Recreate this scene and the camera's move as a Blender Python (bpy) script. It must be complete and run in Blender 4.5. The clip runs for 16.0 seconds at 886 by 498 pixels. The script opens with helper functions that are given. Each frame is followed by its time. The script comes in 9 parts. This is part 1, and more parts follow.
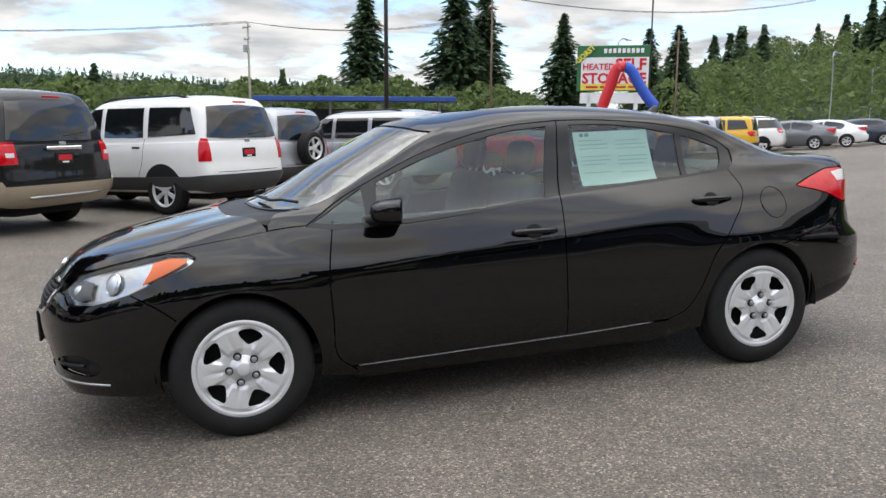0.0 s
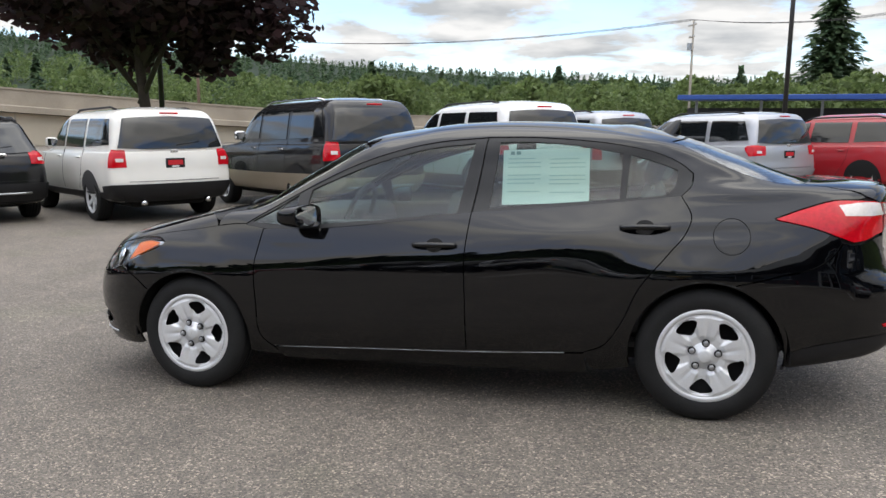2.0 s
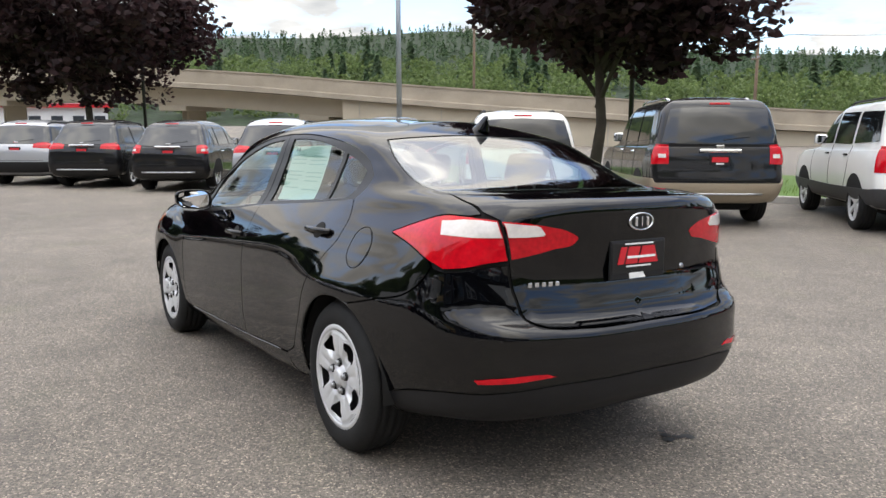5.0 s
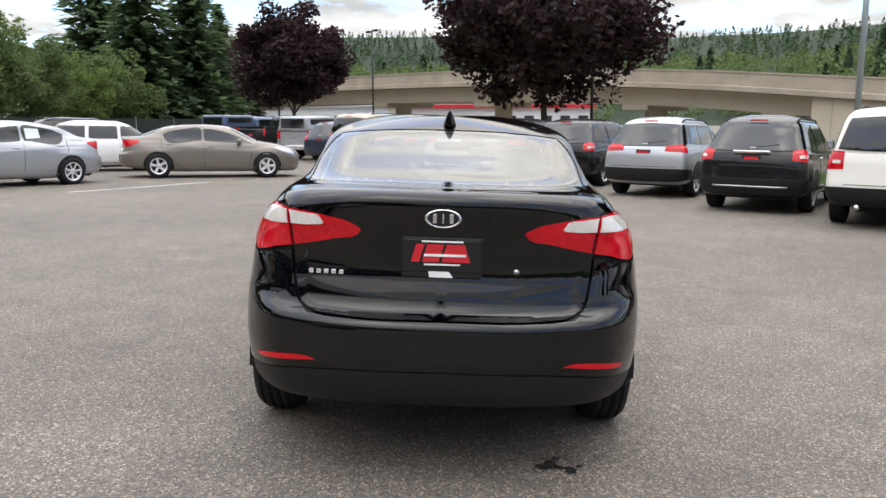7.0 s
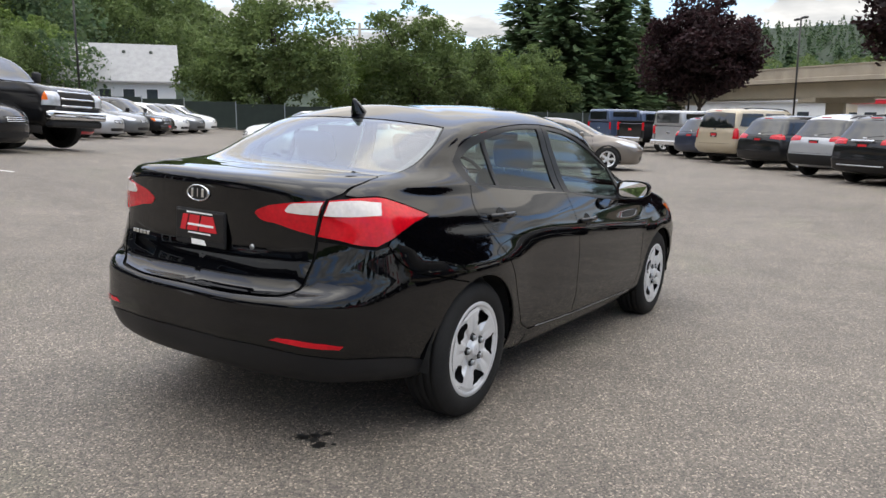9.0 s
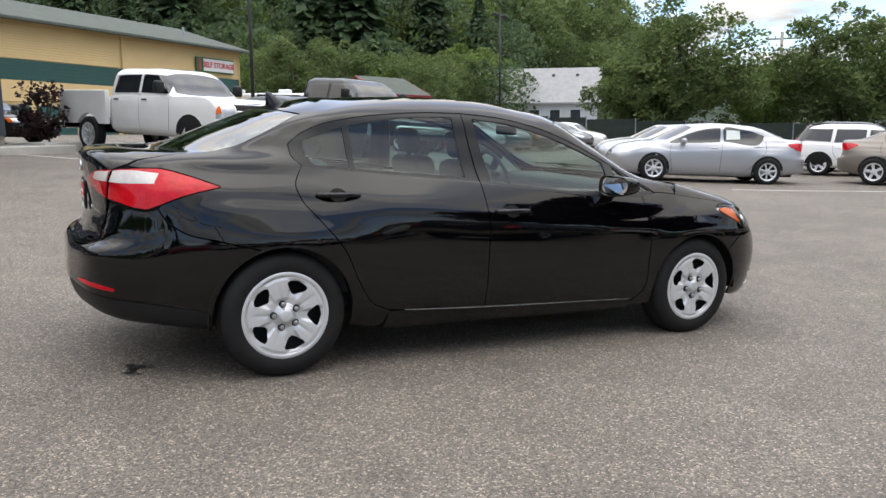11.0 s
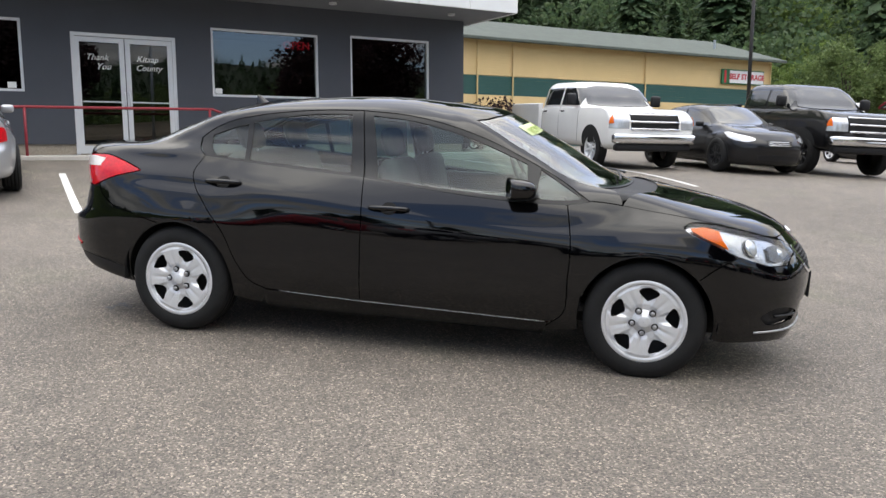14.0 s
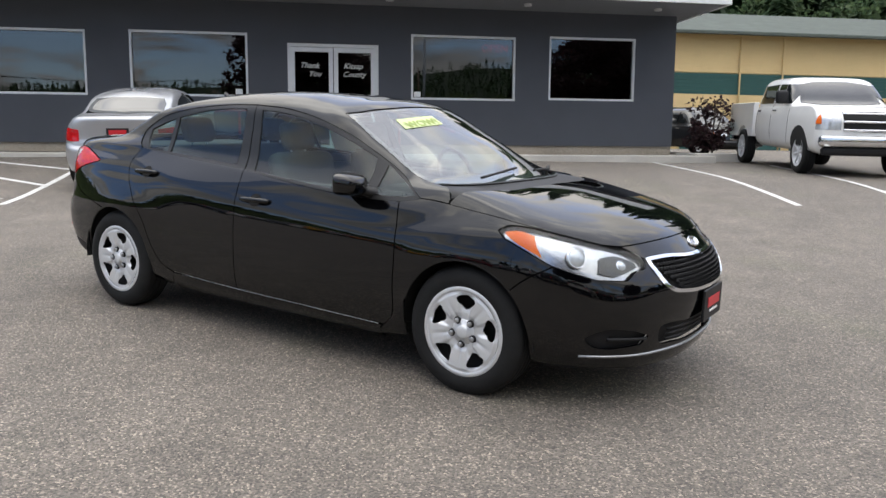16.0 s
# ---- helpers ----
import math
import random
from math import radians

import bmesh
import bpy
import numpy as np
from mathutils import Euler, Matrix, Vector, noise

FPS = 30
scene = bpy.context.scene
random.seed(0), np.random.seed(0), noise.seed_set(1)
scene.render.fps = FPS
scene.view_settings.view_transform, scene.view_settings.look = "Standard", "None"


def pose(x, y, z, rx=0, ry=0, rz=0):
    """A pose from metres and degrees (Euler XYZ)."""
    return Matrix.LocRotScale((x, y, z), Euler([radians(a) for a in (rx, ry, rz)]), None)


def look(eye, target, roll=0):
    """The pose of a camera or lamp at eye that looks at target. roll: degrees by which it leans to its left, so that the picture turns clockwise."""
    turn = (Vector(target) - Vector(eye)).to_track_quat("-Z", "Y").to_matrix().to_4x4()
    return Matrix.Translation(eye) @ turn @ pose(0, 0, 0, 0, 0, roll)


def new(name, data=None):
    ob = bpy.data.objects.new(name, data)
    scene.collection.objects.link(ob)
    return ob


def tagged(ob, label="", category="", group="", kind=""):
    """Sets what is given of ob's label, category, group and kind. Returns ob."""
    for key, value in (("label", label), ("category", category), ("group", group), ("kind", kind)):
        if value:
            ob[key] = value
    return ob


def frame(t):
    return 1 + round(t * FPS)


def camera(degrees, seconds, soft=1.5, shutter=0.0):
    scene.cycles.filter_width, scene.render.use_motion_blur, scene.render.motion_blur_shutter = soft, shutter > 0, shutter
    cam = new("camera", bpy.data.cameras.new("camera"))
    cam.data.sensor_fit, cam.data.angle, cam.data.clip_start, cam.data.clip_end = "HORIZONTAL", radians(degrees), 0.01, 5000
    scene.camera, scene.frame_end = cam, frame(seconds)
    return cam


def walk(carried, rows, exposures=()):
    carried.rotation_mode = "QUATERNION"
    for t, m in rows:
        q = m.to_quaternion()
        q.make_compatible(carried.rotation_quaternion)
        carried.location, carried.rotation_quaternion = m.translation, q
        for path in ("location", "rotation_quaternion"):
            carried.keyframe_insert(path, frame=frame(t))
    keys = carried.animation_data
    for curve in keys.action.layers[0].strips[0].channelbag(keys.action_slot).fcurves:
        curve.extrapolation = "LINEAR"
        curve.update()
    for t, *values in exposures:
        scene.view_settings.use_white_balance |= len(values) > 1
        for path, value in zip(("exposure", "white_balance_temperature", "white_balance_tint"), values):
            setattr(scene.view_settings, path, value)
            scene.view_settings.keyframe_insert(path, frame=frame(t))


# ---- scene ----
cam = camera(59.0, 16.0)
PATH = [
    # seconds, x, y, z, yaw, pitch, roll
    (0, 1.475, 4.246, 1.373, 163.23, -9.37, 0.25),
    (0.5, 0.830, 4.452, 1.400, 171.25, -9.43, 0.35),
    (1, 0.176, 4.571, 1.423, 178.85, -9.53, 0.34),
    (1.5, -0.465, 4.587, 1.456, 187.40, -9.63, 0.33),
    (2, -1.093, 4.497, 1.481, 195.46, -9.65, 0.34),
    (2.5, -1.721, 4.299, 1.499, 202.34, -9.79, 0.37),
    (3, -2.270, 3.965, 1.488, 208.96, -9.78, 0.37),
    (3.2, -2.487, 3.831, 1.494, 211.72, -9.74, 0.38),
    (3.55, -2.846, 3.554, 1.489, 216.30, -9.70, 0.35),
    (3.9, -3.202, 3.256, 1.480, 220.79, -9.65, 0.26),
    (4.25, -3.544, 2.936, 1.470, 225.38, -9.60, 0.14),
    (4.6, -3.861, 2.594, 1.461, 230.29, -9.54, 0.02),
    (4.95, -4.142, 2.238, 1.457, 235.71, -9.50, -0.07),
    (5.3, -4.379, 1.877, 1.458, 241.83, -9.46, -0.10),
    (5.5, -4.509, 1.672, 1.465, 245.54, -9.40, -0.21),
    (6, -4.742, 1.119, 1.469, 254.94, -9.42, -0.08),
    (6.5, -4.890, 0.521, 1.438, 263.85, -9.47, -0.12),
    (7, -4.934, -0.089, 1.429, 271.20, -9.47, -0.14),
    (7.5, -4.912, -0.713, 1.403, 278.87, -9.44, -0.13),
    (8, -4.795, -1.336, 1.400, 286.02, -9.64, 0.30),
    (8.5, -4.585, -1.921, 1.402, 293.19, -9.84, 0.44),
    (9, -4.317, -2.531, 1.401, 301.93, -9.89, 0.38),
    (9.2, -4.179, -2.756, 1.403, 305.18, -9.92, 0.33),
    (9.55, -3.909, -3.156, 1.391, 311.10, -9.85, 0.24),
    (9.9, -3.588, -3.546, 1.360, 316.84, -9.62, 0.10),
    (10.25, -3.223, -3.909, 1.319, 322.33, -9.29, -0.06),
    (10.6, -2.828, -4.234, 1.277, 327.51, -8.92, -0.21),
    (10.95, -2.418, -4.512, 1.242, 332.32, -8.58, -0.31),
    (11.3, -2.012, -4.740, 1.224, 336.70, -8.32, -0.32),
    (11.5, -1.777, -4.863, 1.228, 339.14, -8.19, -0.33),
    (12, -1.183, -5.079, 1.210, 344.97, -7.93, -0.26),
    (12.5, -0.597, -5.173, 1.189, 353.17, -7.83, -0.18),
    (13, 0.026, -5.195, 1.167, 360.94, -7.71, -0.05),
    (13.5, 0.649, -5.116, 1.145, 366.86, -7.59, 0.07),
    (14, 1.228, -4.971, 1.139, 372.93, -7.52, 0.36),
    (14.5, 1.777, -4.742, 1.127, 379.15, -7.49, 0.50),
    (15, 2.302, -4.459, 1.123, 384.51, -7.48, 0.67),
    (15.5, 2.821, -4.197, 1.124, 389.50, -7.43, 0.75),
    (16, 3.284, -3.923, 1.106, 393.57, -7.44, 0.84),
]
walk(cam, [(t, pose(x, y, z, 90 + p, 0, yaw) @ pose(0, 0, 0, 0, 0, r)) for t, x, y, z, yaw, p, r in PATH],
     exposures=[(0, 0.92, 6850, 10), (3, 0.98, 6850, 10), (5.3, 1.20, 7000, 10), (7.5, 1.14, 6950, 10), (9.5, 1.02, 6950, 10), (12, 1.08, 6950, 10), (14, 1.20, 6950, 10), (16, 1.0, 6850, 10)])

# ---- sky and sun ----
SUN_ELEV, SUN_AZ = 76.0, 20.0


def make_world():
    w = bpy.data.worlds.new("sky")
    scene.world = w
    w.use_nodes = True
    nt = w.node_tree
    nt.nodes.clear()
    N, L = nt.nodes.new, nt.links.new
    out, bg = N("ShaderNodeOutputWorld"), N("ShaderNodeBackground")
    sky = N("ShaderNodeTexSky")
    sky.sky_type, sky.sun_disc = "NISHITA", False
    sky.sun_elevation, sky.sun_rotation = radians(SUN_ELEV), radians(SUN_AZ)
    sky.air_density, sky.dust_density, sky.ozone_density = 1.0, 0.25, 2.5
    co, sep = N("ShaderNodeTexCoord"), N("ShaderNodeSeparateXYZ")
    L(co.outputs["Generated"], sep.inputs[0])
    zz = N("ShaderNodeMath")
    zz.operation, zz.inputs[1].default_value = "MAXIMUM", 0.0
    L(sep.outputs[2], zz.inputs[0])
    za = N("ShaderNodeMath")
    za.operation, za.inputs[1].default_value = "ADD", 0.16
    L(zz.outputs[0], za.inputs[0])
    comb = N("ShaderNodeCombineXYZ")
    for k in (0, 1):
        d = N("ShaderNodeMath")
        d.operation = "DIVIDE"
        L(sep.outputs[k], d.inputs[0])
        L(za.outputs[0], d.inputs[1])
        L(d.outputs[0], comb.inputs[k])
    n1 = N("ShaderNodeTexNoise")
    n1.inputs["Scale"].default_value, n1.inputs["Detail"].default_value, n1.inputs["Roughness"].default_value = 1.45, 10, 0.58
    n1.inputs["Distortion"].default_value = 0.35
    L(comb.outputs[0], n1.inputs["Vector"])
    cover = N("ShaderNodeValToRGB")
    cover.color_ramp.elements[0].position, cover.color_ramp.elements[1].position = 0.44, 0.535
    cover.color_ramp.elements[0].color = (0.12, 0.12, 0.12, 1)
    L(n1.outputs["Fac"], cover.inputs["Fac"])
    n2 = N("ShaderNodeTexNoise")
    n2.inputs["Scale"].default_value, n2.inputs["Detail"].default_value = 2.3, 8
    L(comb.outputs[0], n2.inputs["Vector"])
    tone = N("ShaderNodeValToRGB")
    e = tone.color_ramp.elements
    e[0].position, e[0].color = 0.36, (4.4, 4.75, 5.2, 1)
    e[1].position, e[1].color = 0.62, (7.9, 8.1, 8.4, 1)
    L(n2.outputs["Fac"], tone.inputs["Fac"])
    mix = N("ShaderNodeMix")
    mix.data_type = "RGBA"
    # the cloud closes overhead
    veil, most = N("ShaderNodeMapRange"), N("ShaderNodeMath")
    veil.inputs["From Min"].default_value, veil.inputs["From Max"].default_value = 0.30, 0.75
    veil.inputs["To Min"].default_value, veil.inputs["To Max"].default_value = 0.0, 0.45
    L(zz.outputs[0], veil.inputs["Value"])
    most.operation = "MAXIMUM"
    L(cover.outputs["Color"], most.inputs[0])
    L(veil.outputs[0], most.inputs[1])
    L(most.outputs[0], mix.inputs["Factor"])
    deep = N("ShaderNodeVectorMath")
    deep.operation, deep.inputs[1].default_value = "MULTIPLY", (0.80, 0.88, 1.02)
    L(sky.outputs[0], deep.inputs[0])
    L(deep.outputs[0], mix.inputs["A"])
    L(mix.outputs["Result"], bg.inputs["Color"])
    bg.inputs["Strength"].default_value = 0.15
    # an overcast sky is brighter overhead than at the horizon
    grad, lift = N("ShaderNodeMapRange"), N("ShaderNodeVectorMath")
    grad.interpolation_type = "SMOOTHSTEP"
    grad.inputs["From Min"].default_value = 0.42
    grad.inputs["To Min"].default_value, grad.inputs["To Max"].default_value = 0.42, 1.7
    L(zz.outputs[0], grad.inputs["Value"])
    lift.operation = "SCALE"
    L(tone.outputs[0], lift.inputs[0])
    L(grad.outputs[0], lift.inputs["Scale"])
    L(lift.outputs[0], mix.inputs["B"])
    L(bg.outputs[0], out.inputs[0])


make_world()
sun = new("sun", bpy.data.lights.new("sun", "SUN"))
sun.data.energy, sun.data.angle, sun.data.color = 1.0, radians(140), (1.0, 0.94, 0.86)
sun.matrix_world = look((0, 0, 50), (-50 * math.sin(radians(SUN_AZ)) / math.tan(radians(SUN_ELEV)),
                                    -50 * math.cos(radians(SUN_AZ)) / math.tan(radians(SUN_ELEV)), 0))


# ---- materials ----
def mat(name, color, rough=0.6, metal=0.0, vary=0.12, scale=3.0, fine=60.0, bump=0.0, coat=0.0, rand=0.0, spec=0.5, coat_ior=1.43):
    """A surface with variation at two scales, in metres, and a little relief."""
    m = bpy.data.materials.new(name)
    m.use_nodes = True
    nt = m.node_tree
    b = nt.nodes["Principled BSDF"]
    N, L = nt.nodes.new, nt.links.new
    b.inputs["Roughness"].default_value, b.inputs["Metallic"].default_value = rough, metal
    b.inputs["Coat Weight"].default_value, b.inputs["Coat Roughness"].default_value = coat, 0.03
    b.inputs["Coat IOR"].default_value = coat_ior
    b.inputs["Specular IOR Level"].default_value = spec
    co = N("ShaderNodeTexCoord")
    n1, n2 = N("ShaderNodeTexNoise"), N("ShaderNodeTexNoise")
    n1.inputs["Scale"].default_value, n1.inputs["Detail"].default_value = scale, 5
    n2.inputs["Scale"].default_value, n2.inputs["Detail"].default_value = fine, 3
    L(co.outputs["Object"], n1.inputs["Vector"])
    L(co.outputs["Object"], n2.inputs["Vector"])
    add = N("ShaderNodeMath")
    add.operation = "ADD"
    L(n1.outputs["Fac"], add.inputs[0])
    L(n2.outputs["Fac"], add.inputs[1])
    last = add.outputs[0]
    if rand:
        info, mu, ad = N("ShaderNodeObjectInfo"), N("ShaderNodeMath"), N("ShaderNodeMath")
        mu.operation, mu.inputs[1].default_value = "MULTIPLY_ADD", rand / max(vary, 1e-3)
        mu.inputs[2].default_value = -0.5 * rand / max(vary, 1e-3)
        L(info.outputs["Random"], mu.inputs[0])
        ad.operation = "ADD"
        L(last, ad.inputs[0])
        L(mu.outputs[0], ad.inputs[1])
        last = ad.outputs[0]
    mr = N("ShaderNodeMapRange")
    mr.clamp = False
    mr.inputs["From Min"].default_value, mr.inputs["From Max"].default_value = 0.6, 1.4
    mr.inputs["To Min"].default_value, mr.inputs["To Max"].default_value = 1 - vary, 1 + vary
    L(last, mr.inputs["Value"])
    v = N("ShaderNodeVectorMath")
    v.operation = "SCALE"
    v.inputs[0].default_value = color[:3]
    L(mr.outputs[0], v.inputs["Scale"])
    L(v.outputs[0], b.inputs["Base Color"])
    if bump:
        bp = N("ShaderNodeBump")
        bp.inputs["Strength"].default_value, bp.inputs["Distance"].default_value = 0.6, bump
        L(n2.outputs["Fac"], bp.inputs["Height"])
        L(bp.outputs[0], b.inputs["Normal"])
    return m


def glass_mat(name, tint, gloss_rough=0.0, ior=1.5):
    """A thin pane: clear tinted body, mirror gloss at grazing angles."""
    m = bpy.data.materials.new(name)
    m.use_nodes = True
    nt = m.node_tree
    nt.nodes.clear()
    N, L = nt.nodes.new, nt.links.new
    out, mx = N("ShaderNodeOutputMaterial"), N("ShaderNodeMixShader")
    tr, gl, fr = N("ShaderNodeBsdfTransparent"), N("ShaderNodeBsdfGlossy"), N("ShaderNodeLayerWeight")
    tr.inputs[0].default_value = (*tint, 1)
    gl.inputs["Roughness"].default_value = gloss_rough
    gl.inputs["Color"].default_value = (0.95, 0.95, 0.95, 1)
    # mirror gloss by Schlick's rule, the same from both sides of the thin pane
    f0 = ((ior - 1) / (ior + 1)) ** 2
    fr.inputs["Blend"].default_value = 0.5
    pw, ma = N("ShaderNodeMath"), N("ShaderNodeMath")
    pw.operation, pw.inputs[1].default_value = "POWER", 5.0
    ma.operation, ma.inputs[1].default_value, ma.inputs[2].default_value = "MULTIPLY_ADD", 1 - f0, f0
    L(fr.outputs["Facing"], pw.inputs[0])
    L(pw.outputs[0], ma.inputs[0])
    L(ma.outputs[0], mx.inputs[0])
    L(tr.outputs[0], mx.inputs[1])
    L(gl.outputs[0], mx.inputs[2])
    L(mx.outputs[0], out.inputs[0])
    return m


def glow_mat(name, color, strength):
    m = bpy.data.materials.new(name)
    m.use_nodes = True
    b = m.node_tree.nodes["Principled BSDF"]
    b.inputs["Base Color"].default_value = (*color, 1)
    b.inputs["Emission Color"].default_value = (*color, 1)
    b.inputs["Emission Strength"].default_value = strength
    return m


def asphalt_mat():
    m = bpy.data.materials.new("asphalt")
    m.use_nodes = True
    nt = m.node_tree
    b = nt.nodes["Principled BSDF"]
    N, L = nt.nodes.new, nt.links.new
    co = N("ShaderNodeTexCoord")
    big, mid, vor, fine = N("ShaderNodeTexNoise"), N("ShaderNodeTexNoise"), N("ShaderNodeTexVoronoi"), N("ShaderNodeTexNoise")
    for n, s, d in ((big, 0.22, 6), (mid, 2.3, 5), (fine, 210, 3)):
        n.inputs["Scale"].default_value, n.inputs["Detail"].default_value = s, d
    vor.inputs["Scale"].default_value = 125
    for n in (big, mid, vor, fine):
        L(co.outputs["Object"], n.inputs["Vector"])
    base = N("ShaderNodeValToRGB")
    e = base.color_ramp.elements
    e[0].position, e[0].color = 0.30, (0.138, 0.120, 0.100, 1)
    e[1].position, e[1].color = 0.70, (0.193, 0.168, 0.141, 1)
    L(big.outputs["Fac"], base.inputs["Fac"])
    # every stone of the aggregate has a tone of its own
    sep = N("ShaderNodeSeparateColor")
    L(vor.outputs["Color"], sep.inputs[0])
    stone = N("ShaderNodeValToRGB")
    stone.color_ramp.elements[0].position, stone.color_ramp.elements[0].color = 0.0, (0.26, 0.26, 0.26, 1)
    stone.color_ramp.elements[1].position, stone.color_ramp.elements[1].color = 1.0, (2.9, 2.75, 2.5, 1)
    k = stone.color_ramp.elements.new(0.86)
    k.color = (1.20, 1.18, 1.15, 1)
    L(sep.outputs[0], stone.inputs["Fac"])
    m1 = N("ShaderNodeMix")
    m1.data_type, m1.blend_type = "RGBA", "MULTIPLY"
    m1.inputs["Factor"].default_value = 0.85
    L(base.outputs[0], m1.inputs["A"])
    L(stone.outputs[0], m1.inputs["B"])
    m2 = N("ShaderNodeMix")
    m2.data_type, m2.blend_type = "RGBA", "OVERLAY"
    m2.inputs["Factor"].default_value = 0.35
    L(m1.outputs["Result"], m2.inputs["A"])
    L(mid.outputs["Fac"], m2.inputs["B"])
    moss, amt, m3 = N("ShaderNodeTexNoise"), N("ShaderNodeMapRange"), N("ShaderNodeMix")
    moss.inputs["Scale"].default_value, moss.inputs["Detail"].default_value = 0.8, 7
    L(co.outputs["Object"], moss.inputs["Vector"])
    amt.inputs["From Min"].default_value, amt.inputs["From Max"].default_value = 0.56, 0.72
    amt.inputs["To Max"].default_value = 0.35
    L(moss.outputs["Fac"], amt.inputs[0])
    m3.data_type, m3.blend_type = "RGBA", "MULTIPLY"
    m3.inputs["B"].default_value = (0.86, 1.0, 0.74, 1)
    L(amt.outputs[0], m3.inputs["Factor"])
    L(m2.outputs["Result"], m3.inputs["A"])
    hs = N("ShaderNodeHueSaturation")
    hs.inputs["Saturation"].default_value = 0.95
    L(m3.outputs["Result"], hs.inputs["Color"])
    L(hs.outputs[0], b.inputs["Base Color"])
    b.inputs["Roughness"].default_value = 0.7
    bp = N("ShaderNodeBump")
    bp.inputs["Strength"].default_value, bp.inputs["Distance"].default_value = 0.9, 0.005
    ad = N("ShaderNodeMath")
    ad.operation = "SUBTRACT"
    L(fine.outputs["Fac"], ad.inputs[0])
    L(vor.outputs["Distance"], ad.inputs[1])
    L(ad.outputs[0], bp.inputs["Height"])
    L(bp.outputs[0], b.inputs["Normal"])
    return m


ASPHALT = asphalt_mat()
PAINT_BLACK = mat("black_paint", (0.0010, 0.0011, 0.0016), 0.5, 0, 0.25, 4, 300, coat=1.0, spec=0.0, coat_ior=1.52)
PLASTIC = mat("black_plastic", (0.012, 0.012, 0.013), 0.5, 0, 0.2, 8, 220, 0.0004, spec=0.3)
TRIM_GLOSS = mat("satin_black_trim", (0.010, 0.010, 0.010), 0.38, 0, 0.2, spec=0.4)
RUBBER = mat("tyre_rubber", (0.013, 0.013, 0.013), 0.75, 0, 0.3, 12, 140, 0.0006, spec=0.25)
# near-black that stands in for the shade in gaps, hollows and undersides
DARK = mat("unlit_black", (0.006, 0.006, 0.006), 0.9)
SILVER = mat("silver_wheel_paint", (0.66, 0.67, 0.68), 0.30, 0.35, 0.08, 10, 200)
CHROME = mat("chrome", (0.75, 0.76, 0.78), 0.08, 1.0, 0.04)
BRUSHED = mat("brushed_metal", (0.45, 0.46, 0.47), 0.35, 0.9, 0.1)
RED_LENS = mat("red_lens", (0.50, 0.004, 0.012), 0.12, 0, 0.30, 9, 60, coat=0.6, spec=0.2)
CLEAR_LENS = mat("white_lens", (0.62, 0.58, 0.55), 0.15, 0, 0.15, 14, 60, coat=1.0)
AMBER = mat("amber_lens", (0.72, 0.13, 0.008), 0.2, 0, 0.15, 8, 90, coat=0.3, spec=0.2)
LAMP_GLASS = glass_mat("lamp_cover", (0.92, 0.94, 0.95))
GLASS = glass_mat("car_window_glass", (0.52, 0.66, 0.63), 0.0, 1.6)
GLASS_SHIELD = glass_mat("windshield_glass", (0.64, 0.75, 0.72), 0.0, 2.5)
GLASS_REAR = glass_mat("rear_window_glass", (0.55, 0.67, 0.66), 0.0, 2.7)
DARK_GLASS = mat("tinted_glass", (0.008, 0.010, 0.011), 0.05, 0, 0.2, coat=0.4, spec=0.6)
SEAT_CLOTH = mat("grey_seat_cloth", (0.085, 0.087, 0.088), 0.9, 0, 0.2, 8, 180, 0.0008)
CABIN = mat("cabin_plastic", (0.05, 0.051, 0.053), 0.6, 0, 0.2)
HEADLINER = mat("light_headliner", (0.42, 0.42, 0.40), 0.9)
PAPER = mat("paper", (0.74, 0.80, 0.76), 0.8, 0, 0.03)
INK = mat("grey_print", (0.25, 0.33, 0.33), 0.8)
WHITE = mat("white_paint_mark", (0.78, 0.78, 0.76), 0.6, 0, 0.08)
RED_SIGN = mat("red_vinyl", (0.55, 0.015, 0.025), 0.4, 0, 0.06)
LIME = mat("lime_sticker", (0.60, 0.70, 0.34), 0.5, 0, 0.06)
LIME_INK = mat("olive_lettering", (0.30, 0.38, 0.08), 0.5, 0, 0.06)


# ---- mesh helpers ----
def mesh_of(name, verts, faces, smooth=True):
    me = bpy.data.meshes.new(name)
    me.from_pydata([tuple(v) for v in verts], [], [tuple(f) for f in faces])
    if smooth:
        me.shade_smooth()
    return me


def bm_mesh(name, bm, smooth=False):
    me = bpy.data.meshes.new(name)
    bm.to_mesh(me)
    bm.free()
    if smooth:
        me.shade_smooth()
    return me


def put(name, me, material, parent=None, label="", m=None):
    """Links a mesh as one object, a part under its thing where one is given."""
    ob = new(name, me)
    if material is not None and not me.materials:
        me.materials.append(material)
    if parent is not None:
        ob.parent = parent
    if m is not None:
        ob.matrix_basis = m
    if label:
        ob["label"] = label
    return ob


def part(name, bm, material, parent, label="", smooth=False, m=None):
    return put(name, bm_mesh(name, bm, smooth), material, parent, label, m)


def thing(name, m, label, category, group="", kind=""):
    e = new(name)
    e.empty_display_size = 0.2
    e.matrix_basis = m
    return tagged(e, label, category, group, kind)


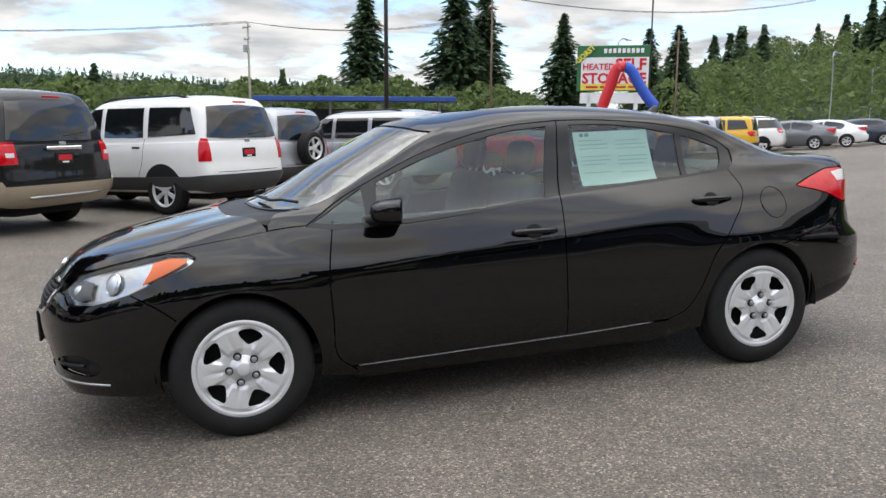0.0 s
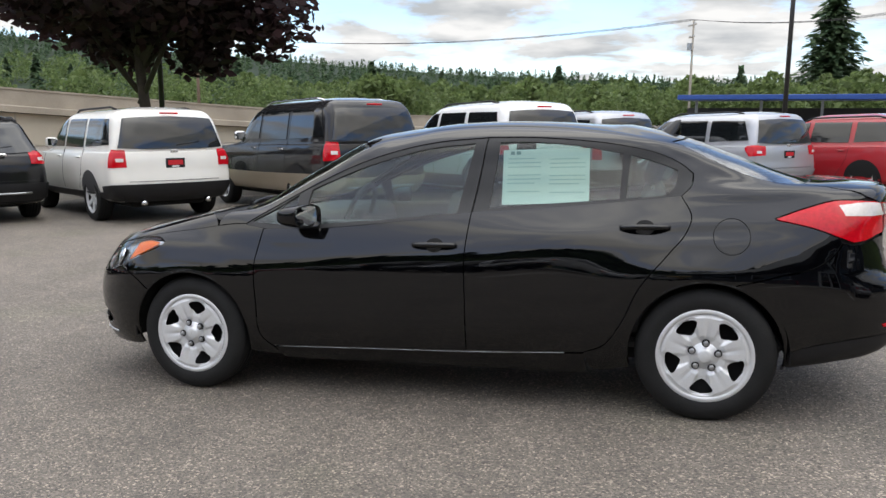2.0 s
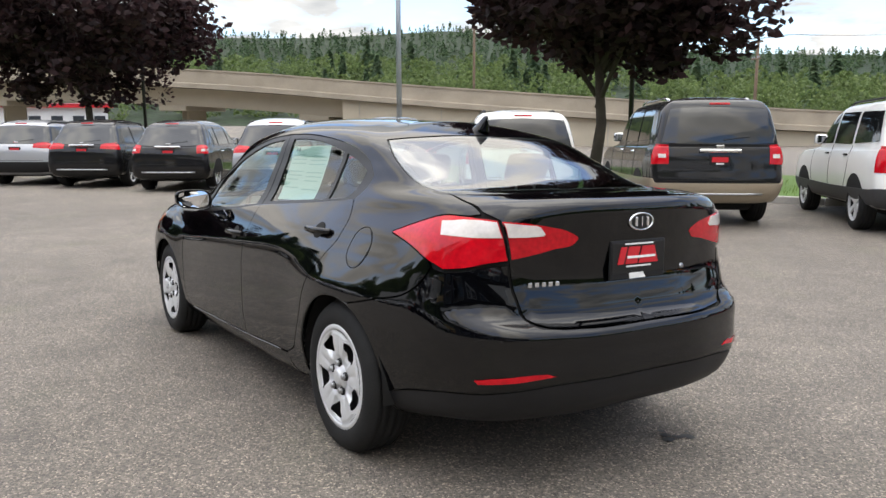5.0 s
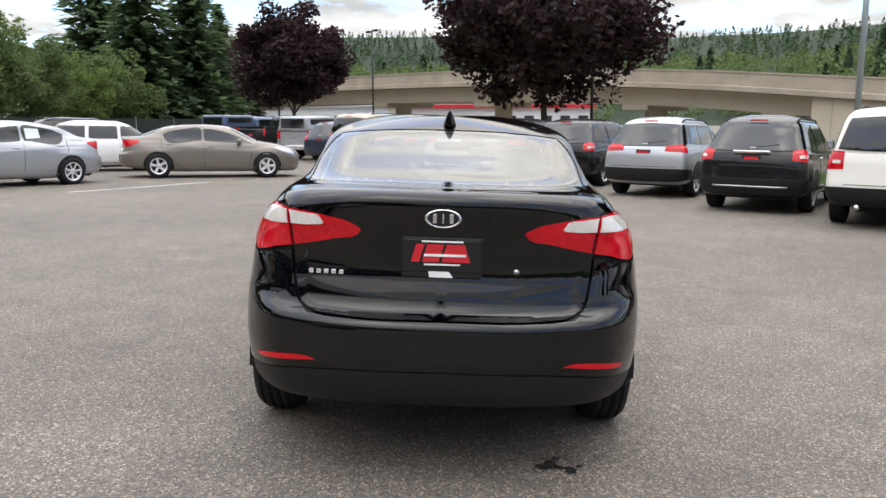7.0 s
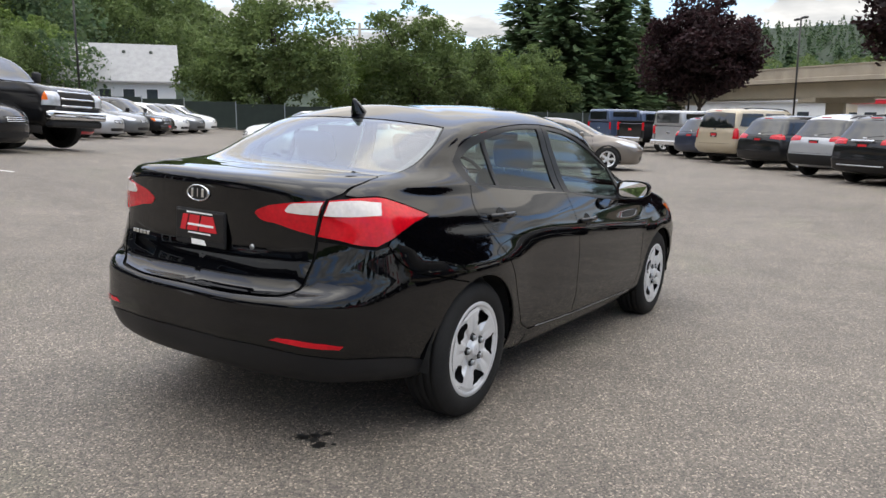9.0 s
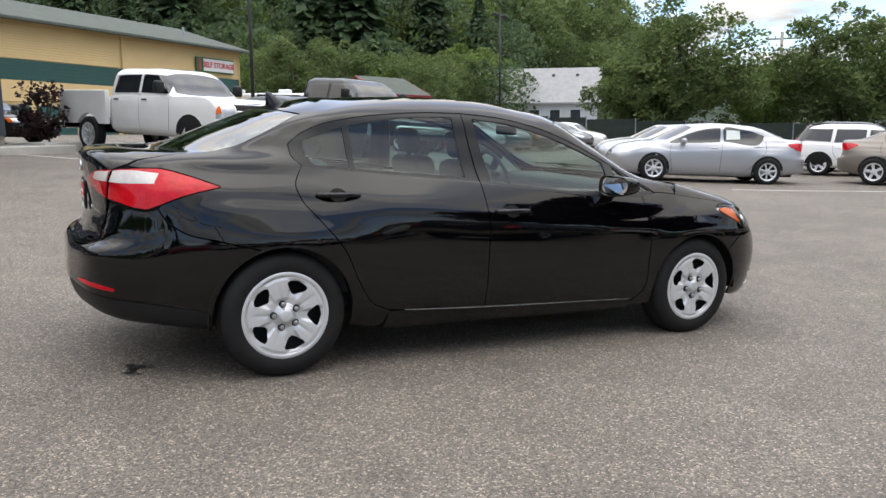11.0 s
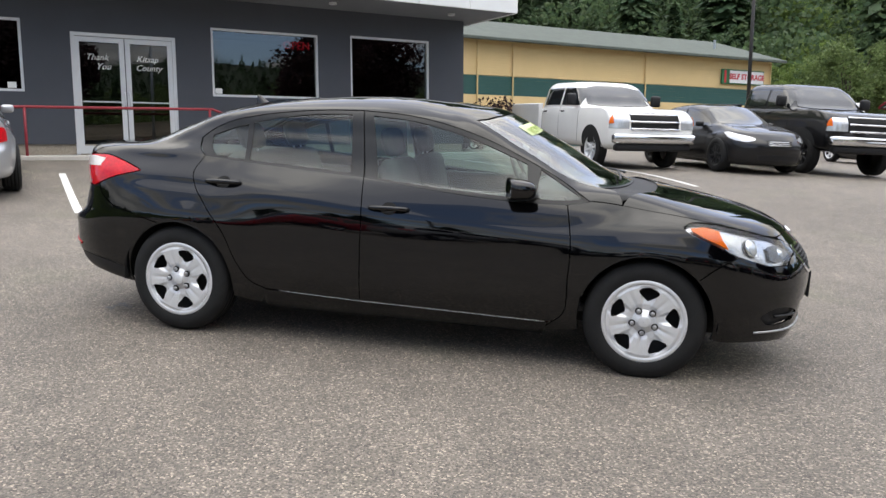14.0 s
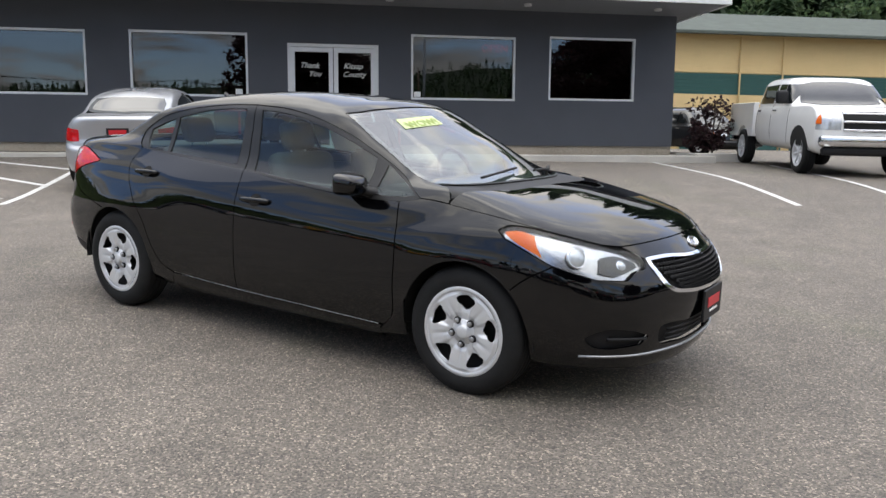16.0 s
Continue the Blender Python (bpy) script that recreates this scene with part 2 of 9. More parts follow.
def box(sx, sy, sz, at=(0, 0, 0), bevel=0.0, seg=1, bm=None, rot=None):
    """A box centred on at, with rounded edges."""
    b2 = bmesh.new()
    bmesh.ops.create_cube(b2, size=1)
    bmesh.ops.scale(b2, vec=(sx, sy, sz), verts=b2.verts)
    if bevel:
        bmesh.ops.bevel(b2, geom=b2.edges[:], offset=min(bevel, 0.49 * min(sx, sy, sz)), segments=seg, affect="EDGES", profile=0.5)
    mm = Matrix.Translation(at) @ (rot.to_4x4() if rot is not None else Matrix())
    bmesh.ops.transform(b2, matrix=mm, verts=b2.verts)
    if bm is None:
        return b2
    return join(bm, b2)


def join(bm, b2):
    me = bpy.data.meshes.new("tmp")
    b2.to_mesh(me)
    b2.free()
    bm.from_mesh(me)
    bpy.data.meshes.remove(me)
    return bm


def cyl(r, h, at=(0, 0, 0), axis="z", r2=None, n=20, bm=None, bevel=0.0):
    b2 = bmesh.new()
    bmesh.ops.create_cone(b2, cap_ends=True, segments=n, radius1=r, radius2=r if r2 is None else r2, depth=h)
    if bevel:
        ed = [e for e in b2.edges if abs(e.verts[0].co.z - e.verts[1].co.z) < 1e-6]
        bmesh.ops.bevel(b2, geom=ed, offset=bevel, segments=2, affect="EDGES", profile=0.5)
    turn = {"z": Matrix(), "x": Matrix.Rotation(radians(90), 4, "Y"), "y": Matrix.Rotation(radians(-90), 4, "X")}[axis]
    bmesh.ops.transform(b2, matrix=Matrix.Translation(at) @ turn, verts=b2.verts)
    if bm is None:
        return b2
    return join(bm, b2)


def lathe(profile, n=40, axis="y"):
    """Turns (radius, height) round an axis."""
    bm = bmesh.new()
    rings = []
    for r, h in profile:
        ring = []
        for k in range(n):
            a = 2 * math.pi * k / n
            c, s = r * math.cos(a), r * math.sin(a)
            ring.append(bm.verts.new({"y": (c, h, s), "z": (c, s, h), "x": (h, c, s)}[axis]))
        rings.append(ring)
    for a, b in zip(rings, rings[1:]):
        for k in range(n):
            bm.faces.new((a[k], a[(k + 1) % n], b[(k + 1) % n], b[k]))
    bmesh.ops.recalc_face_normals(bm, faces=bm.faces)
    return bm


def tube(points, r, n=8, bm=None, r_end=None, cap=True):
    """A round bar along points."""
    b = bm if bm is not None else bmesh.new()
    P = [Vector(p) for p in points]
    rings, up = [], Vector((0.13, 0.07, 1)).normalized()
    for i, p in enumerate(P):
        d = (P[min(i + 1, len(P) - 1)] - P[max(i - 1, 0)]).normalized()
        if abs(d.dot(up)) > 0.97:
            up = Vector((1, 0.2, 0.1)).normalized()
        a = d.cross(up).normalized()
        c = a.cross(d)
        rr = r if r_end is None else r + (r_end - r) * i / max(1, len(P) - 1)
        rings.append([b.verts.new(p + rr * (math.cos(2 * math.pi * k / n) * a + math.sin(2 * math.pi * k / n) * c)) for k in range(n)])
    for a, c in zip(rings, rings[1:]):
        for k in range(n):
            b.faces.new((a[k], a[(k + 1) % n], c[(k + 1) % n], c[k]))
    if cap:
        b.faces.new(rings[0][::-1])
        b.faces.new(rings[-1])
    return b


def slab(outline, h0, h1, axis="z"):
    """A flat outline with thickness from h0 to h1 along an axis."""
    bm = bmesh.new()
    f = {"z": lambda a, b, h: (a, b, h), "y": lambda a, b, h: (a, h, b), "x": lambda a, b, h: (h, a, b)}[axis]
    lo = [bm.verts.new(f(a, b, h0)) for a, b in outline]
    hi = [bm.verts.new(f(a, b, h1)) for a, b in outline]
    n = len(outline)
    bm.faces.new(lo[::-1])
    bm.faces.new(hi)
    for k in range(n):
        bm.faces.new((lo[k], lo[(k + 1) % n], hi[(k + 1) % n], hi[k]))
    bmesh.ops.recalc_face_normals(bm, faces=bm.faces)
    return bm


def text_mesh(body, size, depth=0.002, shear=0.0, bold=0.0, align="CENTER"):
    cu = bpy.data.curves.new("lettering", "FONT")
    cu.body, cu.size, cu.extrude, cu.shear, cu.offset = body, size, depth, shear, bold
    cu.align_x, cu.align_y, cu.resolution_u = align, "CENTER", 2
    ob = bpy.data.objects.new("lettering", cu)
    scene.collection.objects.link(ob)
    me = bpy.data.meshes.new_from_object(ob.evaluated_get(bpy.context.evaluated_depsgraph_get()))
    bpy.data.objects.remove(ob)
    bpy.data.curves.remove(cu)
    return me


# ---- ground ----
def ground_z(x, y):
    """The lot falls gently from the shop towards the street, with a rise before the shop front."""
    return lot_slope(x, y) + 0.28 * ease((y - 0.35 * x - 4.0) / 7.0) * ease((15.0 - x) / 12.0)


def ease(q):
    q = min(1.0, max(0.0, q))
    return q * q * (3 - 2 * q)


def lot_slope(x, y):
    r = min(1.0, max(0.0, (math.hypot(x, y) - 3.0) / 5.0))
    r = r * r * (3 - 2 * r)
    p = (-0.0400 + 0.0100 * r) * x + (0.0313 - 0.0013 * r) * y
    if p < 0:
        q = min(1.0, -p / 0.25)
        q = q * q * (3 - 2 * q)
        p *= 1 - 0.42 * q
        return -0.42 * math.tanh(-p / 0.42)
    q = min(1.0, p / 0.35)
    p *= 1 + 0.18 * q * q * (3 - 2 * q)
    return 0.95 * math.tanh(p / 0.95)


def stand(x, y, heading, up=0.0):
    """The pose of a thing that stands on the sloping ground, x axis towards heading (degrees)."""
    e = 1.2
    gx = (ground_z(x + e, y) - ground_z(x - e, y)) / (2 * e)
    gy = (ground_z(x, y + e) - ground_z(x, y - e)) / (2 * e)
    n = Vector((-gx, -gy, 1)).normalized()
    f = Vector((math.cos(radians(heading)), math.sin(radians(heading)), 0))
    f = (f - n * f.dot(n)).normalized()
    s = n.cross(f)
    m = Matrix((f, s, n)).transposed().to_4x4()
    return Matrix.Translation((x, y, ground_z(x, y) + up)) @ m


def make_ground():
    def axis():
        a = list(np.arange(-60, -10, 2.0)) + list(np.arange(-10, 10, 0.5)) + list(np.arange(10, 60.1, 2.0))
        s = 60.0
        while s < 2600:
            s *= 1.35
            a = [-s] + a + [s]
        return a
    xs, ys = axis(), axis()
    verts = [(x, y, ground_z(x, y)) for y in ys for x in xs]
    n = len(xs)
    faces = [(j * n + i, j * n + i + 1, (j + 1) * n + i + 1, (j + 1) * n + i) for j in range(len(ys) - 1) for i in range(n - 1)]
    ob = put("ground", mesh_of("ground", verts, faces), ASPHALT)
    tagged(ob, "worn grey asphalt lot with pale exposed aggregate", "ground", kind="structure")


make_ground()


# ---- body surfaces ----
from mathutils.bvhtree import BVHTree
from mathutils.geometry import delaunay_2d_cdt


def spline_rows(Y, per):
    """Smooth curves through the rows of Y, with per steps a span. Returns the finer rows."""
    Y = np.asarray(Y, float)
    h = np.linalg.norm(np.diff(Y, axis=0), axis=-1).reshape(len(Y) - 1, -1).mean(1) + 1e-4
    d = np.diff(Y, axis=0) / h.reshape(-1, *[1] * (Y.ndim - 1))
    m = np.zeros_like(Y)
    for i in range(1, len(Y) - 1):
        m[i] = (d[i - 1] * h[i] + d[i] * h[i - 1]) / (h[i - 1] + h[i])
    m[0], m[-1] = 2 * d[0] - m[1], 2 * d[-1] - m[-2]
    out, pos, t0 = [], [], 0.0
    for i in range(len(Y) - 1):
        for s in np.linspace(0, 1, per, endpoint=False):
            a, b, c, e = 2 * s ** 3 - 3 * s ** 2 + 1, s ** 3 - 2 * s ** 2 + s, -2 * s ** 3 + 3 * s ** 2, s ** 3 - s ** 2
            out.append(a * Y[i] + b * h[i] * m[i] + c * Y[i + 1] + e * h[i] * m[i + 1])
            pos.append(t0 + s * h[i])
        t0 += h[i]
    out.append(Y[-1])
    pos.append(t0)
    return np.array(out), np.array(pos)


class Net:
    """The left half of a body as one smooth surface: rings from sill to roof, each from the tail's middle round to the nose's middle."""

    def __init__(self, rings, per_u=8, per_v=8):
        C = np.array(rings, float)
        flip = np.array([1, -1, 1.0])
        C = np.concatenate([C[:, 2:0:-1] * flip, C, C[:, -2:-4:-1] * flip], 1)
        G, pu = spline_rows(C.transpose(1, 0, 2), per_u)
        G = G[2 * per_u:-2 * per_u]
        pu = pu[2 * per_u:-2 * per_u] - pu[2 * per_u]
        G[0, :, 1] = G[-1, :, 1] = 0
        S, pv = spline_rows(G.transpose(1, 0, 2), per_v)
        S[:, :, 1] = np.maximum(S[:, :, 1], 0)
        self.S, self.pu, self.pv = S, pu, pv
        du = np.gradient(S, axis=1)
        du[:, 0], du[:, -1] = (0, 1, 0), (0, -1, 0)
        dv = np.gradient(S, axis=0)
        n = np.cross(dv, du)
        n[:, 0, 1] = n[:, -1, 1] = 0
        ln = np.linalg.norm(n, axis=-1, keepdims=True)
        n = n / np.maximum(ln, 1e-12)
        n[-1] = (0, 0, 1)
        if n[len(pv) // 3, len(pu) // 2, 1] < 0:
            n[:-1] *= -1
        self.N = n
        nv, nu = S.shape[:2]
        self.nu, self.nv = nu, nv
        self.verts = [Vector(p) for p in S.reshape(-1, 3)]
        self.tris, self.cells = [], []
        for j in range(nv - 1):
            for i in range(nu - 1):
                a, b, c, d = j * nu + i, j * nu + i + 1, (j + 1) * nu + i + 1, (j + 1) * nu + i
                self.tris += [(a, b, c), (a, c, d)]
                self.cells += [(i, j, 0), (i, j, 1)]
        self.bvh = BVHTree.FromPolygons(self.verts, self.tris)

    def uv(self, view, a, b):
        """Surface coordinates of a point of the side (x, z), rear (y, z), front (y, z) or top (x, y) view."""
        o, w = {"s": ((a, 5, b), (0, -1, 0)), "r": ((-8, a, b), (1, 0, 0)), "f": ((8, a, b), (-1, 0, 0)), "t": ((a, b, 5), (0, 0, -1))}[view]
        mid = (view in "rf" and a < 1e-6) or (view == "t" and b < 1e-6)
        if mid:
            o = (o[0], 0.003, o[2])
        hit, _, k, _ = self.bvh.ray_cast(Vector(o), Vector(w))
        if hit is None:
            best, o, w = None, Vector(o), Vector(w)
            for s in np.linspace(1.5, 11, 96):
                q = self.bvh.find_nearest(o + w * s)
                if best is None or q[3] < best[3]:
                    best = q
            hit, _, k, _ = best
        i, j, half = self.cells[k]
        p = [self.verts[q] for q in self.tris[k]]
        e1, e2, w = p[1] - p[0], p[2] - p[0], hit - p[0]
        a11, a12, a22 = e1.dot(e1), e1.dot(e2), e2.dot(e2)
        det = a11 * a22 - a12 * a12 or 1e-12
        s = (a22 * w.dot(e1) - a12 * w.dot(e2)) / det
        t = (a11 * w.dot(e2) - a12 * w.dot(e1)) / det
        fu, fv = (s + t, t) if half == 0 else (s, s + t)
        u = self.pu[i] + (self.pu[i + 1] - self.pu[i]) * min(1, max(0, fu))
        v = self.pv[j] + (self.pv[j + 1] - self.pv[j]) * min(1, max(0, fv))
        if mid:
            u = self.pu[-1] if view == "f" or (view == "t" and a > 0) else 0.0
        return u, v

    def at(self, uvs):
        """Places and normals at surface coordinates."""
        uvs = np.asarray(uvs, float)
        u, v = np.clip(uvs[:, 0], 0, self.pu[-1]), np.clip(uvs[:, 1], 0, self.pv[-1])
        i = np.clip(np.searchsorted(self.pu, u) - 1, 0, self.nu - 2)
        j = np.clip(np.searchsorted(self.pv, v) - 1, 0, self.nv - 2)
        fu = ((u - self.pu[i]) / (self.pu[i + 1] - self.pu[i]))[:, None]
        fv = ((v - self.pv[j]) / (self.pv[j + 1] - self.pv[j]))[:, None]
        out = []
        for A in (self.S, self.N):
            out.append((A[j, i] * (1 - fu) + A[j, i + 1] * fu) * (1 - fv) + (A[j + 1, i] * (1 - fu) + A[j + 1, i + 1] * fu) * fv)
        P, N = out
        return P, N / np.maximum(np.linalg.norm(N, axis=1, keepdims=True), 1e-9)


def curve2(pts, step, closed=False):
    """Points along a smooth line through pts. A point given as (a, b, 1) is a sharp corner."""
    P = [np.array(p[:2], float) for p in pts]
    sharp = [len(p) > 2 for p in pts]
    n = len(P)
    spans = range(n if closed else n - 1)
    out = []
    for i in spans:
        a, b = P[i], P[(i + 1) % n]
        d = b - a
        pre = P[i - 1] if (closed or i > 0) else None
        nxt = P[(i + 2) % n] if (closed or i + 2 < n) else None
        h = np.linalg.norm(d) + 1e-9

        def tangent(p0, p1, p2):
            h0, h1 = np.linalg.norm(p1 - p0) + 1e-9, np.linalg.norm(p2 - p1) + 1e-9
            return ((p1 - p0) / h0 * h1 + (p2 - p1) / h1 * h0) / (h0 + h1)
        ta = d / h if pre is None or sharp[i] else tangent(pre, a, b)
        tb = d / h if nxt is None or sharp[(i + 1) % n] else tangent(a, b, nxt)
        k = max(1, int(math.ceil(h / step)))
        for q in range(k):
            s = q / k
            out.append((2 * s ** 3 - 3 * s ** 2 + 1) * a + (s ** 3 - 2 * s ** 2 + s) * h * ta + (-2 * s ** 3 + 3 * s ** 2) * b + (s ** 3 - s ** 2) * h * tb)
    if not closed:
        out.append(P[-1])
    return out


def inside(q, poly):
    x, y = q[..., 0], q[..., 1]
    r = np.zeros(x.shape, bool)
    n = len(poly)
    for i in range(n):
        (x1, y1), (x2, y2) = poly[i], poly[(i + 1) % n]
        if y1 == y2:
            continue
        c = ((y1 > y) != (y2 > y)) & (x < (x2 - x1) * (y - y1) / (y2 - y1) + x1)
        r ^= c
    return r


def outline_uv(net, segs, step):
    """An outline in surface coordinates from segments (view, points)."""
    loop = []
    for view, pts in segs:
        if view == "u":
            loop += [np.array(p, float) for p in pts]
            continue
        loop += [np.array(net.uv(view, *p)) for p in curve2(pts, step)]
    out = [loop[0]]
    for p in loop[1:]:
        if np.linalg.norm(p - out[-1]) > 0.002:
            out.append(p)
    if np.linalg.norm(out[0] - out[-1]) < 0.002:
        out.pop()
    # no long straight chord across a curved surface
    fine = []
    for p, q in zip(out, out[1:] + out[:1]):
        n = max(1, int(np.linalg.norm(q - p) / 0.045))
        fine += [p + (q - p) * k / n for k in range(n)]
    return np.array(fine)


def inset(poly, d, u_max, v_max):
    """The outline drawn in by d, but not along the car's middle."""
    if not d:
        return poly
    a = 0.5 * np.sum(poly[:, 0] * np.roll(poly[:, 1], -1) - np.roll(poly[:, 0], -1) * poly[:, 1])
    t = np.roll(poly, -1, 0) - np.roll(poly, 1, 0)
    t /= np.maximum(np.linalg.norm(t, axis=1, keepdims=True), 1e-9)
    n = np.stack([-t[:, 1], t[:, 0]], 1) * (1 if a > 0 else -1)
    out = poly + n * d
    mid = (poly[:, 0] < 0.004) | (poly[:, 0] > u_max - 0.004)
    out[mid, 0] = poly[mid, 0]
    top = poly[:, 1] > v_max - 0.001
    out[top] = poly[top]
    return out


def panel_mesh(net, segs, name="panel", step=0.025, grid=0.04, gap=0.0025, lift=0.0, depth=0.012, holes=(), mirror=False, side=1, bulge=0.0):
    """A sheet-metal or glass panel on the body's surface. mirror: both halves in one mesh; side -1: the right-hand one."""
    um = net.pu[-1]
    loops = [inset(outline_uv(net, segs, step), gap, um, net.pv[-1])] + [outline_uv(net, h, step) for h in holes]
    lo, hi = loops[0].min(0), loops[0].max(0)
    gu, gv = np.meshgrid(np.arange(lo[0] + grid / 2, hi[0], grid), np.arange(lo[1] + grid / 2, hi[1], grid))
    q = np.stack([gu.ravel(), gv.ravel()], 1)
    if len(q):
        keep = inside(q, loops[0])
        for h in loops[1:]:
            keep &= ~inside(q, h)
        q = q[keep]
        if len(q):
            d = np.min([((q[:, None] - L[None]) ** 2).sum(2).min(1) for L in loops], axis=0)
            q = q[d > (0.45 * min(grid, 2 * step)) ** 2]
    pts, edges = [], []
    for L in loops:
        k = len(pts)
        pts += [Vector(p) for p in L]
        edges += [(k + i, k + (i + 1) % len(L)) for i in range(len(L))]
    pts += [Vector(p) for p in q]
    vs, _, fs, _, _, _ = delaunay_2d_cdt(pts, edges, [], 0, 1e-6)
    V = np.array([tuple(v) for v in vs])
    F = np.array([tuple(f) for f in fs])
    c = V[F].mean(1)
    ok = inside(c, loops[0])
    for h in loops[1:]:
        ok &= ~inside(c, h)
    F = F[ok]
    P, N = net.at(V)
    off = np.full(len(V), lift)
    if bulge:
        dmin = np.min([np.min(np.linalg.norm(V[:, None] - L[None], axis=2), axis=1) for L in loops], axis=0)
        off = lift + bulge * np.sqrt(np.clip(dmin / 0.06, 0, 1))
    P = P + N * off[:, None]
    tri = P[F]
    fn = np.cross(tri[:, 1] - tri[:, 0], tri[:, 2] - tri[:, 0])
    bad = (fn * N[F].mean(1)).sum(1) < 0
    F[bad] = F[bad][:, ::-1]
    verts, norms, faces = [P], [N], [F]
    k = len(P)
    sv, sn, sf = [], [], []
    for L in loops:
        if not depth:
            break
        p, n = net.at(L)
        L2, p2, n2 = np.roll(L, -1, 0), np.roll(p, -1, 0), np.roll(n, -1, 0)
        w = np.cross(p2 - p, n)
        w /= np.linalg.norm(w, axis=1, keepdims=True) + 1e-9
        d2 = L2 - L
        t = (L + L2) / 2 + np.stack([-d2[:, 1], d2[:, 0]], 1) * 0.1
        solid = inside(t, loops[0])
        for h in loops[1:]:
            solid &= ~inside(t, h)
        toward = ((net.at(t)[0] - (p + p2) / 2) * w).sum(1) > 0
        w[toward] *= -1
        w[~solid] *= -1
        edge = ((L[:, 0] < 0.004) & (L2[:, 0] < 0.004)) | ((L[:, 0] > um - 0.004) & (L2[:, 0] > um - 0.004)) | ((L[:, 1] > net.pv[-1] - 0.002) & (L2[:, 1] > net.pv[-1] - 0.002))
        quads = np.stack([p + n * lift, p2 + n2 * lift, p2 + n2 * (lift - depth), p + n * (lift - depth)], 1)
        front = (np.cross(quads[:, 1] - quads[:, 0], quads[:, 2] - quads[:, 0]) * w).sum(1) > 0
        for i in np.nonzero(~edge)[0]:
            idx = [k + len(sv) + r for r in range(4)]
            sv += list(quads[i])
            sn += [w[i]] * 4
            sf.append(idx if front[i] else idx[::-1])
    verts = np.concatenate([P, np.array(sv).reshape(-1, 3)])
    norms = np.concatenate([N, np.array(sn).reshape(-1, 3)])
    faces = [list(map(int, f)) for f in F] + sf
    if mirror or side < 0:
        fl = np.array([1, -1, 1.0])
        if mirror:
            k = len(verts)
            faces = faces + [[k + i for i in f[::-1]] for f in faces]
            verts, norms = np.concatenate([verts, verts * fl]), np.concatenate([norms, norms * fl])
        else:
            verts, norms, faces = verts * fl, norms * fl, [f[::-1] for f in faces]
    me = mesh_of(name, verts, faces)
    me.normals_split_custom_set_from_vertices([tuple(n) for n in norms])
    return me


def sheet_mesh(net, name, v0=0.0, close=True):
    """The whole body surface, both halves, as one smooth mesh."""
    S, Nn = net.S, net.N
    nv, nu = S.shape[:2]
    fl = np.array([1, -1, 1.0])
    A = S.reshape(-1, 3)
    faces = []
    for j in range(nv - 1):
        for i in range(nu - 1):
            a, b, c, d = j * nu + i, j * nu + i + 1, (j + 1) * nu + i + 1, (j + 1) * nu + i
            faces.append((a, d, c, b))
    p = [Vector(A[q]) for q in faces[(nv // 3) * (nu - 1) + nu // 2]]
    if (p[1] - p[0]).cross(p[2] - p[0]).y < 0:
        faces = [f[::-1] for f in faces]
    k = len(A)
    allf = faces + [tuple(k + q for q in f[::-1]) for f in faces]
    me = mesh_of(name, np.concatenate([A, A * fl]), allf)
    nn = Nn.reshape(-1, 3)
    me.normals_split_custom_set_from_vertices([tuple(n) for n in np.concatenate([nn, nn * fl])])
    return me


